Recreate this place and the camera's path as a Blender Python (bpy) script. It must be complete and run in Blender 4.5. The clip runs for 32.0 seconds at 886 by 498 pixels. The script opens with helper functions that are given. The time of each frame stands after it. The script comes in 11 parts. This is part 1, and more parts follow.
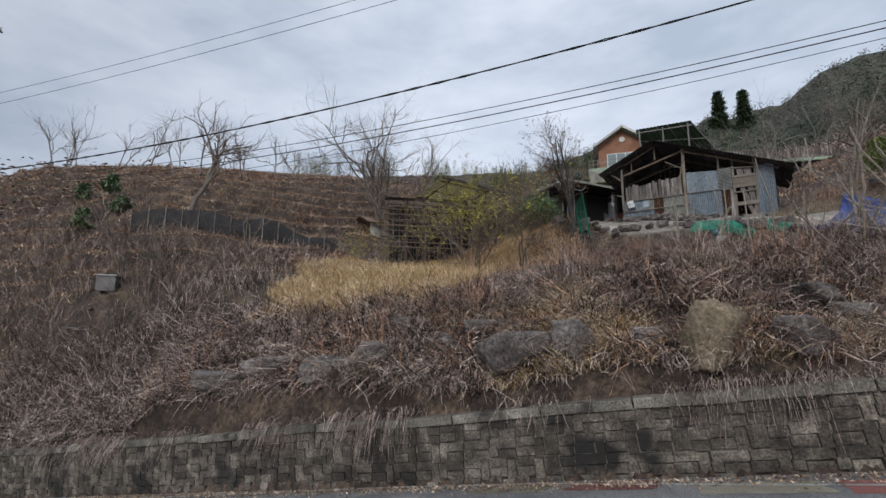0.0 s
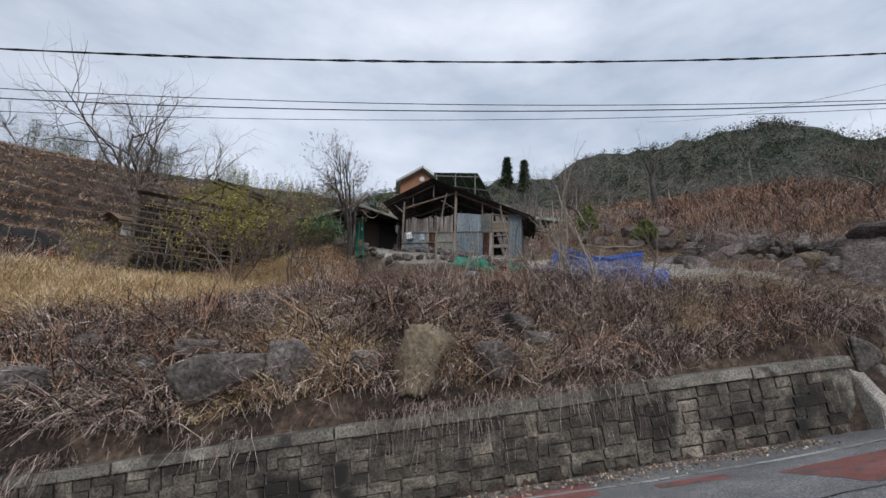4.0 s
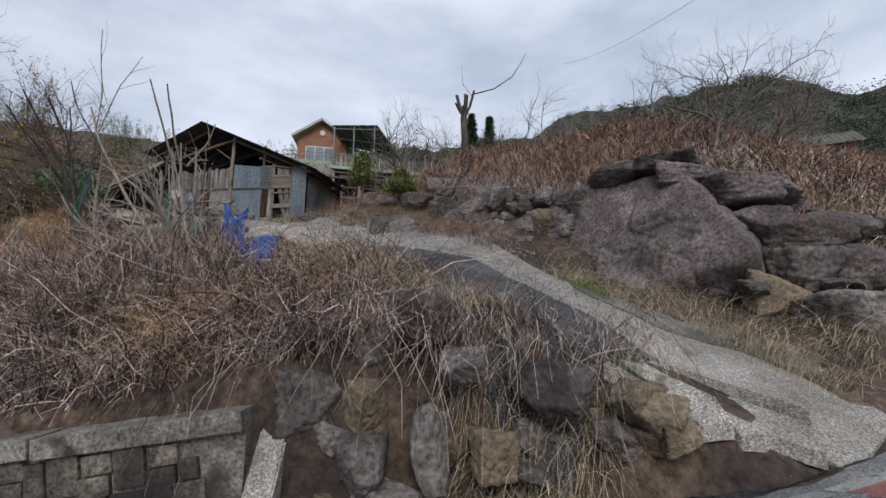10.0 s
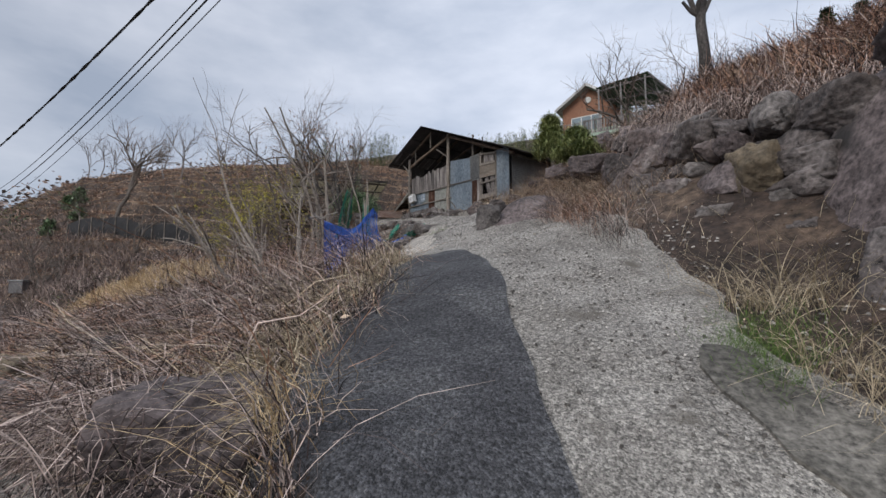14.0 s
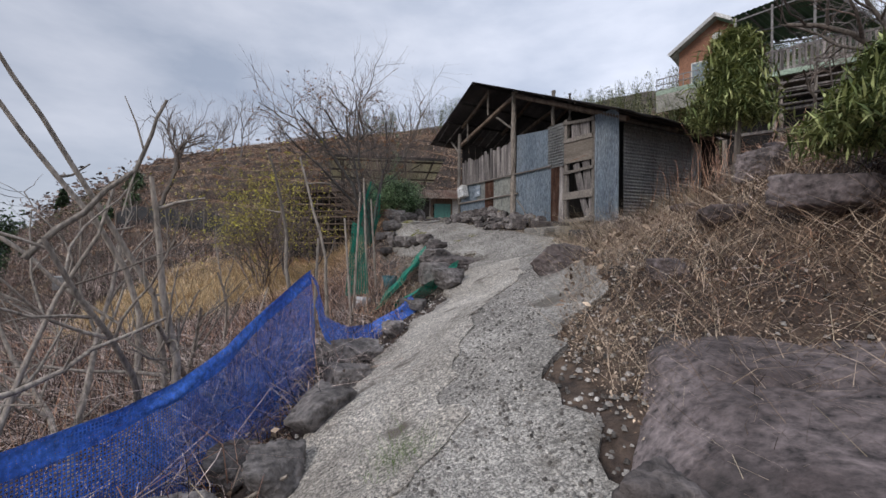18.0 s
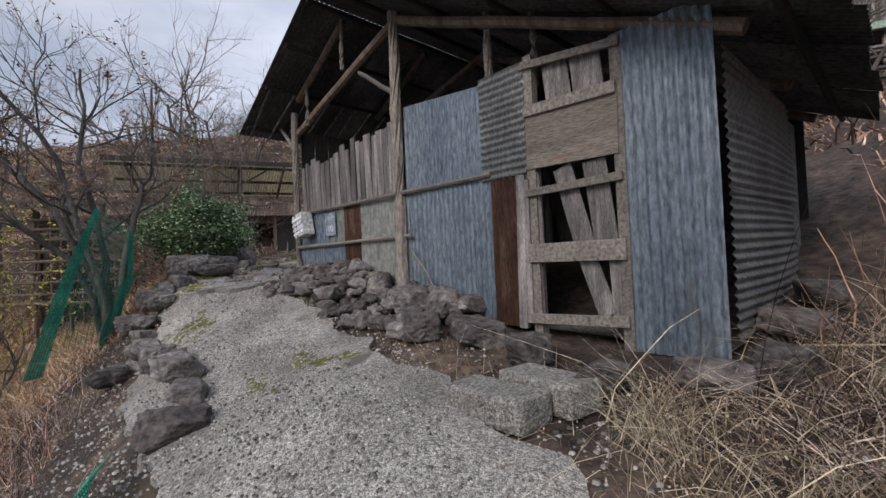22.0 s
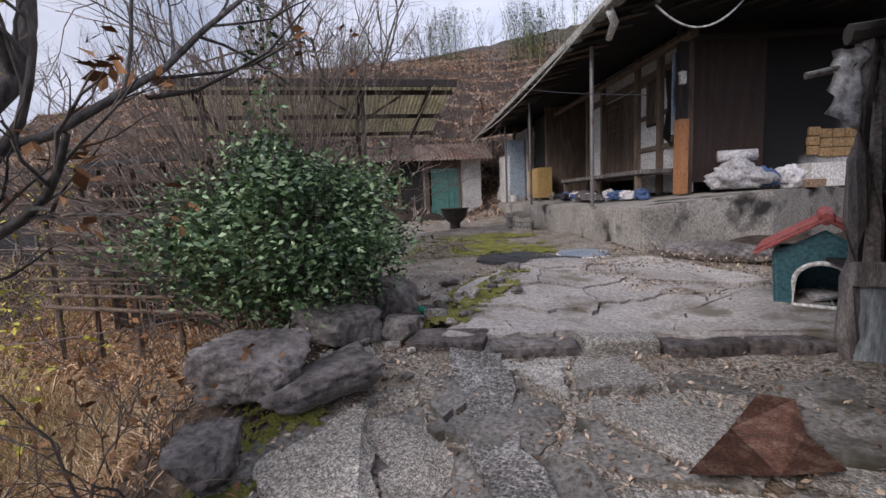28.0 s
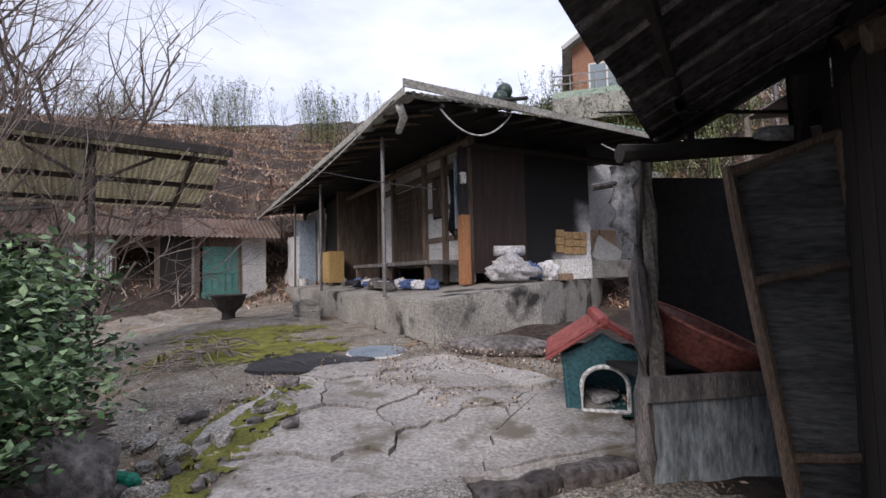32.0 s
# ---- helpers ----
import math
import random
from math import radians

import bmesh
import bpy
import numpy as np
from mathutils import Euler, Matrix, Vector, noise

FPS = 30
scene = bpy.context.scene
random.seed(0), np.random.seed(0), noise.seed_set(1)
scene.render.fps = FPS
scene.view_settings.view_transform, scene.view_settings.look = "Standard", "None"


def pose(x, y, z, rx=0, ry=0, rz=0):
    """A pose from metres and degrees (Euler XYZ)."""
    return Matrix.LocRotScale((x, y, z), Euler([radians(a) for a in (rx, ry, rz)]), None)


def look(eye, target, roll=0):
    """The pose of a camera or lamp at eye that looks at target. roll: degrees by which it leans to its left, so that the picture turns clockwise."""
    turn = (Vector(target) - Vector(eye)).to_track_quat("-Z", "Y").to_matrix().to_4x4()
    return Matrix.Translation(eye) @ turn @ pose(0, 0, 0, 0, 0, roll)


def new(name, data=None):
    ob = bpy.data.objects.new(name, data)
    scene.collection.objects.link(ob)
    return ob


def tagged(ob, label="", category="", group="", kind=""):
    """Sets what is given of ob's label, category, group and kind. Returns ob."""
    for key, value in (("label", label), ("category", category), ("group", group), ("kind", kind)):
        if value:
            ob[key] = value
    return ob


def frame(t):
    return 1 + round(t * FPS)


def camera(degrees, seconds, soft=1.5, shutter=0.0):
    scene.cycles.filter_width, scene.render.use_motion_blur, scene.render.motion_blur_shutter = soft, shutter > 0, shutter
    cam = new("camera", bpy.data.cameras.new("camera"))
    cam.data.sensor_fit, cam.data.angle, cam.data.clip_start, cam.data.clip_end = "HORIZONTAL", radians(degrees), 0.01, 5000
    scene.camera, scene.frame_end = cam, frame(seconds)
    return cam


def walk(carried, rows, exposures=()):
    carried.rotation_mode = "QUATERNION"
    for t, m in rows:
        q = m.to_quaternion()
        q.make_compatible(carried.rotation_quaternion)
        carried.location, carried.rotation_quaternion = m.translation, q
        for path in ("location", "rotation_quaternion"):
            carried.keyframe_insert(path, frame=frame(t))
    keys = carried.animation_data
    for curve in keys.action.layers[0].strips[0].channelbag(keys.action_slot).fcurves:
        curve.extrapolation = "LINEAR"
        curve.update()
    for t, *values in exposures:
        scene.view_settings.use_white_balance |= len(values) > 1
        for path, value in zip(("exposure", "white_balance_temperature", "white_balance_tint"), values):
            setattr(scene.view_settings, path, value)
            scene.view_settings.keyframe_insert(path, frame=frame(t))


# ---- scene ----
cam = camera(91.0, 32.0)
# seconds, place in metres, heading, tilt and lean in degrees
PATH = [
    (0.0, -0.420, 4.150, 1.690, 93.83, 9.40, 0.35),
    (0.5, -0.420, 4.150, 1.690, 95.27, 9.86, 0.83),
    (1.0, -0.420, 4.150, 1.690, 95.84, 10.45, 0.42),
    (1.5, -0.380, 4.200, 1.690, 93.93, 10.56, 1.07),
    (2.0, -0.200, 4.320, 1.690, 84.63, 11.40, 3.12),
    (2.5, 0.120, 4.480, 1.660, 74.88, 11.95, 3.91),
    (4.5, 2.087, 4.804, 1.554, 66.95, 13.78, 1.74),
    (5.0, 2.863, 4.746, 1.708, 63.33, 13.22, 1.95),
    (5.5, 3.679, 4.597, 1.841, 62.25, 12.56, 1.38),
    (6.0, 4.590, 4.346, 1.892, 61.16, 11.89, 0.14),
    (6.5, 5.601, 4.210, 1.916, 58.48, 11.51, -1.93),
    (7.0, 6.501, 4.247, 1.984, 57.76, 10.63, -0.20),
    (7.5, 7.491, 4.374, 2.097, 57.05, 9.69, -0.68),
    (8.0, 8.384, 4.502, 2.169, 57.76, 9.64, -2.12),
    (8.5, 9.267, 4.702, 2.336, 59.37, 9.39, -0.47),
    (9.0, 10.163, 4.740, 2.458, 63.51, 9.32, -1.45),
    (9.5, 11.009, 4.986, 2.528, 66.01, 9.00, 0.70),
    (10.0, 11.856, 5.152, 2.662, 68.08, 8.61, 0.87),
    (10.5, 12.657, 5.385, 2.764, 70.90, 7.91, 1.45),
    (11.0, 13.399, 5.714, 2.919, 73.87, 7.14, 1.04),
    (11.5, 14.018, 5.876, 3.061, 78.41, 6.68, 1.72),
    (12.0, 14.607, 6.068, 3.208, 83.57, 6.36, 2.82),
    (12.5, 15.165, 6.155, 3.313, 90.19, 6.05, 0.80),
    (13.0, 15.600, 6.600, 3.360, 94.72, 5.94, 0.94),
    (13.5, 15.820, 7.130, 3.454, 103.75, 5.15, 0.59),
    (14.0, 15.783, 7.765, 3.499, 108.43, 5.09, -0.06),
    (14.5, 15.582, 8.618, 3.798, 108.54, 4.36, -4.07),
    (16.5, 15.308, 11.995, 5.076, 113.83, 2.23, -3.77),
    (17.0, 15.114, 12.749, 5.352, 115.07, 1.43, -3.22),
    (17.5, 14.867, 13.403, 5.587, 117.14, 0.37, -1.05),
    (18.0, 14.308, 14.009, 5.710, 119.12, 0.60, 0.57),
    (18.5, 13.810, 14.667, 5.834, 121.67, 0.42, -0.64),
    (19.0, 13.274, 15.410, 5.933, 123.36, 0.51, -0.37),
    (19.5, 12.922, 16.261, 6.023, 117.15, 0.51, -1.49),
    (20.0, 12.668, 17.163, 6.211, 110.16, 0.10, -1.73),
    (20.5, 12.441, 18.060, 6.470, 106.27, -0.20, -1.74),
    (21.0, 12.350, 18.866, 6.691, 105.25, 0.03, -2.56),
    (21.5, 12.128, 19.656, 6.909, 104.77, 0.00, -1.85),
    (22.0, 12.000, 20.400, 7.093, 104.90, 1.20, -2.59),
    (22.5, 11.844, 21.072, 7.264, 105.41, 1.27, -1.28),
    (23.0, 11.631, 21.713, 7.424, 109.58, 0.78, -1.22),
    (23.5, 11.276, 22.203, 7.537, 131.89, 1.02, -0.59),
    (24.0, 10.801, 22.726, 7.634, 149.96, 0.86, 1.53),
    (24.5, 10.333, 23.347, 7.664, 162.98, 0.93, -0.62),
    (26.5, 8.762, 25.041, 8.118, 164.06, -4.14, 0.00),
    (27.0, 8.060, 25.378, 8.130, 151.75, -4.86, -2.19),
    (27.5, 7.424, 25.702, 8.180, 135.03, -5.75, -2.09),
    (28.0, 7.033, 25.969, 8.323, 118.54, -6.58, -2.45),
    (28.5, 6.958, 26.245, 8.398, 112.53, -4.85, -2.21),
    (29.0, 6.900, 26.380, 8.455, 107.71, -3.4, -1.98),
    (29.5, 6.821, 26.402, 8.496, 105.92, -1.7, -2.29),
    (30.0, 6.788, 26.433, 8.542, 105.75, -0.15, -2.60),
    (30.5, 6.818, 26.447, 8.558, 105.77, 1.05, -1.40),
    (31.0, 6.855, 26.480, 8.576, 103.56, 2.2, -0.77),
    (31.5, 6.842, 26.545, 8.574, 97.70, 2.95, -1.23),
    (32.0, 6.854, 26.939, 8.505, 91.66, 3.0, -1.34),
]


def eye_pose(x, y, z, heading, tilt, lean):
    h, p = radians(heading), radians(tilt)
    ahead = Vector((math.cos(p) * math.cos(h), math.cos(p) * math.sin(h), math.sin(p)))
    return look((x, y, z), Vector((x, y, z)) + ahead, lean)


walk(cam, [(row[0], eye_pose(*row[1:])) for row in PATH], [(0.0, 0.35, 6500, 10), (13.0, 0.4, 6500, 12), (17.0, 0.45, 6500, 13), (20.0, 0.47, 6500, 15), (22.0, 0.57, 6500, 15), (23.0, 0.78, 6500, 15), (24.0, 0.62, 6500, 15), (26.8, 0.7, 6500, 18), (28.5, 0.74, 6500, 20), (30.5, 0.84, 6500, 20), (32.0, 0.88, 6500, 19)])


# ---- world, sun ----
world = bpy.data.worlds.new("overcast_sky")
scene.world = world
world.use_nodes = True
wn, wl = world.node_tree.nodes, world.node_tree.links
wn.clear()
w_out = wn.new("ShaderNodeOutputWorld")
w_bg = wn.new("ShaderNodeBackground")
w_sky = wn.new("ShaderNodeTexSky")
w_sky.sky_type = "NISHITA"
w_sky.sun_disc = False
w_sky.sun_elevation = radians(42)
w_sky.sun_rotation = radians(160)
w_tc = wn.new("ShaderNodeTexCoord")
w_map = wn.new("ShaderNodeMapping")
w_map.inputs["Scale"].default_value = (1.0, 1.0, 2.6)
w_noise = wn.new("ShaderNodeTexNoise")
w_noise.inputs["Scale"].default_value = 2.3
w_noise.inputs["Detail"].default_value = 6
w_noise.inputs["Roughness"].default_value = 0.55
w_ramp = wn.new("ShaderNodeValToRGB")
for e, (p, c) in zip((w_ramp.color_ramp.elements[0], w_ramp.color_ramp.elements[1]), ((0.34, (3.9, 4.55, 5.6, 1)), (0.7, (7.1, 7.6, 8.5, 1)))):
    e.position, e.color = p, c
w_mix = wn.new("ShaderNodeMixRGB")
w_mix.inputs[0].default_value = 0.9
w_bg.inputs["Strength"].default_value = 0.1
wl.new(w_tc.outputs["Generated"], w_map.inputs[0])
wl.new(w_map.outputs[0], w_noise.inputs["Vector"])
wl.new(w_noise.outputs["Fac"], w_ramp.inputs[0])
# the cloud cover thickens to the west
w_dot = wn.new("ShaderNodeVectorMath")
w_dot.operation = "DOT_PRODUCT"
w_dot.inputs[1].default_value = (-0.94, -0.2, 0.1)
w_span = wn.new("ShaderNodeMapRange")
w_span.interpolation_type = "SMOOTHSTEP"
for k, v in zip(("From Min", "From Max", "To Min", "To Max"), (-0.15, 1.0, 1.0, 0.64)):
    w_span.inputs[k].default_value = v
w_thick = wn.new("ShaderNodeVectorMath")
w_thick.operation = "SCALE"
wl.new(w_tc.outputs["Generated"], w_dot.inputs[0])
wl.new(w_dot.outputs["Value"], w_span.inputs["Value"])
wl.new(w_ramp.outputs[0], w_thick.inputs[0])
wl.new(w_span.outputs[0], w_thick.inputs["Scale"])
wl.new(w_sky.outputs[0], w_mix.inputs[1])
wl.new(w_thick.outputs[0], w_mix.inputs[2])
wl.new(w_mix.outputs[0], w_bg.inputs["Color"])
wl.new(w_bg.outputs[0], w_out.inputs[0])

sun = new("sun", bpy.data.lights.new("sun", "SUN"))
sun.data.energy = 1.15
sun.data.angle = radians(25)
sun.data.color = (1.0, 0.96, 0.9)
sun.matrix_world = look((-20, -50, 60), (5, 20, 5))


# ---- materials ----
def mat(name, cols, scale=1.5, rough=0.85, bump=0.25, fine=30.0, metal=0.0, vary=0.25, stretch=(1, 1, 1), stain=None, island=False, depth=0.02, local=False, grit=1.3, pebble=0.0):
    """Two-scale noise colour with fine relief, in metres. stain: (colour, noise scale, threshold)."""
    m = bpy.data.materials.new(name)
    m.use_nodes = True
    n, l = m.node_tree.nodes, m.node_tree.links
    b = n["Principled BSDF"]
    b.inputs["Roughness"].default_value, b.inputs["Metallic"].default_value = rough, metal
    if local:
        pos = n.new("ShaderNodeTexCoord").outputs["Object"]
    else:
        pos = n.new("ShaderNodeNewGeometry").outputs["Position"]
    info = n.new("ShaderNodeObjectInfo")
    rnd = n.new("ShaderNodeNewGeometry").outputs["Random Per Island"] if island else info.outputs["Random"]
    mp = n.new("ShaderNodeMapping")
    mp.inputs["Scale"].default_value = stretch
    l.new(pos, mp.inputs[0])
    big = n.new("ShaderNodeTexNoise")
    big.inputs["Scale"].default_value, big.inputs["Detail"].default_value, big.inputs["Roughness"].default_value = scale, 5, 0.6
    l.new(mp.outputs[0], big.inputs["Vector"])
    small = n.new("ShaderNodeTexNoise")
    small.inputs["Scale"].default_value, small.inputs["Detail"].default_value, small.inputs["Roughness"].default_value = fine, 4, 0.65
    l.new(mp.outputs[0], small.inputs["Vector"])
    ramp = n.new("ShaderNodeValToRGB")
    el = ramp.color_ramp.elements
    while len(el) < len(cols):
        el.new(0.5)
    for k, c in enumerate(cols):
        el[k].position = 0.3 + 0.4 * k / max(1, len(cols) - 1)
        el[k].color = (*c, 1)
    if island:
        # every stem or leaf takes its own tone, shifted by the wider patches
        own = n.new("ShaderNodeMath")
        own.operation = "MULTIPLY_ADD"
        own.inputs[1].default_value, own.inputs[2].default_value = 0.62, -0.31
        l.new(rnd, own.inputs[0])
        both = n.new("ShaderNodeMath")
        l.new(own.outputs[0], both.inputs[0])
        l.new(big.outputs["Fac"], both.inputs[1])
        l.new(both.outputs[0], ramp.inputs[0])
    else:
        l.new(big.outputs["Fac"], ramp.inputs[0])
    val = n.new("ShaderNodeMath")
    val.operation = "MULTIPLY_ADD"
    val.inputs[1].default_value, val.inputs[2].default_value = 2.2 * grit, 1 - 1.1 * grit
    l.new(small.outputs["Fac"], val.inputs[0])
    rv = n.new("ShaderNodeMath")
    rv.operation = "MULTIPLY_ADD"
    rv.inputs[1].default_value, rv.inputs[2].default_value = 2 * vary, 1 - vary
    l.new(rnd, rv.inputs[0])
    mul = n.new("ShaderNodeMath")
    mul.operation = "MULTIPLY"
    l.new(val.outputs[0], mul.inputs[0])
    l.new(rv.outputs[0], mul.inputs[1])
    height = small.outputs["Fac"]
    if pebble:
        # grit of single chips, each of its own tone
        vo = n.new("ShaderNodeTexVoronoi")
        vo.inputs["Scale"].default_value = pebble
        l.new(mp.outputs[0], vo.inputs["Vector"])
        sp = n.new("ShaderNodeSeparateColor")
        l.new(vo.outputs["Color"], sp.inputs[0])
        pv = n.new("ShaderNodeMath")
        pv.operation = "MULTIPLY_ADD"
        pv.inputs[1].default_value, pv.inputs[2].default_value = 1.1, 0.45
        l.new(sp.outputs[0], pv.inputs[0])
        pm = n.new("ShaderNodeMath")
        pm.operation = "MULTIPLY"
        l.new(mul.outputs[0], pm.inputs[0])
        l.new(pv.outputs[0], pm.inputs[1])
        mul = pm
        hm = n.new("ShaderNodeMath")
        hm.operation = "SUBTRACT"
        l.new(height, hm.inputs[0])
        l.new(vo.outputs["Distance"], hm.inputs[1])
        height = hm.outputs[0]
    hsv = n.new("ShaderNodeHueSaturation")
    l.new(ramp.outputs[0], hsv.inputs["Color"])
    l.new(mul.outputs[0], hsv.inputs["Value"])
    col = hsv.outputs[0]
    if stain:
        sn = n.new("ShaderNodeTexNoise")
        sn.inputs["Scale"].default_value, sn.inputs["Detail"].default_value = stain[1], 6
        l.new(mp.outputs[0], sn.inputs["Vector"])
        sr = n.new("ShaderNodeValToRGB")
        sr.color_ramp.elements[0].position, sr.color_ramp.elements[1].position = stain[2], stain[2] + 0.1
        l.new(sn.outputs["Fac"], sr.inputs[0])
        mx = n.new("ShaderNodeMixRGB")
        mx.inputs[2].default_value = (*stain[0], 1)
        l.new(sr.outputs[0], mx.inputs[0])
        l.new(col, mx.inputs[1])
        col = mx.outputs[0]
    l.new(col, b.inputs["Base Color"])
    if bump:
        bp = n.new("ShaderNodeBump")
        bp.inputs["Strength"].default_value, bp.inputs["Distance"].default_value = bump, depth
        l.new(height, bp.inputs["Height"])
        l.new(bp.outputs[0], b.inputs["Normal"])
    return m


M = {}
M["soil"] = mat("dry_hillside_soil", [(0.02, 0.014, 0.011), (0.05, 0.034, 0.026), (0.14, 0.098, 0.068)], 0.9, fine=9, bump=0.8, depth=0.06, grit=1.8, stain=((0.1, 0.078, 0.04), 0.6, 0.62))
M["asphalt"] = mat("worn_grey_asphalt", [(0.17, 0.17, 0.174), (0.245, 0.244, 0.243), (0.33, 0.326, 0.32)], 0.9, fine=40, bump=0.35, depth=0.01, grit=1.6, pebble=120, stain=((0.13, 0.13, 0.13), 1.2, 0.6))
M["dark_asphalt"] = mat("dark_patch_asphalt", [(0.04, 0.04, 0.044), (0.075, 0.075, 0.08), (0.12, 0.12, 0.122)], 1.5, fine=40, bump=0.9, depth=0.02, grit=1.7, pebble=80)
M["red_paint"] = mat("worn_red_road_paint", [(0.38, 0.16, 0.14), (0.46, 0.22, 0.195)], 1.5, fine=70, bump=0.2, depth=0.008, stain=((0.22, 0.2, 0.195), 3.5, 0.55))
M["cream_paint"] = mat("worn_cream_road_paint", [(0.4, 0.37, 0.28), (0.5, 0.46, 0.36)], 1.5, fine=70, bump=0.2, depth=0.008, stain=((0.15, 0.14, 0.135), 3.0, 0.58))
M["white_paint"] = mat("worn_white_line_paint", [(0.5, 0.5, 0.48), (0.66, 0.66, 0.64)], 1.2, fine=60, bump=0.2, depth=0.008, stain=((0.22, 0.215, 0.21), 5.0, 0.6))
M["concrete"] = mat("weathered_concrete", [(0.215, 0.198, 0.175), (0.34, 0.318, 0.284), (0.48, 0.452, 0.408)], 1.2, fine=38, bump=0.6, depth=0.02, grit=1.4, pebble=110, stain=((0.16, 0.143, 0.12), 2.2, 0.61))
M["pale_concrete"] = mat("pale_broken_concrete", [(0.31, 0.278, 0.238), (0.46, 0.42, 0.365), (0.6, 0.56, 0.5)], 1.3, fine=38, bump=0.8, depth=0.025, grit=1.5, pebble=95, stain=((0.19, 0.16, 0.13), 2.8, 0.6))
M["wall_stone"] = mat("stained_wall_block", [(0.035, 0.03, 0.026), (0.105, 0.09, 0.075), (0.26, 0.23, 0.19)], 2.2, fine=24, bump=0.8, depth=0.03, vary=0.45, grit=1.8, stain=((0.022, 0.02, 0.018), 0.8, 0.52))
M["cap_stone"] = mat("weathered_coping_concrete", [(0.08, 0.073, 0.062), (0.17, 0.158, 0.135), (0.29, 0.27, 0.235)], 1.8, fine=26, bump=0.6, grit=1.7, stain=((0.05, 0.046, 0.04), 1.5, 0.56))
M["rock"] = mat("weathered_grey_rock", [(0.08, 0.071, 0.066), (0.155, 0.138, 0.128), (0.27, 0.245, 0.228)], 1.8, fine=14, bump=0.9, depth=0.035, vary=0.25, grit=1.7)
M["dark_rock"] = mat("dark_lichened_rock", [(0.05, 0.041, 0.038), (0.105, 0.089, 0.083), (0.19, 0.166, 0.156)], 1.6, fine=13, bump=0.9, depth=0.035, grit=1.8, stain=((0.035, 0.032, 0.03), 1.2, 0.6))
M["ochre_rock"] = mat("ochre_stained_rock", [(0.12, 0.095, 0.065), (0.19, 0.15, 0.1), (0.28, 0.22, 0.15)], 1.6, fine=14, bump=0.9, depth=0.04)
M["moss"] = mat("yellow_green_moss", [(0.12, 0.12, 0.02), (0.2, 0.2, 0.035), (0.29, 0.27, 0.06)], 4, fine=50, bump=1.0, depth=0.03)
M["grass_green"] = mat("green_grass", [(0.06, 0.12, 0.02), (0.12, 0.2, 0.04)], 3, fine=30, island=True, vary=0.4)
M["dry_grass"] = mat("dry_golden_grass", [(0.38, 0.25, 0.12), (0.57, 0.41, 0.22), (0.72, 0.57, 0.36)], 0.6, fine=8, bump=0, island=True, vary=0.3)
M["tawny_grass"] = mat("matted_tawny_grass", [(0.4, 0.235, 0.12), (0.6, 0.39, 0.22), (0.76, 0.55, 0.35)], 0.5, fine=8, bump=0, island=True, vary=0.3)
M["hill_straw"] = mat("tawny_hill_grass", [(0.3, 0.18, 0.115), (0.46, 0.305, 0.205), (0.6, 0.45, 0.32)], 0.4, fine=6, bump=0, island=True, vary=0.3)
M["valley_scrub"] = mat("soft_brown_scrub", [(0.15, 0.108, 0.092), (0.23, 0.17, 0.144), (0.33, 0.25, 0.21)], 0.12, fine=2, bump=0, island=True, vary=0.3)
M["straw"] = mat("pale_straw_stems", [(0.4, 0.32, 0.21), (0.56, 0.47, 0.33)], 0.8, fine=8, bump=0, island=True, vary=0.4)
M["brush"] = mat("dead_brown_stems", [(0.022, 0.014, 0.013), (0.15, 0.102, 0.088), (0.58, 0.47, 0.41)], 1.6, fine=6, bump=0, island=True, vary=0.35)
M["red_brush"] = mat("reddish_dead_stems", [(0.035, 0.017, 0.014), (0.23, 0.115, 0.08), (0.52, 0.31, 0.205)], 1.6, fine=6, bump=0, island=True, vary=0.35)
M["leaf_litter"] = mat("fallen_dry_leaves", [(0.16, 0.1, 0.066), (0.3, 0.21, 0.145), (0.46, 0.36, 0.265)], 1.5, fine=10, bump=0, island=True, vary=0.5)
M["bark"] = mat("grey_brown_bark", [(0.08, 0.065, 0.052), (0.14, 0.115, 0.095), (0.2, 0.17, 0.145)], 3, fine=30, bump=0.7, stretch=(1, 1, 0.3))
M["twig"] = mat("bare_twigs", [(0.13, 0.098, 0.08), (0.23, 0.18, 0.15)], 1, fine=8, bump=0, island=True, vary=0.3)
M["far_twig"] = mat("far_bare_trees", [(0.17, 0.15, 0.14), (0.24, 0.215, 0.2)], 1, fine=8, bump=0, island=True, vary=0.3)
M["dead_wood"] = mat("bleached_dead_branch", [(0.22, 0.185, 0.15), (0.34, 0.295, 0.25)], 2, fine=30, bump=0.4, stretch=(1, 1, 0.3))
M["evergreen"] = mat("dark_evergreen_leaves", [(0.03, 0.07, 0.026), (0.09, 0.17, 0.07), (0.25, 0.35, 0.18)], 1.2, rough=0.36, fine=20, bump=0, island=True, vary=0.5)
M["yellow_leaf"] = mat("yellow_spring_blossom", [(0.42, 0.37, 0.05), (0.56, 0.5, 0.09)], 1.2, fine=20, bump=0, island=True, vary=0.4)
M["bamboo"] = mat("pale_green_bamboo", [(0.07, 0.095, 0.03), (0.13, 0.16, 0.06), (0.22, 0.235, 0.11)], 0.5, fine=6, bump=0, island=True, vary=0.4)
M["pine"] = mat("dark_pine_needles", [(0.02, 0.04, 0.018), (0.04, 0.07, 0.028), (0.06, 0.1, 0.04)], 0.6, fine=6, bump=0, island=True, vary=0.45)
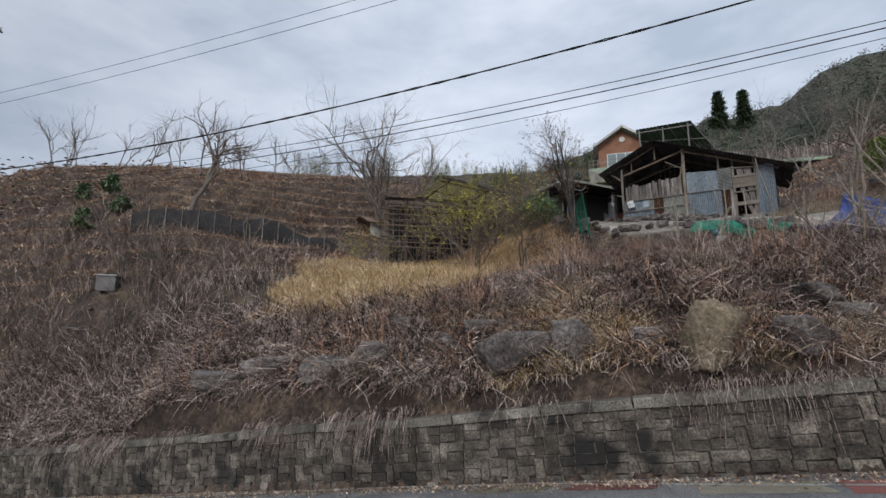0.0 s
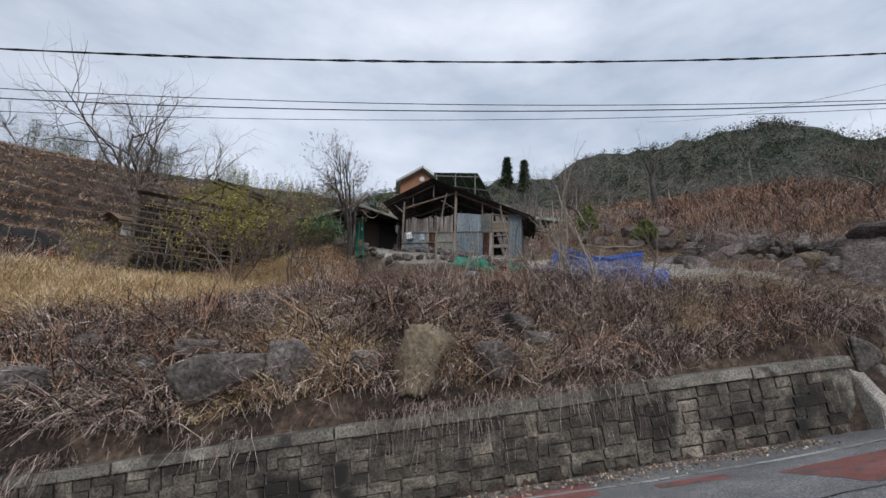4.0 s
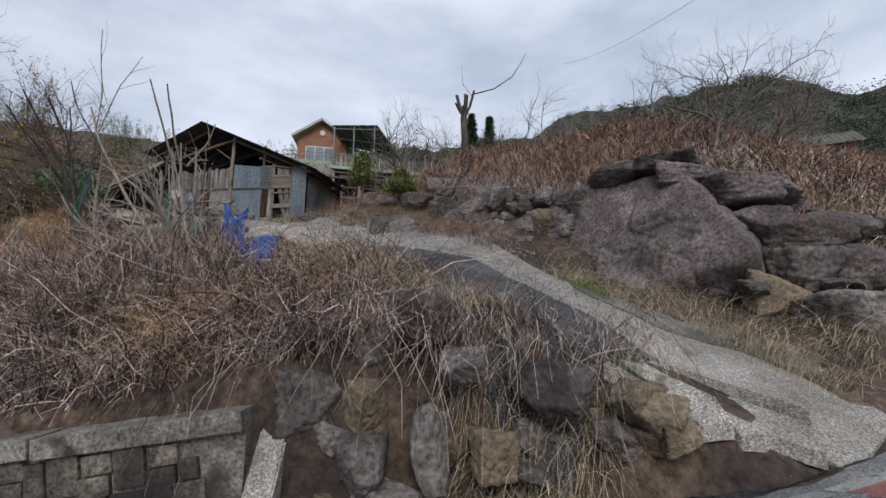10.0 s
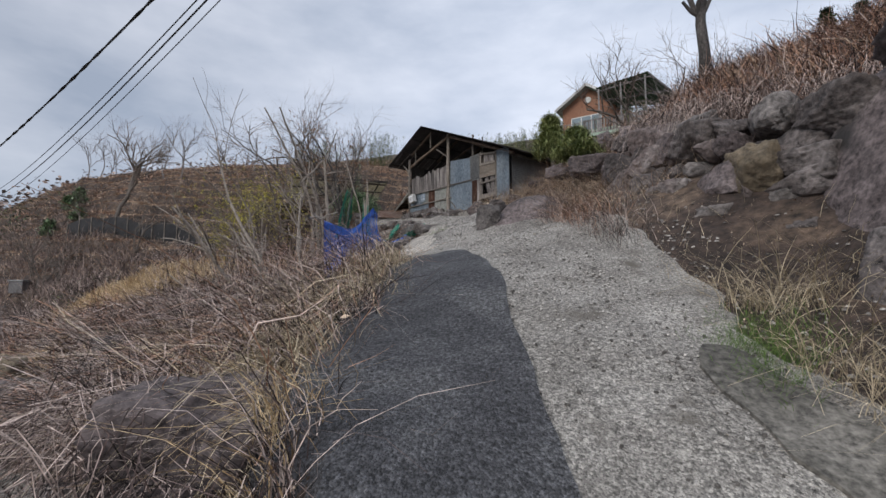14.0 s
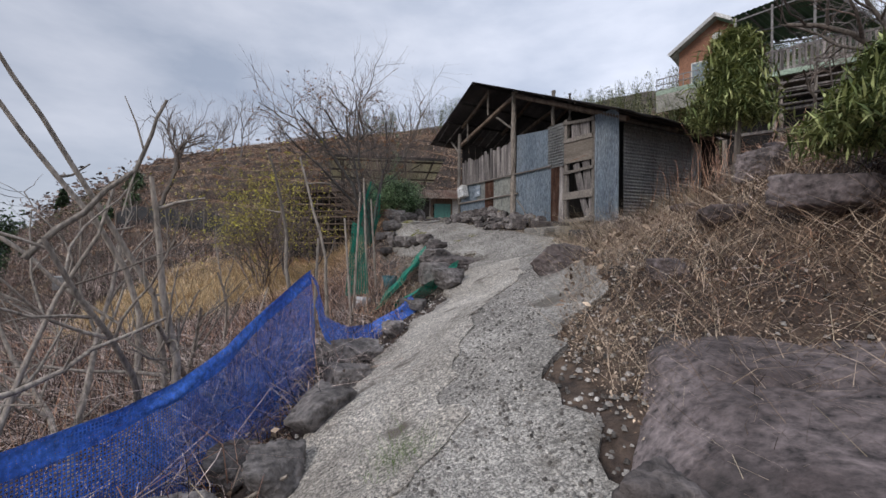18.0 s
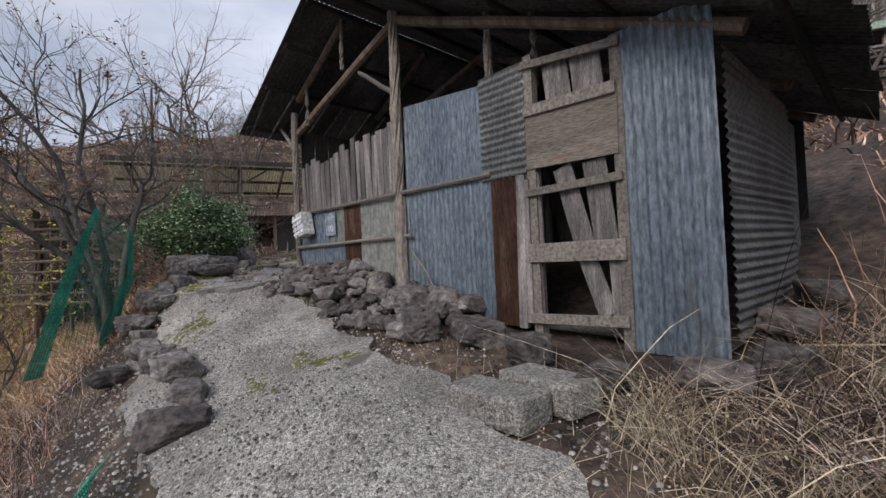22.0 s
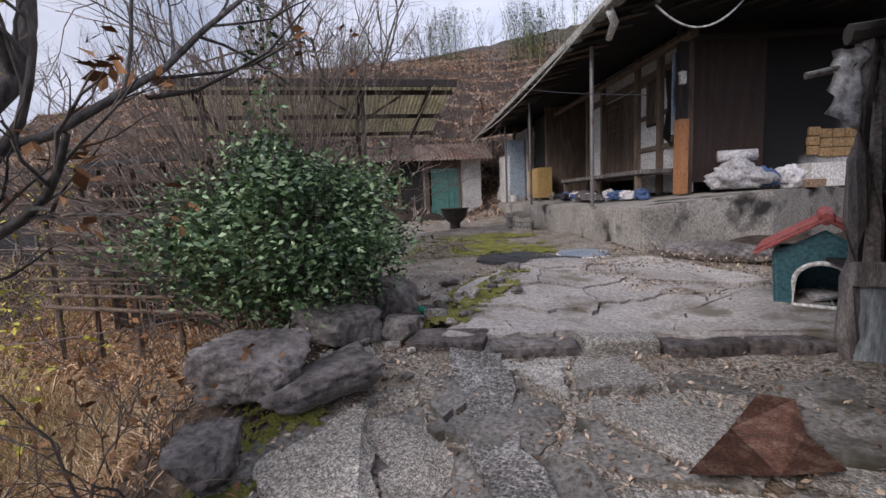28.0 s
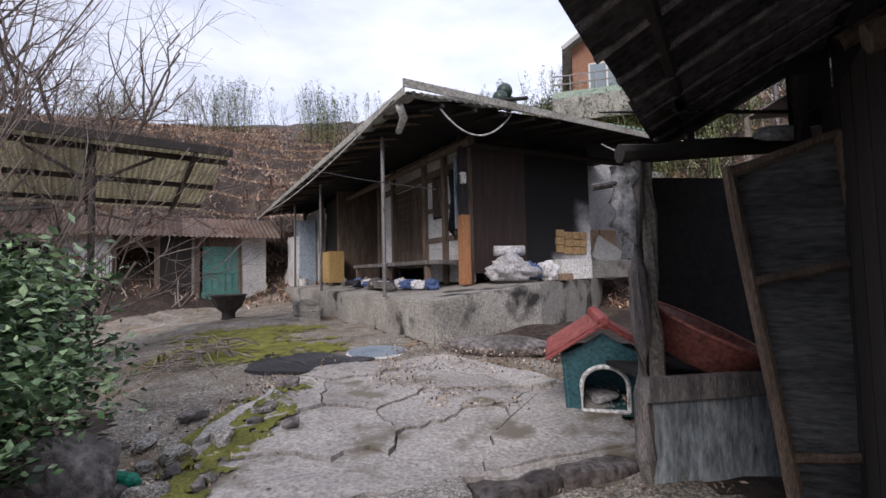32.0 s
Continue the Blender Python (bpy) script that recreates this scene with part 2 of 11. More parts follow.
M["far_wood"] = mat("wooded_far_hill", [(0.05, 0.065, 0.048), (0.09, 0.095, 0.07), (0.15, 0.13, 0.105)], 0.035, fine=0.35, bump=1.0, depth=3.0, vary=0.1, stain=((0.15, 0.125, 0.105), 0.02, 0.58))
# haze over the farthest hills is put into this blue
M["blue_hill"] = mat("haze_tinted_hills", [(0.1, 0.13, 0.19), (0.14, 0.17, 0.23)], 0.01, fine=0.1, bump=0, vary=0.05)
M["wood"] = mat("weathered_grey_boards", [(0.085, 0.075, 0.072), (0.18, 0.16, 0.15), (0.36, 0.325, 0.295)], 2.0, fine=35, bump=0.6, stretch=(6, 6, 0.6), vary=0.5, depth=0.012, grit=1.6)
M["beam"] = mat("grey_timber_rail", [(0.15, 0.13, 0.11), (0.25, 0.22, 0.19)], 2.0, fine=35, bump=0.5, vary=0.25, depth=0.01)
M["brown_wood"] = mat("brown_weathered_timber", [(0.08, 0.055, 0.04), (0.14, 0.1, 0.072), (0.2, 0.15, 0.115)], 2.5, fine=35, bump=0.4, stretch=(4, 4, 0.6), vary=0.25, depth=0.01)
# a near-black timber colour
M["dark_wood"] = mat("near_black_timber", [(0.022, 0.018, 0.016), (0.04, 0.033, 0.028)], 2.5, fine=30, bump=0.4, stretch=(4, 4, 0.6), vary=0.25)
M["orange_wood"] = mat("orange_bare_timber", [(0.3, 0.13, 0.055), (0.4, 0.19, 0.085)], 3, fine=35, bump=0.3, stretch=(4, 4, 0.5))
M["plywood"] = mat("weathered_plywood", [(0.14, 0.115, 0.09), (0.22, 0.185, 0.15), (0.28, 0.24, 0.2)], 1.6, fine=30, bump=0.3, stretch=(0.5, 0.5, 4), stain=((0.2, 0.1, 0.055), 1.6, 0.62))
M["ply_yellow"] = mat("yellow_plywood", [(0.44, 0.28, 0.1), (0.52, 0.35, 0.14)], 1.6, fine=30, bump=0.1, stretch=(3, 3, 0.5))
M["tin_blue"] = mat("blue_grey_tin", [(0.24, 0.3, 0.36), (0.32, 0.385, 0.445), (0.4, 0.46, 0.51)], 1.3, rough=0.5, fine=20, bump=0.08, metal=0.35, vary=0.12, stretch=(2, 2, 0.5), stain=((0.2, 0.19, 0.18), 1.6, 0.66))
M["tin_grey"] = mat("galvanised_grey_tin", [(0.26, 0.265, 0.265), (0.36, 0.365, 0.36), (0.45, 0.45, 0.44)], 1.6, rough=0.5, fine=20, bump=0.08, metal=0.4, vary=0.12, stretch=(2, 2, 0.5), stain=((0.2, 0.15, 0.11), 1.6, 0.64))
M["tin_cream"] = mat("cream_stained_tin", [(0.38, 0.395, 0.37), (0.45, 0.46, 0.42), (0.51, 0.51, 0.46)], 0.8, rough=0.55, fine=16, bump=0.08, metal=0.15, vary=0.1, stretch=(1.2, 1.2, 0.6), grit=1.0, stain=((0.26, 0.235, 0.2), 1.4, 0.71))
M["rust"] = mat("rusted_tin", [(0.06, 0.03, 0.022), (0.13, 0.058, 0.036), (0.25, 0.17, 0.125)], 2.6, rough=0.8, fine=24, bump=0.3, metal=0.1, stretch=(2.5, 2.5, 0.5), grit=1.5)
M["roof_tin"] = mat("old_dark_roof_tin", [(0.04, 0.036, 0.034), (0.075, 0.065, 0.06), (0.13, 0.115, 0.105)], 1.3, rough=0.75, fine=20, bump=0.3, metal=0.1, stain=((0.17, 0.09, 0.05), 1.5, 0.66))
M["slate_roof"] = mat("grey_corrugated_cement_roof", [(0.2, 0.19, 0.165), (0.29, 0.28, 0.245), (0.37, 0.355, 0.31)], 1.6, rough=0.9, fine=20, bump=0.4, stain=((0.1, 0.1, 0.07), 1.8, 0.6))
M["red_roof"] = mat("faded_red_cement_roof", [(0.24, 0.13, 0.095), (0.34, 0.24, 0.19), (0.42, 0.35, 0.29)], 0.9, rough=0.9, fine=20, bump=0.3)
M["plaster"] = mat("dirty_white_plaster", [(0.46, 0.45, 0.43), (0.6, 0.59, 0.565), (0.7, 0.69, 0.665)], 1.3, fine=25, bump=0.15, stain=((0.25, 0.23, 0.21), 1.4, 0.64))
# near-black of the roof lining; shade under the eave put into the colour
M["soot"] = mat("roof_shade_black", [(0.008, 0.007, 0.007), (0.014, 0.013, 0.012), (0.03, 0.028, 0.026)], 0.6, fine=20, bump=0.2)
# near-black: the shade of unlit insides is put into this colour
M["dark"] = mat("interior_shade_black", [(0.012, 0.011, 0.01), (0.025, 0.022, 0.02)], 1, fine=15, bump=0.2)
M["brick"] = mat("orange_red_brick", [(0.26, 0.12, 0.075), (0.34, 0.165, 0.1), (0.4, 0.22, 0.145)], 1, fine=25, bump=0.3)
M["green_paint"] = mat("faded_teal_paint", [(0.05, 0.15, 0.13), (0.075, 0.2, 0.17)], 1.8, rough=0.6, fine=25, bump=0.1, stain=((0.1, 0.09, 0.08), 2.0, 0.66))
M["kennel_teal"] = mat("dusty_teal_plastic", [(0.035, 0.13, 0.15), (0.055, 0.17, 0.19)], 2.5, rough=0.5, fine=30, bump=0.05, stain=((0.12, 0.12, 0.11), 3.0, 0.68))
M["kennel_red"] = mat("faded_red_plastic", [(0.24, 0.05, 0.045), (0.32, 0.085, 0.075)], 2.5, rough=0.5, fine=30, bump=0.05)
M["basin_red"] = mat("dusty_red_rubber", [(0.34, 0.1, 0.075), (0.44, 0.16, 0.125)], 2.5, rough=0.55, fine=30, bump=0.05)
M["white_plastic"] = mat("yellowed_white_plastic", [(0.55, 0.54, 0.5), (0.68, 0.67, 0.64)], 2.5, rough=0.5, fine=25, bump=0.05)
M["cloth"] = mat("crumpled_pale_cloth", [(0.42, 0.41, 0.41), (0.58, 0.57, 0.57)], 3, rough=0.95, fine=20, bump=0.5)
M["blue_cloth"] = mat("blue_cloth", [(0.05, 0.09, 0.2), (0.09, 0.14, 0.28)], 3, rough=0.95, fine=20, bump=0.5)
M["cardboard"] = mat("brown_cardboard", [(0.28, 0.185, 0.115), (0.37, 0.25, 0.165)], 2, rough=0.9, fine=25, bump=0.1)
M["net_green"] = mat("green_mesh_net", [(0.0, 0.17, 0.11), (0.01, 0.26, 0.17)], 3, rough=0.7, fine=25, bump=0, vary=0.15)
M["net_blue"] = mat("blue_mesh_net", [(0.03, 0.11, 0.5), (0.06, 0.2, 0.7)], 3, rough=0.7, fine=25, bump=0, vary=0.15)
M["black_plastic"] = mat("black_plastic_sheet", [(0.012, 0.012, 0.013), (0.03, 0.03, 0.032)], 3, rough=0.45, fine=12, bump=0.5)
M["iron"] = mat("rusty_cast_iron", [(0.045, 0.038, 0.033), (0.085, 0.07, 0.06)], 4, rough=0.75, fine=30, bump=0.3, metal=0.4)
M["steel"] = mat("grey_steel_pipe", [(0.15, 0.14, 0.14), (0.23, 0.22, 0.21)], 3, rough=0.5, fine=30, bump=0.15, metal=0.4, stain=((0.14, 0.08, 0.05), 5.0, 0.62))
M["pole"] = mat("concrete_utility_pole", [(0.36, 0.355, 0.34), (0.46, 0.45, 0.43)], 1.2, fine=30, bump=0.2)
M["cable"] = mat("black_cable", [(0.012, 0.012, 0.013), (0.02, 0.02, 0.02)], 1, rough=0.6, fine=10, bump=0)
M["white_cable"] = mat("dusty_white_cable", [(0.45, 0.45, 0.43), (0.55, 0.55, 0.53)], 3, rough=0.6, fine=10, bump=0)
M["black_net"] = mat("black_shade_net", [(0.015, 0.015, 0.016), (0.035, 0.034, 0.034)], 2, rough=0.9, fine=20, bump=0.5)
M["litter_white"] = mat("white_litter", [(0.6, 0.61, 0.62), (0.72, 0.73, 0.74)], 5, rough=0.6, fine=20, bump=0.3)
M["tyre"] = mat("black_rubber_sheet", [(0.1, 0.102, 0.105), (0.21, 0.215, 0.22), (0.34, 0.345, 0.35)], 0.9, rough=0.6, fine=14, bump=0.4, stretch=(0.6, 0.6, 3))
M["house_green"] = mat("pale_green_painted_trim", [(0.24, 0.32, 0.24), (0.32, 0.4, 0.31)], 2, rough=0.6, fine=20, bump=0.1)

glass = bpy.data.materials.new("window_glass")
glass.use_nodes = True
gb = glass.node_tree.nodes["Principled BSDF"]
gb.inputs["Base Color"].default_value = (0.5, 0.6, 0.65, 1)
gb.inputs["Roughness"].default_value = 0.08
gb.inputs["Transmission Weight"].default_value = 0.6
M["glass"] = glass


# ---- building helpers ----
def thing(name, label, category, at=(0, 0, 0), rz=0.0, group="", kind=""):
    ob = new(name)
    ob.matrix_world = pose(*at, 0, 0, rz)
    return tagged(ob, label, category, group, kind)


def link_mesh(name, bm, material, smooth=False):
    me = bpy.data.meshes.new(name)
    bm.normal_update()
    bm.to_mesh(me)
    bm.free()
    me.materials.append(M[material])
    if smooth:
        me.polygons.foreach_set("use_smooth", [True] * len(me.polygons))
    return new(name, me)


def part(name, bm, material, parent, label="", smooth=False):
    """One mesh under a thing; bm is in world coordinates unless the parent stands at the origin."""
    ob = link_mesh(name, bm, material, smooth)
    ob.parent = parent
    if label:
        ob["label"] = label
    return ob


def single(name, bm, material, label, category, group="", kind="", smooth=False):
    return tagged(link_mesh(name, bm, material, smooth), label, category, group, kind)


def soup(name, verts, faces, material, smooth=False):
    me = bpy.data.meshes.new(name)
    me.from_pydata(verts, [], faces)
    me.materials.append(M[material])
    if smooth:
        me.polygons.foreach_set("use_smooth", [True] * len(me.polygons))
    return new(name, me)


def box(bm, size, at=(0, 0, 0), rot=None, bevel=0.0):
    """A box of the given size about its centre."""
    m = Matrix.Translation(at) @ (rot.to_4x4() if rot is not None else Matrix()) @ Matrix.Diagonal((*size, 1))
    made = bmesh.ops.create_cube(bm, size=1, matrix=m)["verts"]
    if bevel:
        edges = list({e for v in made for e in v.link_edges})
        bmesh.ops.bevel(bm, geom=edges, offset=bevel, segments=2, affect="EDGES", profile=0.6)
    return bm


def boxed(size, at=(0, 0, 0), rot=None, bevel=0.0):
    return box(bmesh.new(), size, at, rot, bevel)


def rz_(deg):
    return Matrix.Rotation(radians(deg), 3, "Z")


def frame_along(a, b):
    """Axes with z along a to b."""
    d = (Vector(b) - Vector(a)).normalized()
    return d.to_track_quat("Z", "Y").to_matrix()


def beam(bm, a, b, w, h=None, bevel=0.006):
    """A squared timber from a to b."""
    a, b = Vector(a), Vector(b)
    box(bm, (w, h or w, (b - a).length), (a + b) / 2, frame_along(a, b), bevel)
    return bm


def tube(bm, pts, radii, sides=6, cap=True):
    rings = []
    pts = [Vector(p) for p in pts]
    for k, p in enumerate(pts):
        d = (pts[min(k + 1, len(pts) - 1)] - pts[max(k - 1, 0)])
        q = d.to_track_quat("Z", "Y") if d.length > 1e-6 else Vector((0, 0, 1)).to_track_quat("Z", "Y")
        r = radii[k] if hasattr(radii, "__len__") else radii
        rings.append([bm.verts.new(p + q @ Vector((r * math.cos(6.2832 * s / sides), r * math.sin(6.2832 * s / sides), 0))) for s in range(sides)])
    for a, b in zip(rings, rings[1:]):
        for s in range(sides):
            bm.faces.new((a[s], a[(s + 1) % sides], b[(s + 1) % sides], b[s]))
    if cap and sides > 2:
        bm.faces.new(rings[0][::-1])
        bm.faces.new(rings[-1])
    return bm


def log(bm, a, b, r0, r1=None, rng=None, sides=8, wobble=0.15):
    """A natural pole with a slight bend."""
    a, b = Vector(a), Vector(b)
    rng = rng or random
    r1 = r1 or r0 * 0.85
    pts, rad = [], []
    for k in range(7):
        f = k / 6
        off = Vector((rng.uniform(-1, 1), rng.uniform(-1, 1), rng.uniform(-1, 1))) * r0 * wobble * (1 if 0 < k < 6 else 0.3)
        pts.append(a.lerp(b, f) + off)
        rad.append((r0 + (r1 - r0) * f) * rng.uniform(0.92, 1.08))
    return tube(bm, pts, rad, sides)


def sheet(bm, p0, p1, p2, p3, pitch=0.076, amp=0.009, thick=0.003, along="v", rows=4, sag=0.0):
    """A corrugated sheet on four corners (p0 p1 bottom, p3 p2 top); waves run along v (upright ribs) or along u."""
    p0, p1, p2, p3 = (Vector(p) for p in (p0, p1, p2, p3))
    nrm = (p1 - p0).cross(p3 - p0).normalized()
    lu, lv = (p1 - p0).length, (p3 - p0).length
    across = lu if along == "v" else lv
    n = max(4, int(across / pitch * 6))
    g = []
    for i in range(n + 1):
        line = []
        for j in range(rows + 1):
            u, v = (i / n, j / rows) if along == "v" else (j / rows, i / n)
            p = (p0.lerp(p1, u)).lerp(p3.lerp(p2, u), v)
            w = amp * math.sin(6.2832 * (i / n) * across / pitch) + sag * math.sin(3.1416 * u) * math.sin(3.1416 * v)
            line.append(bm.verts.new(p + nrm * w))
        g.append(line)
    for i in range(n):
        for j in range(rows):
            bm.faces.new((g[i][j], g[i + 1][j], g[i + 1][j + 1], g[i][j + 1]))
    bmesh.ops.solidify(bm, geom=bm.faces[:], thickness=thick)
    return bm


def facet(bm, planes, soft=26.0):
    """Pulls a round mesh about the origin onto flat sides with worn edges; planes are (normal, distance)."""
    for v in bm.verts:
        d = v.co.normalized()
        t = sum(max(0.0, d.dot(n) / k) ** soft for n, k in planes)
        v.co = d * (t ** (-1 / soft) if t > 0 else 1.0)


def stone(rng, size, cuts=3, detail=2, rough=0.16):
    """A worn angular stone about the origin, broken along a few flat sides."""
    bm = bmesh.new()
    bmesh.ops.create_icosphere(bm, subdivisions=detail, radius=0.5)
    seed = Vector((rng.uniform(-50, 50), rng.uniform(-50, 50), rng.uniform(-50, 50)))
    planes = [(Vector(a), rng.uniform(0.36, 0.44)) for a in ((1, 0, 0), (-1, 0, 0), (0, 1, 0), (0, -1, 0), (0, 0, 1), (0, 0, -1))]
    for _ in range(cuts + 5):
        d = Vector((rng.gauss(0, 1), rng.gauss(0, 1), rng.gauss(0, 0.8))).normalized()
        planes.append((d, rng.uniform(0.26, 0.42)))
    facet(bm, planes)
    for v in bm.verts:
        v.co *= 1 + rough * 0.3 * noise.noise(v.co * 2.6 + seed) + rough * 0.35 * abs(noise.noise(v.co * 8 + seed)) + rough * 0.2 * noise.noise(v.co * 21 + seed)
        v.co = Vector((v.co.x * size[0], v.co.y * size[1], v.co.z * size[2])) * 1.12
    return bm


def crag_rock(centre, sides, seed, detail=6, rough=0.07, seams=(), soft=16.0):
    """A great rock: flat sides given as (outward normal, a point on the side), with seams and fine breaks."""
    c = Vector(centre)
    bm = bmesh.new()
    bmesh.ops.create_icosphere(bm, subdivisions=detail, radius=1.0)
    facet(bm, [(Vector(n).normalized(), max(0.15, (Vector(p) - c).dot(Vector(n).normalized()))) for n, p in sides], soft)
    off = Vector((seed * 3.1, seed * 1.7, seed * 0.9))
    for v in bm.verts:
        d = v.co.normalized()
        p = v.co + off
        k = rough * (1.3 * noise.noise(p * 0.9) + 0.8 * noise.noise(p * 2.3) + 0.25 * noise.noise(p * 5.0))
        near, cell = noise.voronoi(Vector((p.x * 0.7, p.y * 0.7, p.z * 1.1)) + Vector((0, 0, 0.35 * noise.noise(p * 1.3))))
        k += rough * 1.1 * noise.noise(cell[0] * 5.7) - rough * 1.2 * max(0.0, 1 - (near[1] - near[0]) * 9)
        for n, q, w in seams:
            # an open joint running across the rock
            e = abs((v.co + c - Vector(q)).dot(Vector(n).normalized()) + 0.12 * noise.noise(p * 1.6))
            k -= w * max(0.0, 1 - e / 0.05)
        v.co += d * k
    bmesh.ops.translate(bm, verts=bm.verts[:], vec=c)
    return bm


# ---- lie of the land ----
# spot heights of the plan: along the lane and yard, on the bank and field, on the hill
LANE = [(16, 7.5, 1.5), (16.2, 9.2, 2.35), (16.7, 11.4, 3.2), (14.2, 9.4, 2.55), (15.2, 12, 3.65), (14.2, 13.9, 4.05), (13.2, 15.5, 4.5), (12.6, 17.2, 4.8),
        (12.2, 19, 5.15), (11.4, 21.4, 5.55), (10.6, 22.9, 6.05), (8.6, 24.3, 6.05), (7.8, 25.5, 6.45), (5.9, 26.4, 6.65), (5.6, 28, 6.75), (6.8, 29.9, 7.0),
        (8, 30.5, 7.0), (5.5, 34.2, 7.2), (4.3, 30, 7.05), (12, 24.4, 6.3), (13.6, 22.4, 6.1), (1.5, 34, 7.2), (0, 39.5, 7.25), (-3, 46, 7.6), (8, 36, 7.4), (6, 44, 7.8), (4.1, 27.9, 7.0), (2.8, 30.2, 7.0), (0.5, 33.6, 7.1), (9, 33, 7.1), (10.2, 34.5, 7.15), (10.5, 31.8, 7.05), (11.5, 36.5, 7.3), (9.4, 31, 7.05), (11.5, 39, 7.3), (14, 41, 7.6), (9, 42, 7.4), (13, 37, 7.35), (13.2, 34.5, 7.3)]
BANK = [(-9, 18.5, -0.8), (0, 15.3, 0.2), (4.5, 13.7, 1.1), (8, 12.4, 1.5), (11, 11.2, 2.0), (4, 16.2, 2.6), (9.3, 19, 4.15), (12.5, 12.2, 3.3), (11.2, 15.5, 3.6),
        (6.5, 21.5, 4.2), (-4, 23.6, 3.45), (0.5, 20, 2.8), (-9.8, 19.9, 0.4), (0.5, 24.3, 3.7), (1.6, 26.4, 4.5), (-20.5, 27, 4.4), (-0.2, 30.5, 5.0), (-7, 33, 5.4),
        (10, 14, 2.9), (-5, 40, 7.0), (-8, 28, 4.4), (5, 24.2, 4.6), (-14, 13.5, -2.2), (-30, 12, -2.5), (10.2, 16.8, 3.7), (9.2, 21.2, 5.0), (-13, 20.0, -2.4), (-17, 21.5, -3.0), (-21, 23.1, -3.8), (-27, 25.5, -4.6), (-14, 24, 2.6)]
HILL = [(-24, 30, 7), (-23, 37, 12), (-45, 44, 17), (-13, 52, 18), (-28, 34, 10.5), (-12, 68, 22.5), (-22, 63, 21.5), (2, 56, 14), (14, 60, 20), (18.6, 9.3, 2.4),
        (20.5, 13.5, 6.7), (16.6, 16.5, 5.4), (15.7, 18.8, 6.5), (18.9, 20.4, 8.9), (15, 25, 6.8), (16.5, 30, 9), (19.6, 35, 10.8), (22, 45, 15), (21.5, 17.3, 8.1),
        (25, 17, 9.9), (23, 22.6, 10.2), (30, 14.5, 8.6), (21, 8.6, 2.6), (30, 8.5, 3.6), (40, 30, 17), (60, 12, 9), (60, 70, 25), (-60, 20, -4), (-70, 70, 24), (10, 80, 24), (21.6, 11.8, 5.8), (19.2, 13.9, 6.0), (17.2, 12.3, 3.5), (17.6, 14.2, 5.2)]
SPOT = np.array(LANE + BANK + HILL, float)


def road_z(x, y):
    return 0.117 * x - 0.183 * y + 0.853


def solve_spots():
    d = np.linalg.norm(SPOT[:, None, :2] - SPOT[None, :, :2], axis=2)
    n = len(SPOT)
    a = np.zeros((n + 3, n + 3))
    a[:n, :n] = -d - 0.25 * np.eye(n)
    a[:n, n:] = np.c_[SPOT[:, :2], np.ones(n)]
    a[n:, :n] = a[:n, n:].T
    return np.linalg.solve(a, np.r_[SPOT[:, 2], 0, 0, 0])


WEIGHT = solve_spots()


def land_many(x, y):
    """Height of the bare hillside."""
    x, y = np.asarray(x, float), np.asarray(y, float)
    z = WEIGHT[-3] * x + WEIGHT[-2] * y + WEIGHT[-1]
    for (sx, sy, _), w in zip(SPOT, WEIGHT):
        z = z - w * np.hypot(x - sx, y - sy)
    return z


def verge(x):
    """The y of the road's uphill edge: along the wall's foot, then along the rocks."""
    return np.where(x < 11.3, 12.87 - 0.372 * (x - 4.0), np.where(x < 16.0, 10.15 - 0.56 * (x - 11.3), 7.52 + 0.02 * (x - 16.0))) + 0.5 * np.exp(-((x - 14.0) / 1.0) ** 2)


def ground_many(x, y):
    """Height of the ground sheet, with the road's bed cut into the hill."""
    x, y = np.asarray(x, float), np.asarray(y, float)
    hill = land_many(x, y)
    hill = hill + 0.045 * np.sin(1.9 * x + 1.7 * np.sin(1.1 * y + 0.4 * x)) * np.sin(2.1 * y + 1.3 * np.sin(0.9 * x)) + 0.02 * np.sin(5.3 * x + 2 * np.sin(3.7 * y)) * np.sin(4.9 * y + 1.5 * np.sin(4.1 * x))
    # old terraces stepped along the contours of the far slope
    away = np.clip((-9 - x) / 5, 0, 1) * np.clip((y - 25) / 4, 0, 1) + np.clip((y - 46) / 4, 0, 1)
    h = (hill + 0.35 * np.sin(0.31 * x + 0.17 * y) + 0.2 * np.sin(0.83 * x)) / 1.35
    f = h - np.floor(h)
    hill = hill + np.clip(away, 0, 1) * 1.35 * 0.75 * (np.clip((f - 0.62) / 0.3, 0, 1) - f)
    far = np.clip((np.hypot(x - 5, y - 25) - 110) / 200, 0, 1)
    hill = hill * (1 - far) - 6 * far
    road = road_z(x, y) - 0.06
    s = y - verge(x)
    low = np.clip((-y - 6) / 30, 0, 1) * 6
    mix = np.clip(s / (0.32 + 0.35 * np.exp(-((x - 14.0) / 1.2) ** 2)), 0, 1)
    return np.where(s <= 0, road * (1 - far) - 6 * far - low, road * (1 - mix) + hill * mix)


def ground(x, y):
    return float(ground_many(x, y))


def spaced(lo, hi, step, end, grow=1.16):
    inner = list(np.arange(lo, hi, step))
    a, b, s = [], [], step
    p, q = lo, inner[-1]
    while p > -end:
        s *= grow
        p -= s
        q += s
        a.append(p)
        b.append(q)
    return np.array(a[::-1] + inner + b)


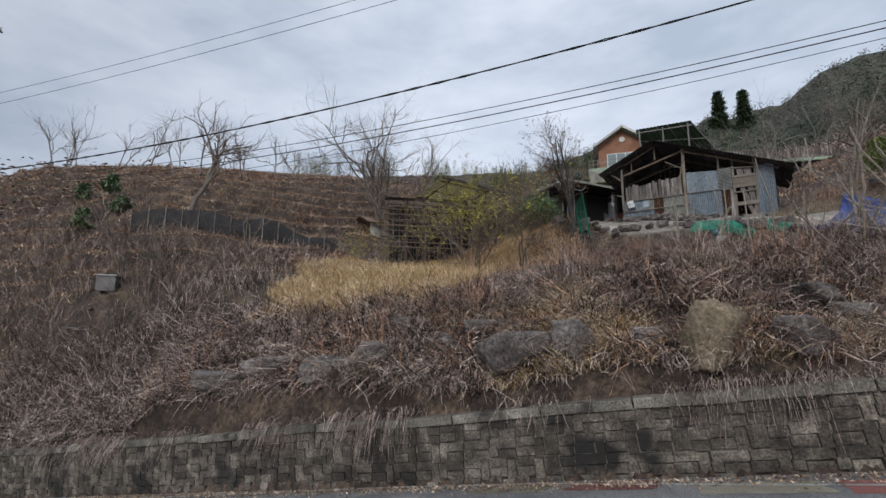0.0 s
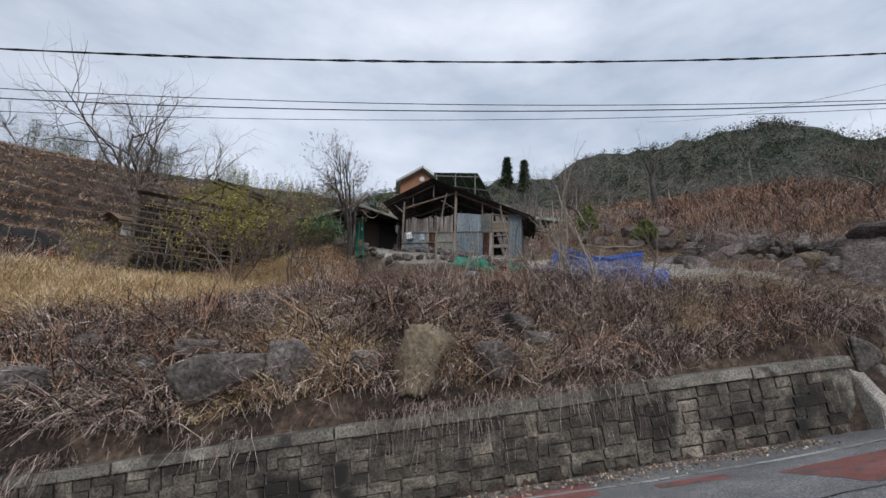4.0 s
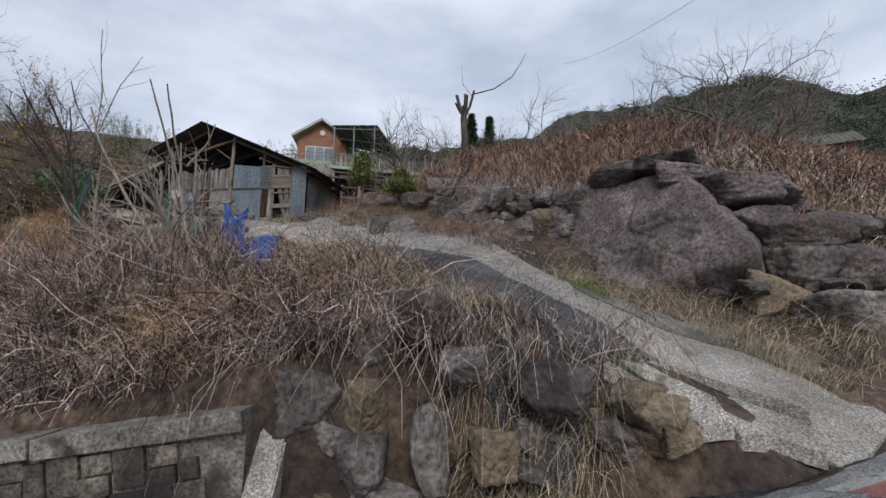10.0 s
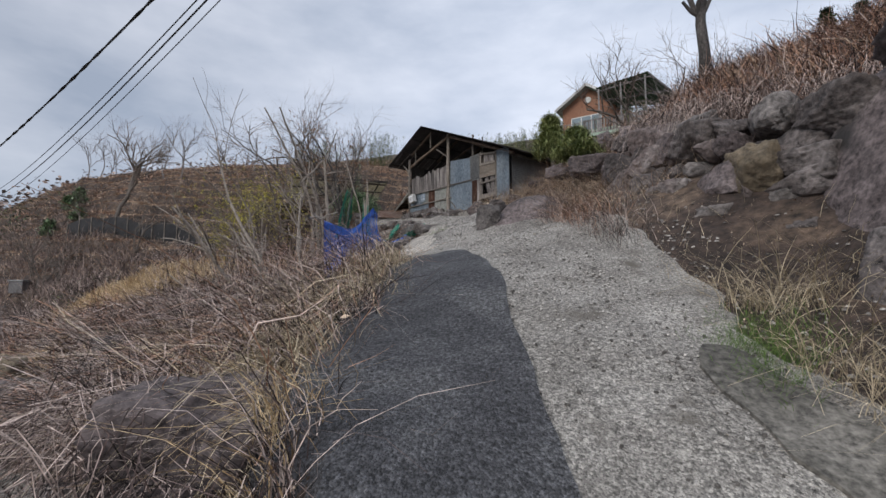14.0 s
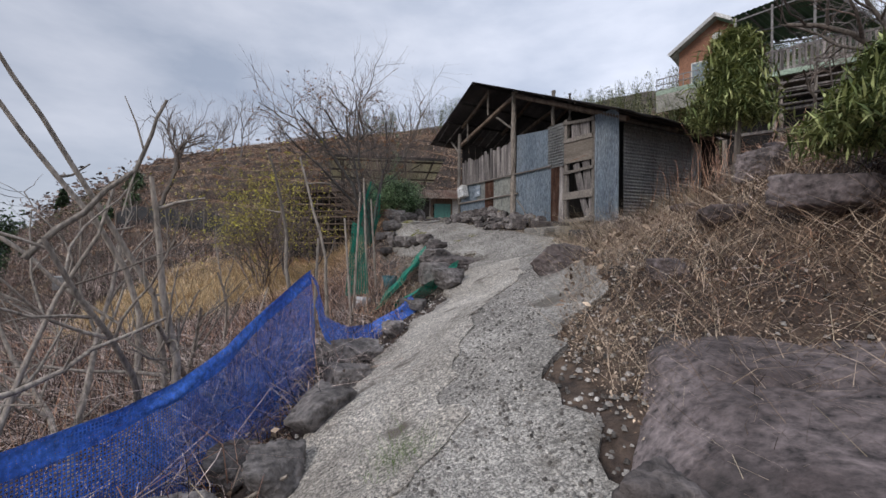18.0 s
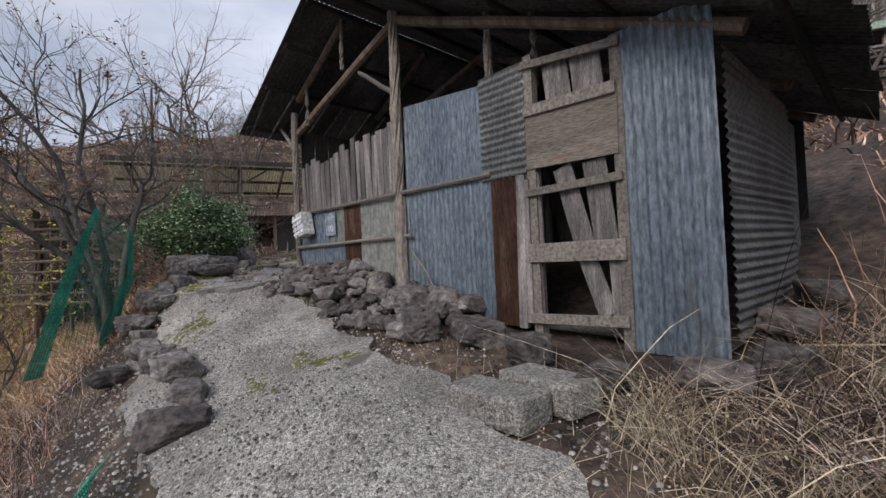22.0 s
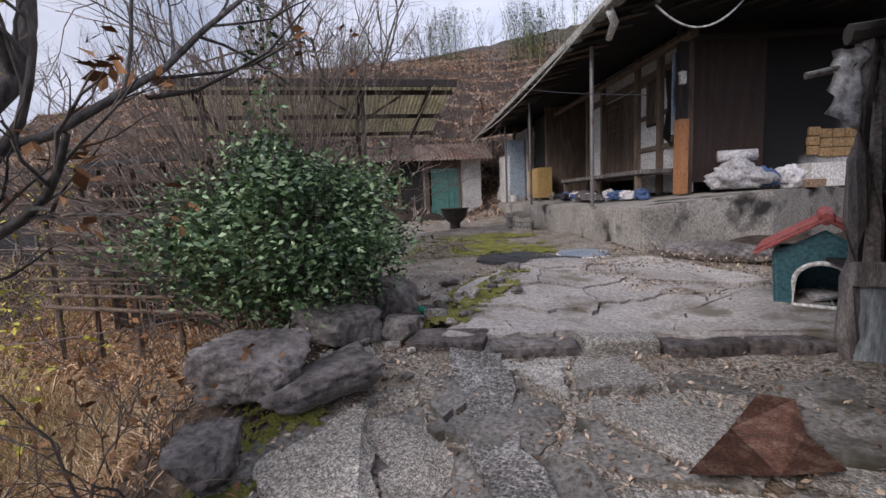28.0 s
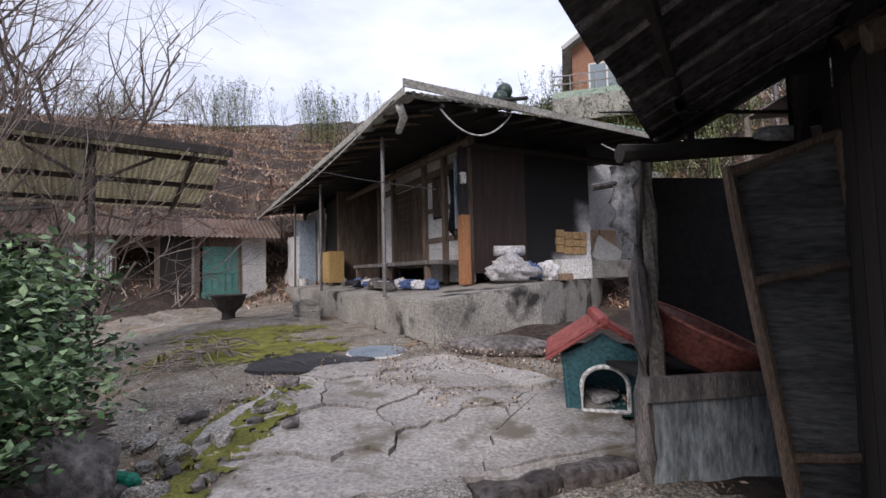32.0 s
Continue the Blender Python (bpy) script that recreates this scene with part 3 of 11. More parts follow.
def build_ground():
    xs, ys = spaced(-18, 24, 0.2, 1500, 1.045), spaced(6, 40, 0.2, 1500, 1.045)
    gx, gy = np.meshgrid(xs, ys)
    gz = ground_many(gx, gy)
    # the sheet dips under the lane's slabs and the yard
    verts = np.c_[gx.ravel(), gy.ravel(), gz.ravel()].tolist()
    w, h = len(xs), len(ys)
    faces = [(j * w + i, j * w + i + 1, (j + 1) * w + i + 1, (j + 1) * w + i) for j in range(h - 1) for i in range(w - 1)]
    tagged(soup("ground", verts, faces, "soil", True), "dry brown hillside soil with dead growth", "ground", kind="structure")


build_ground()


def ribbon(name, line, widths, lift, material, step=0.12, thick=0.12, surface=None, jag=0.0, seed=1, nu=6):
    """A paved strip along a line of plan points, draped on the land, with broken edges."""
    rng = random.Random(seed)
    pts = [Vector((*p, 0)) for p in line]
    fine, wid = [], []
    for k in range(len(pts) - 1):
        n = max(1, int((pts[k + 1] - pts[k]).length / step))
        for i in range(n):
            f = i / n
            p0, p1, p2, p3 = (pts[max(k - 1, 0)], pts[k], pts[k + 1], pts[min(k + 2, len(pts) - 1)])
            fine.append(0.5 * (2 * p1 + (p2 - p0) * f + (2 * p0 - 5 * p1 + 4 * p2 - p3) * f * f + (3 * p1 - p0 - 3 * p2 + p3) * f ** 3))
            wid.append(tuple(a + (b - a) * f for a, b in zip(widths[k], widths[k + 1])))
    fine.append(pts[-1])
    wid.append(widths[-1])
    surface = surface or ground
    bm = bmesh.new()
    rows = []
    for k, p in enumerate(fine):
        d = (fine[min(k + 1, len(fine) - 1)] - fine[max(k - 1, 0)]).normalized()
        side = Vector((-d.y, d.x, 0))
        l = wid[k][0] + jag * (2 * noise.noise(p * 1.1 + Vector((seed, 0, 3))) + 1.2 * noise.noise(p * 3.7 + Vector((0, seed, 1))))
        r = wid[k][1] + jag * (2 * noise.noise(p * 1.1 + Vector((0, seed, 9))) + 1.2 * noise.noise(p * 3.7 + Vector((seed, 5, 1))))
        row = []
        for i in range(nu + 1):
            q = p + side * (l + (-r - l) * i / nu)
            row.append(bm.verts.new((q.x, q.y, surface(q.x, q.y) + lift)))
        rows.append(row)
    for a, b in zip(rows, rows[1:]):
        for i in range(nu):
            bm.faces.new((a[i], b[i], b[i + 1], a[i + 1]))
    bmesh.ops.recalc_face_normals(bm, faces=bm.faces[:])
    up = [f for f in bm.faces]
    if sum(f.normal.z for f in up) < 0:
        bmesh.ops.reverse_faces(bm, faces=up)
    ext = bmesh.ops.extrude_face_region(bm, geom=up)
    for v in ext["geom"]:
        if isinstance(v, bmesh.types.BMVert):
            v.co.z -= thick
    bmesh.ops.recalc_face_normals(bm, faces=bm.faces[:])
    return link_mesh(name, bm, material)


# ---- road ----
def build_road():
    xs = np.concatenate([np.arange(-28, -8, 2.0), np.arange(-8, 34, 0.5), np.arange(34, 90, 4.0)])
    verts, faces = [], []
    for i, x in enumerate(xs):
        e = float(verge(x))
        for j in range(9):
            wide = (e + 3.5) if x > -6 else max(8.0, (e + 3.5) * (1 + (x + 6) / 10) - 8.0 * (x + 6) / 10) if x > -16 else 8.0
            y = e - 0.02 - wide * j / 8
            verts.append((x, y, road_z(x, y)))
    n = len(verts)
    verts += [(x, y, z - 0.3) for x, y, z in verts]
    for i in range(len(xs) - 1):
        for j in range(8):
            a = i * 9 + j
            faces.append((a, a + 1, a + 10, a + 9))
    for i in range(len(xs) - 1):
        faces.append((i * 9, i * 9 + 9, n + i * 9 + 9, n + i * 9))
    for i in range(len(xs) - 1):
        for j in range(8):
            a = n + i * 9 + j
            faces.append((a, a + 9, a + 10, a + 1))
    tagged(soup("road", verts, faces, "asphalt"), "worn grey asphalt hill road", "road", kind="structure")


build_road()


def decal(name, outline, material, label, lift=0.005):
    """A painted patch, a thin slab on the road."""
    bm = bmesh.new()
    top = [bm.verts.new((x, y, road_z(x, y) + lift)) for x, y in outline]
    f = bm.faces.new(top)
    if f.normal.z < 0:
        bmesh.ops.reverse_faces(bm, faces=[f])
    bmesh.ops.solidify(bm, geom=[f], thickness=0.004)
    ob = single(name, bm, material, label, "road marking", kind="structure")
    return ob


def white_line(x):
    return float(np.interp(x, (-14, -2, 1.2, 4.0, 6.87, 8.94, 10.4, 12.5, 14.6, 17, 24, 34), (18.6, 14.95, 13.6, 11.95, 10.35, 9.55, 9.17, 8.36, 7.57, 7.12, 6.7, 6.4)))


def build_markings():
    rng = random.Random(5)
    x = -12.0
    while x < 30:
        w = rng.uniform(0.5, 1.6)
        pts = []
        n = 6
        for i in range(n + 1):
            xx = x + w * i / n
            pts.append((xx, white_line(xx) + 0.075 + rng.uniform(-0.015, 0.015)))
        for i in range(n, -1, -1):
            xx = x + w * i / n
            pts.append((xx, white_line(xx) - 0.075 + rng.uniform(-0.015, 0.015)))
        decal("edge_line", pts, "white_paint", "worn white edge line painted on the road")
        x += w + rng.choice((0.0, 0.0, 0.02, 0.06))

    def worn(cx, cy, rx, ry, turn, m, label):
        pts = []
        for i in range(40):
            a = 6.2832 * i / 40
            k = 1 / max(abs(math.cos(a)), abs(math.sin(a)), 0.72) * rng.uniform(0.93, 1.05)
            u, v = rx * k * math.cos(a), ry * k * math.sin(a)
            c, s = math.cos(radians(turn)), math.sin(radians(turn))
            pts.append((cx + u * c - v * s, cy + u * s + v * c))
        decal("road_patch", pts, m, label, 0.004)

    for k in range(14):
        x0 = 6.5 + 0.75 * k
        y0 = 8.05 - 0.21 * (x0 - 6.5) + 0.05 * math.sin(k * 1.9)
        x1, y1 = x0 + 0.78, 8.05 - 0.21 * (x0 + 0.75 - 6.5) + 0.05 * math.sin((k + 1) * 1.9)
        decal("road_crack", [(x0, y0 + 0.012), (x0 + 0.3, (y0 + y1) / 2 + 0.03), (x1, y1 + 0.012), (x1, y1 - 0.012), (x0 + 0.35, (y0 + y1) / 2 - 0.005), (x0, y0 - 0.012)], "dark_asphalt", "dark crack running along the road", 0.009)

    red, cream = "worn red block of road paint", "worn cream block of road paint"
    for cx, cy, rx, ry, turn, m in ((8.85, 8.3, 0.95, 0.62, -12, "red_paint"), (7.2, 9.75, 0.5, 0.16, -25, "red_paint"), (11.95, 7.72, 0.72, 0.3, -32, "red_paint"), (11.3, 6.1, 0.75, 0.45, -28, "red_paint"), (13.8, 6.2, 0.85, 0.5, -25, "red_paint"), (17.0, 6.7, 1.1, 0.38, -14, "red_paint"),
                                    (2.1, 12.9, 0.8, 0.4, -22, "red_paint"), (4.0, 11.7, 0.85, 0.45, -22, "cream_paint"), (5.6, 11.0, 0.75, 0.5, -22, "red_paint"), (0.3, 13.5, 0.8, 0.4, -22, "cream_paint"), (19.6, 5.9, 1.2, 0.4, -8, "red_paint")):
        worn(cx, cy, rx, ry, turn, m, red if m == "red_paint" else cream)


build_markings()


# ---- retaining wall by the road ----
def build_retaining_wall():
    rng = random.Random(11)
    wall = thing("wall_retaining", "stained grey block retaining wall along the road", "wall", kind="structure")
    d = Vector((0.9372, -0.3487, 0))
    n = Vector((-0.3487, -0.9372, 0))
    start = Vector((-21.4, 22.32, 0))
    total = 35.4

    def foot(s):
        p = start + d * s
        return road_z(p.x, p.y)

    def top(s):
        x = start.x + d.x * s
        return 1.54 + 0.172 * (x - 11.2) + 0.02 * math.sin(x * 0.9)

    def at(s, z, off):
        p = start + d * s + n * off
        return Vector((p.x, p.y, z))

    # core behind the blocks, stepped
    bm = bmesh.new()
    k = 0.0
    while k < total:
        e = min(k + 0.9, total)
        q = [at(k, foot(k) - 0.3, 0), at(e, foot(e) - 0.3, 0), at(e, top(e) - 0.06, 0.02), at(k, top(k) - 0.06, 0.02)]
        b = [v - n * 0.4 for v in q]
        vs = [bm.verts.new(v) for v in q + b]
        for f in ((0, 1, 2, 3), (7, 6, 5, 4), (3, 2, 6, 7), (0, 4, 5, 1), (1, 5, 6, 2), (0, 3, 7, 4)):
            bm.faces.new([vs[i] for i in f])
        k = e
    part("wall_core", bm, "cap_stone", wall, "grey mortar core of the wall")
    # coping
    k = 0.0
    while k < total - 0.01:
        e = min(k + rng.uniform(1.7, 2.3), total)
        bm = bmesh.new()
        jog = rng.uniform(-0.025, 0.025)
        box(bm, (e - k - 0.012, 0.5, 0.19), (0, 0, 0), None, 0.012)
        ob = part("coping_stone", bm, "cap_stone", wall)
        mid = at((k + e) / 2, (top(k) + top(e)) / 2 + 0.03 + jog, -0.13)
        slope = math.degrees(math.atan2(top(e) - top(k), e - k))
        ob.matrix_world = Matrix.Translation(mid) @ Matrix.Rotation(math.atan2(d.y, d.x), 4, "Z") @ Matrix.Rotation(-radians(slope), 4, "Y")
        k = e
    # blocks: two by two patterns of long, square and upright pieces
    kinds = {}

    def block(w, h):
        key = (round(w, 2), round(h, 2))
        if key not in kinds:
            b = bmesh.new()
            box(b, (w - 0.018, 0.07, h - 0.018), (0, 0, 0), None, 0.012)
            for v in b.verts:
                v.co.y += 0.014 * noise.noise(v.co * 9 + Vector((w * 50, h * 30, 0)))
            me = bpy.data.meshes.new("block")
            b.to_mesh(me)
            b.free()
            me.materials.append(M["wall_stone"])
            kinds[key] = me
        return kinds[key]

    s, joined = 0.0, []
    count = 0
    while s < total - 0.3:
        col = 0.6
        hi, lo = top(s + 0.3) - 0.08, foot(s + 0.3) - 0.12
        z = hi
        while z > lo:
            pat = rng.choice((((0, 0, 0.6, 0.2), (0, 0.2, 0.2, 0.2), (0.2, 0.2, 0.4, 0.2)), ((0, 0, 0.4, 0.2), (0.4, 0, 0.2, 0.4), (0, 0.2, 0.4, 0.2)), ((0, 0, 0.3, 0.4), (0.3, 0, 0.3, 0.2), (0.3, 0.2, 0.3, 0.2))))
            for u, v, w, h in pat:
                c = at(s + u + w / 2, z - v - h / 2, 0.03 + rng.uniform(-0.008, 0.012))
                if c.z - h / 2 < foot(s + u) - 0.25 or s + u + w > total:
                    continue
                ob = new("block", block(w, h))
                ob.parent = wall
                ob.matrix_world = Matrix.Translation(c) @ Matrix.Rotation(math.atan2(d.y, d.x), 4, "Z") @ Matrix.Rotation(-0.17 - 0.0, 4, "Y")
                count += 1
            z -= 0.4
        s += col
    # sloping end wing of smooth concrete
    a = Vector((11.85, 9.5, 0))
    b = Vector((12.35, 10.95, 0))
    bm = bmesh.new()
    side = Vector((0.92, -0.39, 0)) * 0.14
    prof = [(a, road_z(a.x, a.y) - 0.2), (b, 0.3), (b, 2.45), (a.lerp(b, 0.5), 1.75), (a, 0.85)]
    l = [bm.verts.new(Vector((p.x, p.y, z)) - side) for p, z in prof]
    r = [bm.verts.new(Vector((p.x, p.y, z)) + side) for p, z in prof]
    bm.faces.new(l)
    bm.faces.new(r[::-1])
    for i in range(5):
        bm.faces.new((l[i], r[i], r[(i + 1) % 5], l[(i + 1) % 5]))
    bmesh.ops.recalc_face_normals(bm, faces=bm.faces[:])
    bmesh.ops.bevel(bm, geom=bm.edges[:], offset=0.02, segments=2, affect="EDGES")
    part("wing", bm, "concrete", wall, "sloping smooth concrete wing")


# ---- lane up to the yard ----
def build_lane():
    lane = ribbon("lane", [(16.9, 7.55), (16.6, 9.0), (16.15, 10.6), (15.6, 12.2), (14.75, 13.8), (13.6, 15.2), (12.7, 16.6), (12.35, 18.2), (12.0, 19.9), (11.5, 21.4), (10.7, 22.5), (9.4, 23.5), (8.2, 24.5), (7.0, 25.5), (6.2, 27.0)],
                  [(0.35, 1.2), (0.6, 1.0), (1.1, 0.85), (1.1, 1.15), (1.15, 1.3), (1.05, 0.8), (0.9, 0.95), (0.85, 1.15), (0.7, 0.95), (0.6, 0.9), (0.6, 1.0), (0.7, 1.1), (0.8, 1.1), (0.8, 1.0), (0.8, 0.9)], 0.05, "concrete", jag=0.14, seed=3)
    tagged(lane, "cracked pale concrete farm lane climbing the hill", "lane", kind="structure")
    patch = ribbon("asphalt_patch", [(15.35, 8.9), (15.0, 10.2), (14.75, 11.6), (14.35, 12.9), (13.9, 13.7)], [(0.95, 0.55), (1.1, 0.5), (1.2, 0.3), (0.9, 0.16), (0.3, 0.06)], 0.075, "dark_asphalt", jag=0.03, seed=4, thick=0.22)
    strip = ribbon("asphalt_strip", [(18.5, 8.75), (17.5, 9.35), (16.95, 9.95), (16.6, 10.5), (16.5, 10.9)], [(0.3, 0.35), (0.28, 0.34), (0.26, 0.32), (0.2, 0.25), (0.05, 0.1)], 0.07, "cap_stone", jag=0.06, seed=9, thick=0.16)
    tagged(strip, "grey mossy concrete strip along the lane", "concrete strip", kind="structure")
    tagged(patch, "dark coarse asphalt patch on the lane", "asphalt patch", kind="structure")
    pale = ribbon("pale_slab", [(13.3, 14.4), (12.6, 15.6), (12.1, 17.0), (11.8, 18.3), (11.75, 19.5), (11.6, 20.4), (11.45, 21.3)], [(0.25, 0.3), (0.4, 0.5), (0.5, 0.6), (0.55, 0.55), (0.6, 0.55), (0.6, 0.55), (0.45, 0.5)], 0.064, "pale_concrete", jag=0.16, seed=5, thick=0.14)
    apron = [(13.5, 8.95), (14.3, 8.9), (15.2, 8.55), (15.5, 8.05), (16.5, 7.65), (17.0, 7.5), (15.6, 7.62), (14.4, 8.0)]
    decal("asphalt_apron", apron, "dark_asphalt", "dark asphalt apron under the lane's broken mouth", 0.006)
    tagged(pale, "pale broken concrete slab laid on the lane", "slab", kind="structure")


# ---- old shed by the lane ----
SO, SU, SV = Vector((13.12, 23.82, 0)), Vector((-0.851, 0.526, 0)), Vector((0.526, 0.851, 0))


def sh(u, v, z):
    p = SO + SU * u + SV * v
    return Vector((p.x, p.y, z))


def build_shed():
    rng = random.Random(21)
    shed = thing("shed", "ramshackle shed patched with tin sheets and grey boards", "shed")

    def tin(u0, u1, z0, z1, material, along="v", off=-0.03, z0b=None, z1b=None, name="tin_sheet", pitch=0.076, amp=0.008, sag=0.0, label=""):
        bm = bmesh.new()
        sheet(bm, sh(u1, off, z0b if z0b is not None else z0), sh(u0, off, z0), sh(u0, off, z1), sh(u1, off, z1b if z1b is not None else z1), pitch, amp, along=along, sag=sag)
        part(name, bm, material, shed, label)

    def board(p, q, w, t, material="wood", name="board", rot=None):
        p, q = Vector(p), Vector(q)
        ax = (q - p).normalized()
        wide = SU - ax * SU.dot(ax)
        wide.normalize()
        m = Matrix((wide, ax.cross(wide), ax)).transposed()
        bm = bmesh.new()
        box(bm, (w, t, (q - p).length), (p + q) / 2, m, 0.004)
        for v in bm.verts:
            v.co += Vector((rng.uniform(-1, 1), rng.uniform(-1, 1), rng.uniform(-1, 1))) * 0.006
        part(name, bm, material, shed)

    # front wall
    tin(-0.02, 0.62, 6.3, 8.82, "tin_blue", off=-0.1, label="tall blue-grey corrugated tin sheet")
    tin(1.56, 2.12, 7.86, 8.92, "tin_grey", along="u", off=-0.09, pitch=0.07, amp=0.011, label="grey tin with level corrugations")
    tin(2.1, 3.42, 7.9, 8.88, "tin_blue", off=-0.05, z1b=9.02, amp=0.003, label="flat blue-grey tin sheet")
    tin(2.0, 3.12, 6.42, 7.9, "tin_blue", off=-0.06, label="ribbed blue-grey tin sheet")
    tin(3.1, 3.46, 6.5, 7.9, "tin_blue", off=-0.04)
    tin(1.62, 2.02, 6.4, 7.86, "rust", off=-0.08, amp=0.012, label="rusted tin strip with peeling paint")
    tin(3.5, 4.5, 7.36, 8.0, "tin_cream", off=-0.04, amp=0.012, label="cream stained tin sheet")
    tin(4.5, 4.95, 6.55, 8.0, "rust", off=-0.05)
    tin(4.95, 5.4, 7.38, 8.0, "tin_cream", off=-0.045)
    tin(5.4, 6.35, 7.38, 8.0, "tin_blue", off=-0.05, amp=0.004)
    tin(3.45, 4.5, 6.5, 7.4, "tin_cream", off=-0.05, amp=0.012, label="cream stained tin sheet")
    tin(4.95, 6.4, 6.55, 7.4, "tin_blue", off=-0.05, label="dented blue-grey tin sheet")
    u = 3.62
    while u < 6.2:
        w = rng.uniform(0.11, 0.17)
        lean = rng.uniform(-0.03, 0.03)
        board(sh(u + w / 2, -0.05, 7.98), sh(u + w / 2 + lean, -0.06, 8.74 + 0.054 * (6.2 - u) + rng.uniform(-0.07, 0.08)), w - rng.uniform(0.012, 0.035), 0.022)
        u += w
    for z, name in ((7.97, "rail"), (7.39, "rail")):
        bm = bmesh.new()
        log(bm, sh(6.45, -0.1, z), sh(2.0 if z > 7.5 else 3.3, -0.1, z - 0.05 * (z > 7.5)), 0.028, 0.024, rng, 6)
        part(name, bm, "beam", shed, "thin grey pole rail")
    # doorway and its boards
    for u, z1 in ((1.5, 8.95), (0.66, 8.82)):
        board(sh(u, -0.06, 6.3), sh(u, -0.06, z1), 0.09, 0.09, "beam", "door_post")
    board(sh(1.66, -0.1, 6.4), sh(1.62, -0.1, 7.85), 0.09, 0.06, "wood", "board")
    board(sh(1.58, -0.1, 6.45), sh(1.57, -0.1, 7.8), 0.07, 0.05, "wood", "board")

    def rail(u0, z0, u1, z1, h, material="beam", off=-0.12, name="cross_rail", t=0.035):
        bm = bmesh.new()
        a, b = sh(u0, off, z0), sh(u1, off, z1)
        ax = (b - a).normalized()
        m = Matrix((ax, SV, ax.cross(SV))).transposed()
        box(bm, ((b - a).length, t, h), (a + b) / 2, m, 0.006)
        part(name, bm, material, shed)

    rail(1.56, 8.86, 0.62, 8.74, 0.07)
    rail(1.54, 8.15, 0.66, 8.13, 0.54, "plywood", -0.11, "plywood_panel", 0.02)
    rail(1.54, 8.42, 0.66, 8.39, 0.1, "beam", -0.13)
    rail(1.56, 7.66, 0.64, 7.68, 0.07)
    rail(1.56, 7.1, 0.64, 7.1, 0.17, "beam", -0.12)
    rail(1.56, 6.5, 0.64, 6.53, 0.09, "beam", -0.13, "sill")
    board(sh(1.2, -0.06, 8.42), sh(1.24, -0.06, 8.8), 0.24, 0.015)
    board(sh(0.92, -0.06, 8.42), sh(0.95, -0.06, 8.78), 0.27, 0.015)
    board(sh(1.02, -0.07, 7.16), sh(1.2, -0.07, 7.85), 0.18, 0.015)
    board(sh(0.82, -0.07, 7.16), sh(0.9, -0.07, 7.86), 0.2, 0.015)
    board(sh(1.46, -0.07, 7.16), sh(1.48, -0.07, 7.85), 0.06, 0.02)
    board(sh(0.84, -0.07, 6.56), sh(1.0, -0.07, 7.04), 0.16, 0.015)
    board(sh(0.74, -0.07, 6.56), sh(0.76, -0.07, 7.04), 0.1, 0.015)
    board(sh(1.48, -0.07, 6.52), sh(1.48, -0.07, 7.04), 0.08, 0.02)
    # hanging loose bamboo strips by the middle post
    bm = bmesh.new()
    tube(bm, [sh(3.3, -0.12, 7.2), sh(3.0, -0.16, 6.95), sh(2.78, -0.18, 6.65)], [0.02, 0.016, 0.008], 5)
    part("loose_strip", bm, "dead_wood", shed)
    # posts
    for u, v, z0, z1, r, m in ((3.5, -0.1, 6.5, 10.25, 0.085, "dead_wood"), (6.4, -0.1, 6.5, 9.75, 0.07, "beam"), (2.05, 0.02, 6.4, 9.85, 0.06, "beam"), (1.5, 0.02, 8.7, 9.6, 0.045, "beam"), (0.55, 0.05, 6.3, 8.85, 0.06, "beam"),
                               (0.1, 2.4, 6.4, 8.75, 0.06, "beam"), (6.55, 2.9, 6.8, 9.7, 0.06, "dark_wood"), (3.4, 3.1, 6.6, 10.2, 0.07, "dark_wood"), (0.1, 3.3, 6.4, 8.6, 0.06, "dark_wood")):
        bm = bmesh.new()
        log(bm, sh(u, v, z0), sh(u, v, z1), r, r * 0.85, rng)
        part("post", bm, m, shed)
    # roof timbers and tin
    ridge_u, ridge_z = 4.75, 10.85
    lo_l, lo_r = (7.46, 9.54), (-0.75, 8.45)

    def roof_z(u):
        if u > ridge_u:
            return ridge_z + (lo_l[1] - ridge_z) * (u - ridge_u) / (lo_l[0] - ridge_u)
        return ridge_z + (lo_r[1] - ridge_z) * (u - ridge_u) / (lo_r[0] - ridge_u)

    for v in (-0.05, 1.6, 3.2):
        for u0, u1 in ((6.5, 3.4), (6.3, 4.75), (3.5, -0.2)):
            bm = bmesh.new()
            z0, z1 = roof_z(u0) - 0.14, roof_z(u1) - 0.16
            if u0 == 6.5:
                z0, z1 = 9.35, 10.2
            log(bm, sh(u0, v, z0), sh(u1, v, z1), 0.06, 0.055, rng)
            part("rafter", bm, "brown_wood", shed)
    for u0, z0, u1, z1 in ((4.75, 9.95, 4.75, 10.7), (3.5, 9.2, 4.3, 9.75), (5.9, 9.4, 5.9, 10.1), (6.4, 9.1, 6.95, 9.6)):
        bm = bmesh.new()
        log(bm, sh(u0, -0.1, z0), sh(u1, -0.1, z1), 0.035, 0.03, rng, 6)
        part("strut", bm, "beam", shed)
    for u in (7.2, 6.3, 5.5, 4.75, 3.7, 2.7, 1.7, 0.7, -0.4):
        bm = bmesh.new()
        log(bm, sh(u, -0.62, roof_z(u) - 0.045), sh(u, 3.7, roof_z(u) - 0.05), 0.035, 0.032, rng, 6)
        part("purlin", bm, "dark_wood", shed)
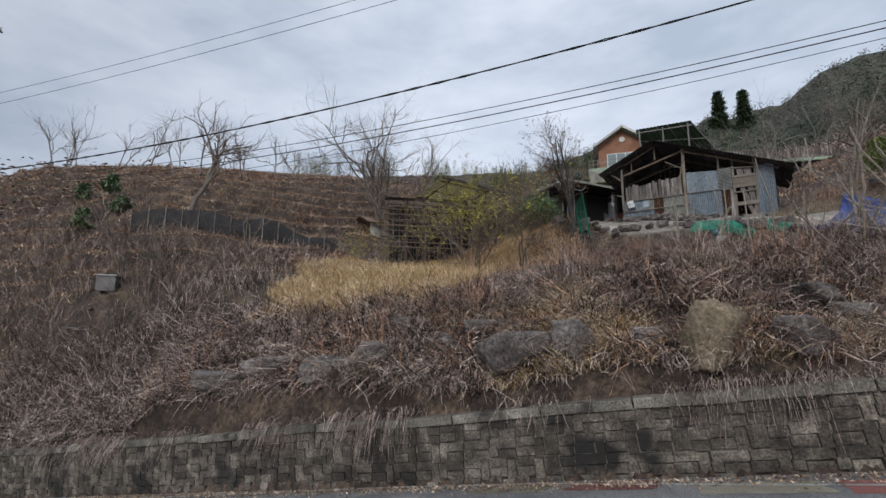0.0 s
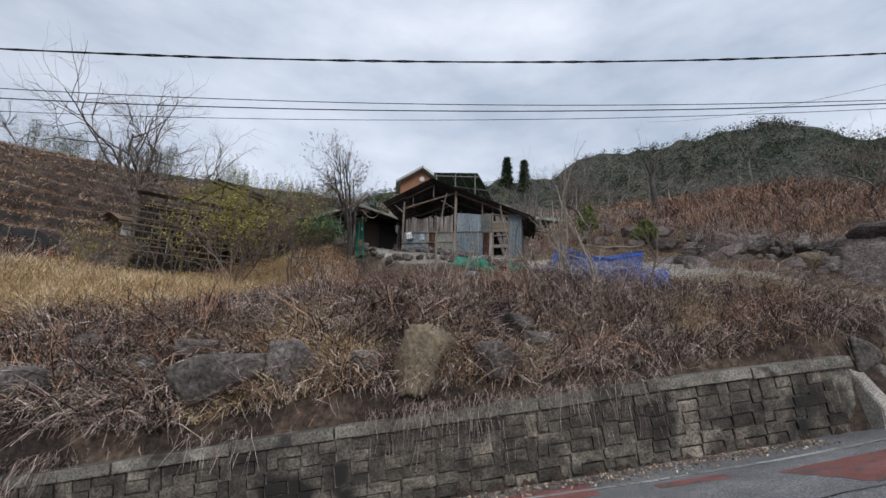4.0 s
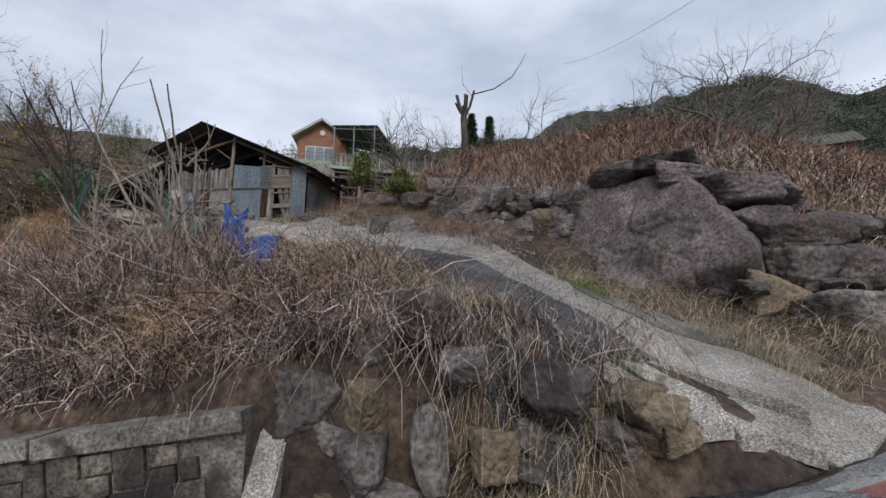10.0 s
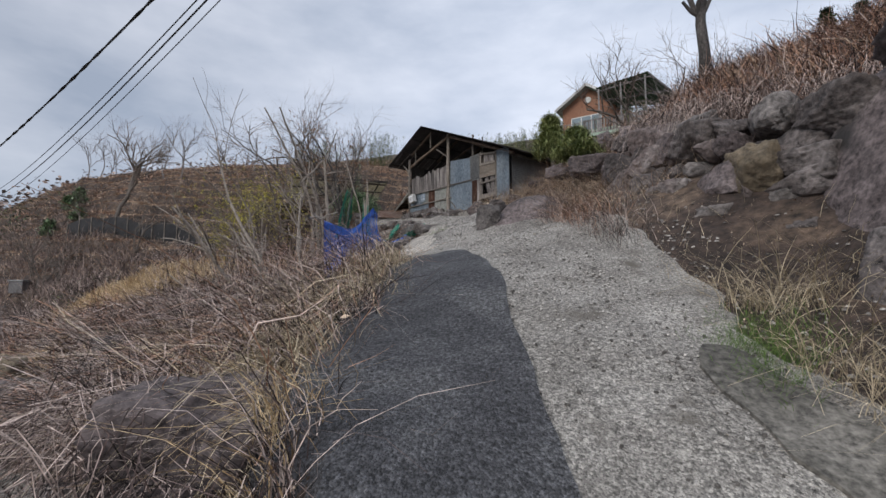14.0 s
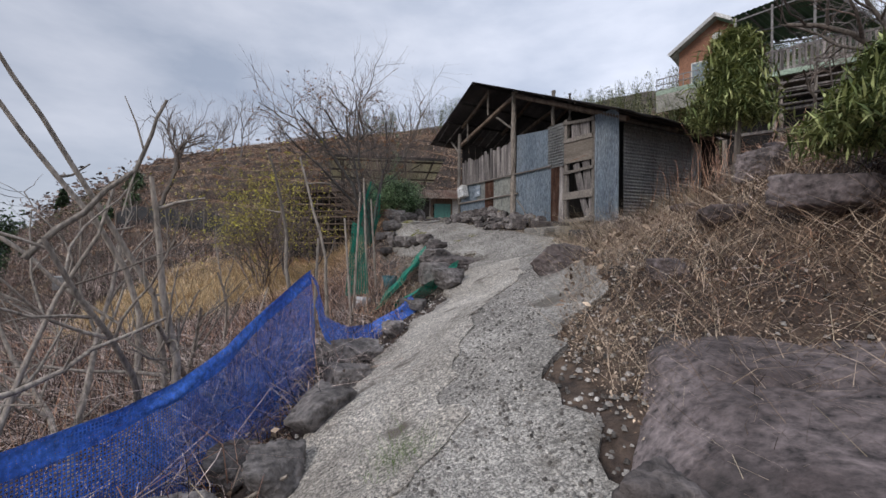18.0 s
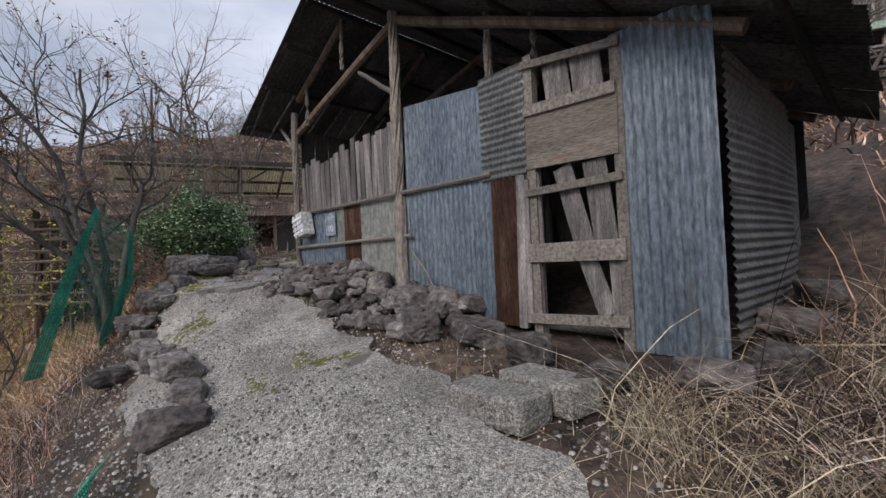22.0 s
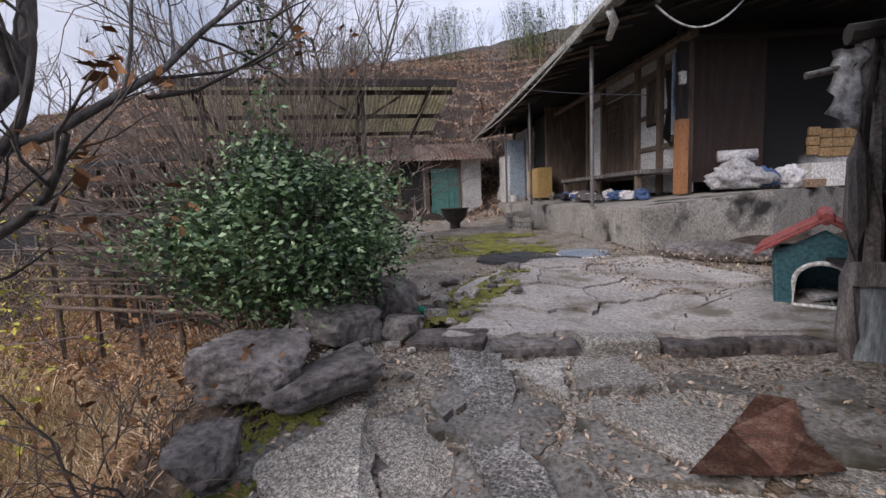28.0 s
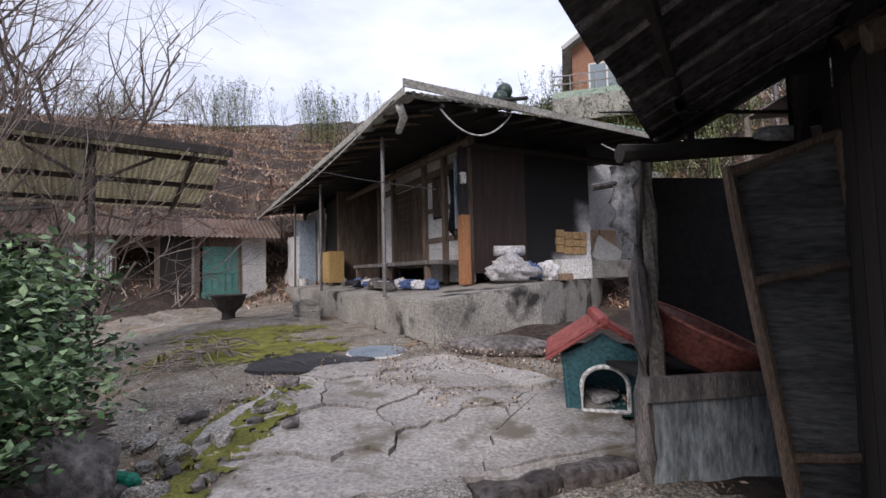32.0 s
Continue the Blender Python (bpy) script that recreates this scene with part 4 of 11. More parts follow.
    for side in (0, 1):
        a, b = ((ridge_u, ridge_z), lo_l) if side == 0 else ((ridge_u, ridge_z), lo_r)
        v0 = -0.68
        for k in range(6):
            v1 = v0 + 0.76
            j = rng.uniform(-0.06, 0.06)
            bm = bmesh.new()
            p0, p1 = sh(b[0] + j * 0.5, v0, b[1]), sh(b[0] + j, v1, b[1] + rng.uniform(-0.02, 0.02))
            q0, q1 = sh(a[0], v0, a[1] + 0.01 * (k % 2)), sh(a[0], v1, a[1] + 0.012)
            if side == 0:
                sheet(bm, p1, p0, q0, q1, 0.076, 0.01, rows=6, sag=rng.uniform(-0.02, 0.02))
            else:
                sheet(bm, p0, p1, q1, q0, 0.076, 0.01, rows=6, sag=rng.uniform(-0.02, 0.02))
            part("roof_sheet", bm, "roof_tin", shed, "" if k else "old dark roofing tin")
            v0 = v1 - 0.03
    # east side
    for z0, z1, s, w in ((6.42, 7.52, 0.09, 2.25), (7.45, 8.5, 0.04, 2.3)):
        bm = bmesh.new()
        sheet(bm, sh(-0.04, 0.02, z0), sh(-0.1, w, z0 + 0.05), sh(-0.06, w, z1 + 0.02), sh(-0.04, 0.02, z1), 0.07, 0.011, along="u", rows=10, sag=s)
        part("tin_sheet", bm, "tin_grey", shed, "bulging grey corrugated tin")
    bm = bmesh.new()
    sheet(bm, sh(-0.05, 2.28, 6.4), sh(-0.05, 2.8, 6.4), sh(-0.05, 2.8, 8.4), sh(-0.05, 2.28, 8.4), 0.076, 0.006)
    part("tin_sheet", bm, "tin_grey", shed)
    # back and inside; near-black boards carry the interior shade in their colour
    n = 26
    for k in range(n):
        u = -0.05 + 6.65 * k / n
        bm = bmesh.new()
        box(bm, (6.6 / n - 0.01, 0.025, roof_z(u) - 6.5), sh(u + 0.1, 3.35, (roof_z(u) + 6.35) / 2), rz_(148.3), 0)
        part("back_board", bm, "dark", shed, "" if k else "near-black back boards, inside shade in their colour")
    bm = bmesh.new()
    q = [sh(0, 0, 6.36), sh(6.6, 0, 6.5), sh(6.6, 3.4, 6.6), sh(0, 3.4, 6.4)]
    f = bm.faces.new([bm.verts.new(p) for p in q])
    bmesh.ops.solidify(bm, geom=[f], thickness=0.1)
    bmesh.ops.recalc_face_normals(bm, faces=bm.faces[:])
    part("earth_floor", bm, "concrete", shed, "pale dusty floor")
    # number plate, drawn in white bars and digits
    bm = boxed((0.3, 0.012, 0.36), sh(5.32, -0.075, 7.7), rz_(148.3), 0.004)
    part("number_plate", bm, "tin_blue", shed, "small house number plate")
    cu = bpy.data.curves.new("number", "FONT")
    cu.body, cu.size, cu.extrude, cu.align_x, cu.align_y = "173", 0.13, 0.002, "CENTER", "CENTER"
    txt = bpy.data.objects.new("number", cu)
    me = bpy.data.meshes.new_from_object(txt)
    me.materials.append(M["litter_white"])
    ob = new("number", me)
    ob.parent = shed
    ob.matrix_world = Matrix.Translation(sh(5.32, -0.084, 7.63)) @ Matrix((-SU, Vector((0, 0, 1)), -SV)).transposed().to_4x4()
    bm = bmesh.new()
    for du, dz, w, h in ((0, 0.13, 0.12, 0.012), (0, 0.1, 0.16, 0.012)):
        box(bm, (w, 0.003, h), sh(5.32 + du, -0.083, 7.68 + dz), rz_(148.3))
    pts = [sh(5.32 + a, -0.083, 7.7 + b) for a, b in ((-0.13, -0.15), (0.13, -0.15), (0.13, 0.1), (0, 0.17), (-0.13, 0.1), (-0.13, -0.15))]
    tube(bm, pts, 0.006, 4)
    part("plate_border", bm, "litter_white", shed)
    # white slatted box hung at the corner
    bx = thing("slatted_box", "white slatted box hung askew on the shed corner", "box")
    turn = rz_(152) @ Matrix.Rotation(radians(14), 3, "Y")
    c = sh(6.0, -0.2, 7.74)
    part("body", boxed((0.3, 0.2, 0.38), c, turn, 0.012), "white_plastic", bx)
    for k, dz in enumerate((0.1, 0.02, -0.06, -0.13)):
        part("slat", boxed((0.31, 0.02, 0.045), c + turn @ Vector((0, 0.105, dz)), turn, 0.006), "litter_white", bx)
    part("strap", boxed((0.03, 0.215, 0.385), c + turn @ Vector((0.05, 0, 0)), turn, 0.004), "steel", bx)
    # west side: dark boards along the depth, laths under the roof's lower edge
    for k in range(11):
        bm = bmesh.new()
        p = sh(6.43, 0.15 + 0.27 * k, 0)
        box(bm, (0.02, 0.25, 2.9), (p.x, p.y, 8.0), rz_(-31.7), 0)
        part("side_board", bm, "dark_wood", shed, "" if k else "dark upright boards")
    for k in range(13):
        v = -0.5 + 0.33 * k
        bm = bmesh.new()
        log(bm, sh(7.44 + rng.uniform(-0.04, 0.03), v, roof_z(7.44) - 0.05), sh(6.3, v + rng.uniform(-0.05, 0.05), roof_z(6.3) - 0.06), 0.02, 0.018, rng, 6)
        part("lath", bm, "wood", shed)


def build_block_wall():
    rng = random.Random(27)
    wall = thing("wall_roadside", "low leaning wall of rough blocks along the road", "wall", kind="structure")
    bm = boxed((8.4, 0.3, 1.3), (25.3, 8.06, road_z(25.3, 8.0) + 0.35), None, 0.02)
    for v in bm.verts:
        v.co.z += 0.117 * (v.co.x - 25.3)
    part("core", bm, "soil", wall, "dark earth behind the blocks")
    for row in range(4):
        x = 21.1 + 0.2 * (row % 2)
        while x < 29.3:
            w = rng.uniform(0.38, 0.52)
            bm = boxed((w - 0.03, 0.26, 0.25), (0, 0, 0), None, 0.03)
            for v in bm.verts:
                v.co += Vector((rng.uniform(-1, 1), rng.uniform(-1, 1), rng.uniform(-1, 1))) * 0.012
            bmesh.ops.transform(bm, matrix=Matrix.Translation((x + w / 2, 7.84 + 0.05 * row + rng.uniform(-0.02, 0.02), road_z(x + w / 2, 7.7) + 0.12 + 0.27 * row)) @ Matrix.Rotation(-math.atan(0.117), 4, "Y"), verts=bm.verts[:])
            part("block", bm, "wall_stone", wall)
            x += w


build_retaining_wall()
build_block_wall()
build_lane()
build_shed()


# ---- lean-to against the shed, facing the yard ----
def build_leanto():
    rng = random.Random(31)
    w = thing("lean_to", "open lean-to with a plank and tin front, inside painted near-black", "lean-to")

    def p(s, out, z):
        return Vector((8.12 + s * 0.985 + out * 0.17, 30.05 + s * 0.17 - out * 0.985, z))

    rot = rz_(9.8)
    for s, out, r, m, z1 in ((0.0, 0.03, 0.07, "wood", 9.3), (0.11, 0.02, 0.055, "beam", 9.28), (1.15, 0.0, 0.06, "dark_wood", 9.3)):
        bm = bmesh.new()
        log(bm, p(s, out, 6.8), p(s, out, z1), r, r * 0.85, rng)
        part("post", bm, m, w)
    bm = bmesh.new()
    log(bm, p(-0.12, 0.06, 9.3), p(1.7, 0.06, 9.42), 0.07, 0.06, rng)
    part("top_pole", bm, "dark_wood", w)
    bm = boxed((1.1, 0.06, 0.17), p(0.52, 0.1, 7.68), rot, 0.015)
    part("plank", bm, "wood", w, "split grey plank")
    bm = bmesh.new()
    sheet(bm, p(0.02, 0.07, 6.55), p(1.2, 0.07, 6.5), p(1.2, 0.07, 7.6), p(0.02, 0.07, 7.6), 0.4, 0.008)
    part("tin_base", bm, "pale_tin", w, "pale stained tin sheet")
    # near-black walls and floor paint the shade inside the lean-to
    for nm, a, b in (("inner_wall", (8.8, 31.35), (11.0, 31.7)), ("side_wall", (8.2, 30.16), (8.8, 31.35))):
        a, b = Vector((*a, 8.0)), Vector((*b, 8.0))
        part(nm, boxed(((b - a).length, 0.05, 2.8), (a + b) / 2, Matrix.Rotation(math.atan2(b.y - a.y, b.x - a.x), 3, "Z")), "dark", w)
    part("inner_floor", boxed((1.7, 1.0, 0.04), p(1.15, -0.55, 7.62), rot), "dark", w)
    bm = bmesh.new()
    sheet(bm, p(0.0, 0.35, 9.5), p(2.3, 0.35, 9.55), p(2.3, -1.4, 10.2), p(0.5, -1.4, 10.15), 0.076, 0.01)
    part("roof_sheet", bm, "roof_tin", w, "torn dark roofing")
    for k in range(6):
        bm = stone(rng, (0.34, 0.1, 0.12), 2, 2, 0.35)
        bmesh.ops.transform(bm, matrix=Matrix.Translation(p(0.9 + 0.2 * k, 0.3, 9.42 + rng.uniform(-0.06, 0.06))), verts=bm.verts[:])
        part("torn_lining", bm, "dead_wood" if k % 2 else "cloth", w, "torn pale lining")
    # door of rubber sheet in a pole frame, swung out
    door = thing("pole_frame_door", "door of dark rubber sheet in a rough pole frame", "door")
    bl, tl, br, tr = Vector((8.74, 29.48, 6.95)), Vector((8.45, 29.5, 9.08)), Vector((9.2, 29.3, 6.95)), Vector((8.93, 29.3, 9.2))
    for a, b in ((bl, tl), (br, tr)):
        bm = bmesh.new()
        log(bm, a, b, 0.042, 0.036, rng)
        part("stile", bm, "brown_wood", door)
    for f in (0.22, 0.68, 0.98):
        bm = bmesh.new()
        log(bm, bl.lerp(tl, f), br.lerp(tr, f + 0.02), 0.03, 0.026, rng, 7)
        part("rung", bm, "brown_wood", door)
    bm = bmesh.new()
    g = []
    for i in range(9):
        g.append([bm.verts.new(bl.lerp(br, i / 8).lerp(tl.lerp(tr, i / 8), j / 18) + Vector((0.0, 0.04 + 0.018 * math.sin(j * 2.1 + i * 0.6), 0))) for j in range(19)])
    for i in range(8):
        for j in range(18):
            bm.faces.new((g[i][j], g[i + 1][j], g[i + 1][j + 1], g[i][j + 1]))
    bmesh.ops.solidify(bm, geom=bm.faces[:], thickness=0.006)
    part("rubber_sheet", bm, "tyre", door, "black rubber sheet", True)
    # red basin propped inside
    basin = thing("wash_basin", "large faded red rubber basin propped in the lean-to", "basin")
    bm = bmesh.new()
    prof = [(0.01, 0.0), (0.3, 0.0), (0.36, 0.02), (0.42, 0.24), (0.44, 0.262), (0.41, 0.27), (0.34, 0.04), (0.01, 0.03)]
    rings = [[bm.verts.new((r * math.cos(6.2832 * k / 32), r * math.sin(6.2832 * k / 32), z)) for k in range(32)] for r, z in prof]
    for q0, q1 in zip(rings, rings[1:]):
        for k in range(32):
            bm.faces.new((q0[k], q0[(k + 1) % 32], q1[(k + 1) % 32], q1[k]))
    m = Matrix.Translation(p(0.62, -0.3, 7.78)) @ Matrix.Rotation(radians(24), 4, "Y") @ Matrix.Rotation(radians(12), 4, "X")
    bmesh.ops.transform(bm, matrix=m, verts=bm.verts[:])
    part("bowl", bm, "basin_red", basin, "", True)
    bm = tube(bmesh.new(), [m @ Vector((0.45 * math.cos(6.2832 * k / 32), 0.45 * math.sin(6.2832 * k / 32), 0.272)) for k in range(33)], 0.016, 7)
    part("rim", bm, "basin_red", basin, "rolled rim", True)
    bm = bmesh.new()
    g = []
    for i in range(6):
        g.append([bm.verts.new(p(-0.04 - 0.035 * i + 0.02 * math.sin(j * 2.2), 0.1 + 0.03 * math.sin(j * 1.7 + i * 2), 9.2 - 0.068 * j * (1 - 0.05 * i))) for j in range(9)])
    for i in range(5):
        for j in range(8):
            bm.faces.new((g[i][j], g[i + 1][j], g[i + 1][j + 1], g[i][j + 1]))
    bmesh.ops.solidify(bm, geom=bm.faces[:], thickness=0.004)
    single("hanging_rag", bm, "litter_white", "torn white plastic rag hung on the post", "rag", smooth=True)
    bm = tube(bmesh.new(), [p(0.05, 0.05, 9.12), p(-0.36, 0.1, 9.05)], 0.024, 8)
    single("pipe_stub", bm, "steel", "short grey pipe stub on the post", "pipe")


# ---- kennel ----
def build_kennel():
    k = thing("dog_house", "teal plastic dog house with a red ribbed roof", "dog house", (8.3, 31.5, ground(8.3, 31.5) + 0.02), -12)
    k.scale = (1.04, 1.0, 1.06)

    bm = bmesh.new()
    w, d, h = 0.62, 0.75, 0.52
    for x, y, sx, sy in ((-w / 2, 0, 0.03, d), (w / 2, 0, 0.03, d), (0, d / 2, w, 0.03)):
        box(bm, (sx, sy, h), (x, y, h / 2 + 0.02), None, 0.008)
    for v in bm.verts:
        f = 1 + 0.12 * (v.co.z / h)
        v.co.x *= f
    ob = part("body", bm, "kennel_teal", k)
    # front with an arched opening
    n = 14
    arch = [(0.2 * math.cos(3.1416 * i / n), 0.28 + 0.17 * math.sin(3.1416 * i / n)) for i in range(n + 1)]
    outer = [(0.34, 0.02), (0.37, 0.54), (0.2, 0.62), (0.0, 0.74), (-0.2, 0.62), (-0.37, 0.54), (-0.34, 0.02)]
    bm = bmesh.new()
    ov = [bm.verts.new((x, -d / 2, z)) for x, z in outer]
    iv = [bm.verts.new((x, -d / 2, z)) for x, z in [(0.2, 0.06)] + arch + [(-0.2, 0.06)]]
    e = [bm.edges.new((ov[i], ov[(i + 1) % len(ov)])) for i in range(len(ov))] + [bm.edges.new((iv[i], iv[(i + 1) % len(iv)])) for i in range(len(iv))]
    bmesh.ops.triangle_fill(bm, edges=e, use_beauty=True)
    drop = [f for f in bm.faces if abs(f.calc_center_median().x) < 0.19 and 0.06 < f.calc_center_median().z < 0.28 + math.sqrt(max(0, 1 - (f.calc_center_median().x / 0.2) ** 2)) * 0.165]
    bmesh.ops.delete(bm, geom=drop, context="FACES")
    bmesh.ops.solidify(bm, geom=bm.faces[:], thickness=0.03)
    part("front", bm, "kennel_teal", k)
    bm = bmesh.new()
    tube(bm, [(x, -d / 2 - 0.012, z) for x, z in [(0.2, 0.06)] + arch + [(-0.2, 0.06), (0.2, 0.06)]], 0.022, 6)
    part("door_trim", bm, "white_plastic", k, "white door trim")
    part("floor_board", boxed((0.6, 0.7, 0.03), (0, 0, 0.04)), "kennel_teal", k)
    bm = stone(random.Random(2), (0.4, 0.4, 0.1), 2, 2, 0.3)
    bmesh.ops.transform(bm, matrix=Matrix.Translation((0, -0.05, 0.1)), verts=bm.verts[:])
    part("bedding", bm, "cloth", k, "crumpled grey bedding")
    for sgn in (-1, 1):
        bm = bmesh.new()
        tilt = Matrix.Rotation(sgn * math.atan2(0.31, 0.5), 3, "Y")
        box(bm, (0.6, 1.02, 0.025), (sgn * 0.25, 0, 0.68), tilt, 0.008)
        for i in range(8):
            box(bm, (0.58, 0.045, 0.03), (sgn * 0.255, -0.44 + i * 0.126, 0.702), tilt, 0.012)
        part("roof_panel", bm, "kennel_red", k, "faded red ribbed roof panel")
    bm = bmesh.new()
    for i in range(7):
        tube(bm, [(0, -0.5 + i * 0.145, 0.84), (0, -0.38 + i * 0.145, 0.85)], [0.055, 0.068], 8)
    part("ridge", bm, "kennel_red", k)


# ---- old house ----
HP, HA, HB = Vector((6.47, 34.42, 0)), Vector((-0.527, 0.85, 0)), Vector((0.85, 0.527, 0))
H_ROT = rz_(math.degrees(math.atan2(0.527, 0.85)))  # x along b, y along a


def hs(a, b, z):
    p = HP + HA * a + HB * b
    return Vector((p.x, p.y, z))


def hbox(a0, a1, b0, b1, z0, z1, bevel=0.0):
    return boxed((abs(b1 - b0), abs(a1 - a0), abs(z1 - z0)), hs((a0 + a1) / 2, (b0 + b1) / 2, (z0 + z1) / 2), H_ROT, bevel)


def build_house():
    rng = random.Random(41)
    h = thing("old_house", "abandoned farmhouse with white plaster bays under a deep tiled eave", "house")
    # raised platform
    pl = thing("house_platform", "stained concrete house platform blackened along its edge", "platform", kind="structure")
    bm = bmesh.new()
    q = [(0, 0), (17.5, 0), (17.5, 9.5), (4.5, 9.8), (2.0, 6.3), (0.2, 2.6)]
    top = [bm.verts.new(hs(a, b, 8.0 + 0.12 * min(b, 2.0))) for a, b in q]
    bot = [bm.verts.new(hs(a, b, 6.9)) for a, b in q]
    bm.faces.new(top)
    for i in range(6):
        bm.faces.new((top[i], bot[i], bot[(i + 1) % 6], top[(i + 1) % 6]))
    bmesh.ops.recalc_face_normals(bm, faces=bm.faces[:])
    bmesh.ops.bevel(bm, geom=[e for e in bm.edges if e.calc_face_angle(0) > 0.5], offset=0.04, segments=2, affect="EDGES")
    part("slab", bm, "platform", pl)
    # kitchen hearth bench on the east end
    bm = hbox(2.4, 3.8, 5.6, 9.0, 8.2, 8.75, 0.05)
    part("hearth_bench", bm, "concrete", pl, "grey concrete hearth bench")
    # walls
    for nm, a0, a1, b0, b1, z0, z1, m, lb in (
            ("back_wall", 2.16, 17, 5.4, 5.6, 8.0, 12.0, "plaster", ""),
            ("room_wall", 1.95, 2.9, 2.05, 2.2, 8.25, 11.9, "plaster", "white plaster bay"),
            ("room_wall", 3.05, 4.05, 2.05, 2.2, 8.25, 11.9, "plaster", "white plaster bay"),
            ("room_wall", 6.2, 7.4, 2.05, 2.2, 8.25, 11.9, "plaster", "white plaster bay"),
            ("over_door", 4.05, 6.2, 2.06, 2.2, 11.0, 11.9, "plaster", ""),
            ("room_wall", 12.3, 15.3, 1.3, 1.45, 8.1, 11.4, "plaster", "white plaster end room"),
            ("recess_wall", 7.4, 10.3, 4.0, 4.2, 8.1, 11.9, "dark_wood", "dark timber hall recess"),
            ("hall_side", 7.4, 7.55, 2.0, 4.1, 8.1, 11.9, "brown_wood", ""),
            ("hall_side", 10.2, 10.4, 1.4, 4.1, 8.1, 11.9, "brown_wood", ""),
            ("store_wall", 10.4, 12.3, 1.5, 1.65, 8.1, 11.6, "dark", ""),
            ("end_panel", 1.9, 2.0, 2.0, 3.75, 8.45, 11.9, "brown_dark", "dark brown board panel"),
            ("sooty_wall", 2.0, 2.15, 3.75, 6.2, 8.1, 12.0, "kitchen", "soot-blackened kitchen wall"),
            ("kitchen_wall", 3.75, 3.9, 6.0, 12.5, 8.1, 12.2, "kitchen", "plaster wall stained by smoke"),
            ("kitchen_return", 2.15, 3.75, 6.05, 6.2, 8.1, 12.0, "kitchen", "")):
        part(nm, hbox(a0, a1, b0, b1, z0, z1), m, h, lb)
    # timbers of the front
    for a in (1.95, 2.97, 4.05, 6.2, 7.4, 12.3, 15.3):
        b = 2.0 if a < 8 else 1.25
        part("wall_post", hbox(a - 0.08, a + 0.08, b - 0.06, b + 0.12, 8.2, 11.9, 0.01), "brown_wood", h)
    for z in (9.35, 10.15, 11.0):
        for a0, a1 in ((2.03, 2.89), (3.05, 3.97)):
            part("wall_rail", hbox(a0, a1, 2.0, 2.1, z - 0.06, z + 0.06, 0.008), "brown_wood", h)
    part("lintel", hbox(1.9, 7.5, 1.98, 2.12, 11.02, 11.2, 0.01), "brown_wood", h)
    # lattice double door
    for k in range(2):
        a0 = 4.12 + 1.02 * k
        leaf = part("lattice_door", hbox(a0, a0 + 1.0, 2.1, 2.13, 8.6, 11.0), "dark_wood", h, "dark lattice door leaf")
        for j in range(9):
            part("lattice_bar", hbox(a0 + 0.06 + j * 0.11, a0 + 0.085 + j * 0.11, 2.07, 2.1, 8.65, 10.95), "brown_wood", leaf)
        for j in range(12):
            z = 8.75 + j * 0.06 if j < 7 else 9.9 + (j - 7) * 0.22
            part("lattice_bar", hbox(a0 + 0.04, a0 + 0.98, 2.068, 2.075, z, z + 0.025), "brown_wood", leaf)
    # barred window
    wdw = part("barred_window", hbox(3.1, 3.6, 2.0, 2.04, 9.9, 11.0), "dark", h, "dark barred window")
    for j in range(5):
        part("bar", hbox(3.15 + j * 0.1, 3.175 + j * 0.1, 1.97, 2.0, 9.95, 10.95), "brown_wood", wdw)
    # main corner post with an orange repaired foot
    part("corner_post", hbox(1.72, 1.9, 1.72, 1.9, 9.75, 11.7, 0.02), "dark_wood", h)
    bm = hbox(1.71, 1.93, 1.71, 1.93, 8.2, 9.8, 0.02)
    part("post_foot", bm, "orange_wood", h, "orange bare timber foot")
    part("post_trim", hbox(1.93, 1.98, 1.68, 1.76, 9.5, 11.2), "tin_blue", h)
    part("fuse_box", hbox(1.6, 1.72, 1.65, 1.78, 10.5, 10.75, 0.01), "white_plastic", h, "small white fuse box")
    # wooden porch bench
    part("porch_deck", hbox(2.0, 7.3, 1.0, 1.95, 8.68, 8.78, 0.02), "wood", h, "worn board porch bench")
    for a in (2.3, 4.6, 7.1):
        part("porch_leg", hbox(a - 0.06, a + 0.06, 1.05, 1.17, 8.1, 8.68, 0.01), "brown_wood", h)
    # slim eave poles
    for a, b, m in ((2.06, -0.06, "steel"), (7.45, 0.0, "steel"), (12.2, 0.15, "steel"), (16.2, 0.3, "steel")):
        bm = tube(bmesh.new(), [hs(a, b, 8.0), hs(a, b, 11.42)], 0.045, 10)
        part("eave_pole", bm, m, h)
    # roof: hipped, corrugated cement sheets on a timber eave
    e0, e1 = (-0.15, -0.55), (18.3, -0.55)
    zf, ridge_z, rb = 11.5, 13.3, 4.4
    strip = 0.9
    a = e0[0]
    while a < 18.0:
        a2 = min(a + strip, 18.2)
        r0, r1 = max(0.0, min(1.0, (a - e0[0]) / 3.5)), max(0.0, min(1.0, (a2 - e0[0]) / 3.5))
        bm = bmesh.new()
        zt0, zt1 = zf + (ridge_z - zf) * r0, zf + (ridge_z - zf) * r1
        bt0, bt1 = e0[1] + (rb - e0[1]) * r0, e0[1] + (rb - e0[1]) * r1
        if r0 < 0.02:
            bt0, zt0 = e0[1] + 0.06, zf + 0.03
        sheet(bm, hs(a2, e0[1], zf + 0.012 * a2), hs(a, e0[1], zf + 0.012 * a), hs(a, bt0, zt0 + 0.012 * a), hs(a2, bt1, zt1 + 0.012 * a2), 0.18, 0.025, 0.012)
        part("roof_sheet", bm, "slate_roof", h, "" if a > 0 else "grey corrugated cement roof sheet")
        a = a2
    b = e0[1]
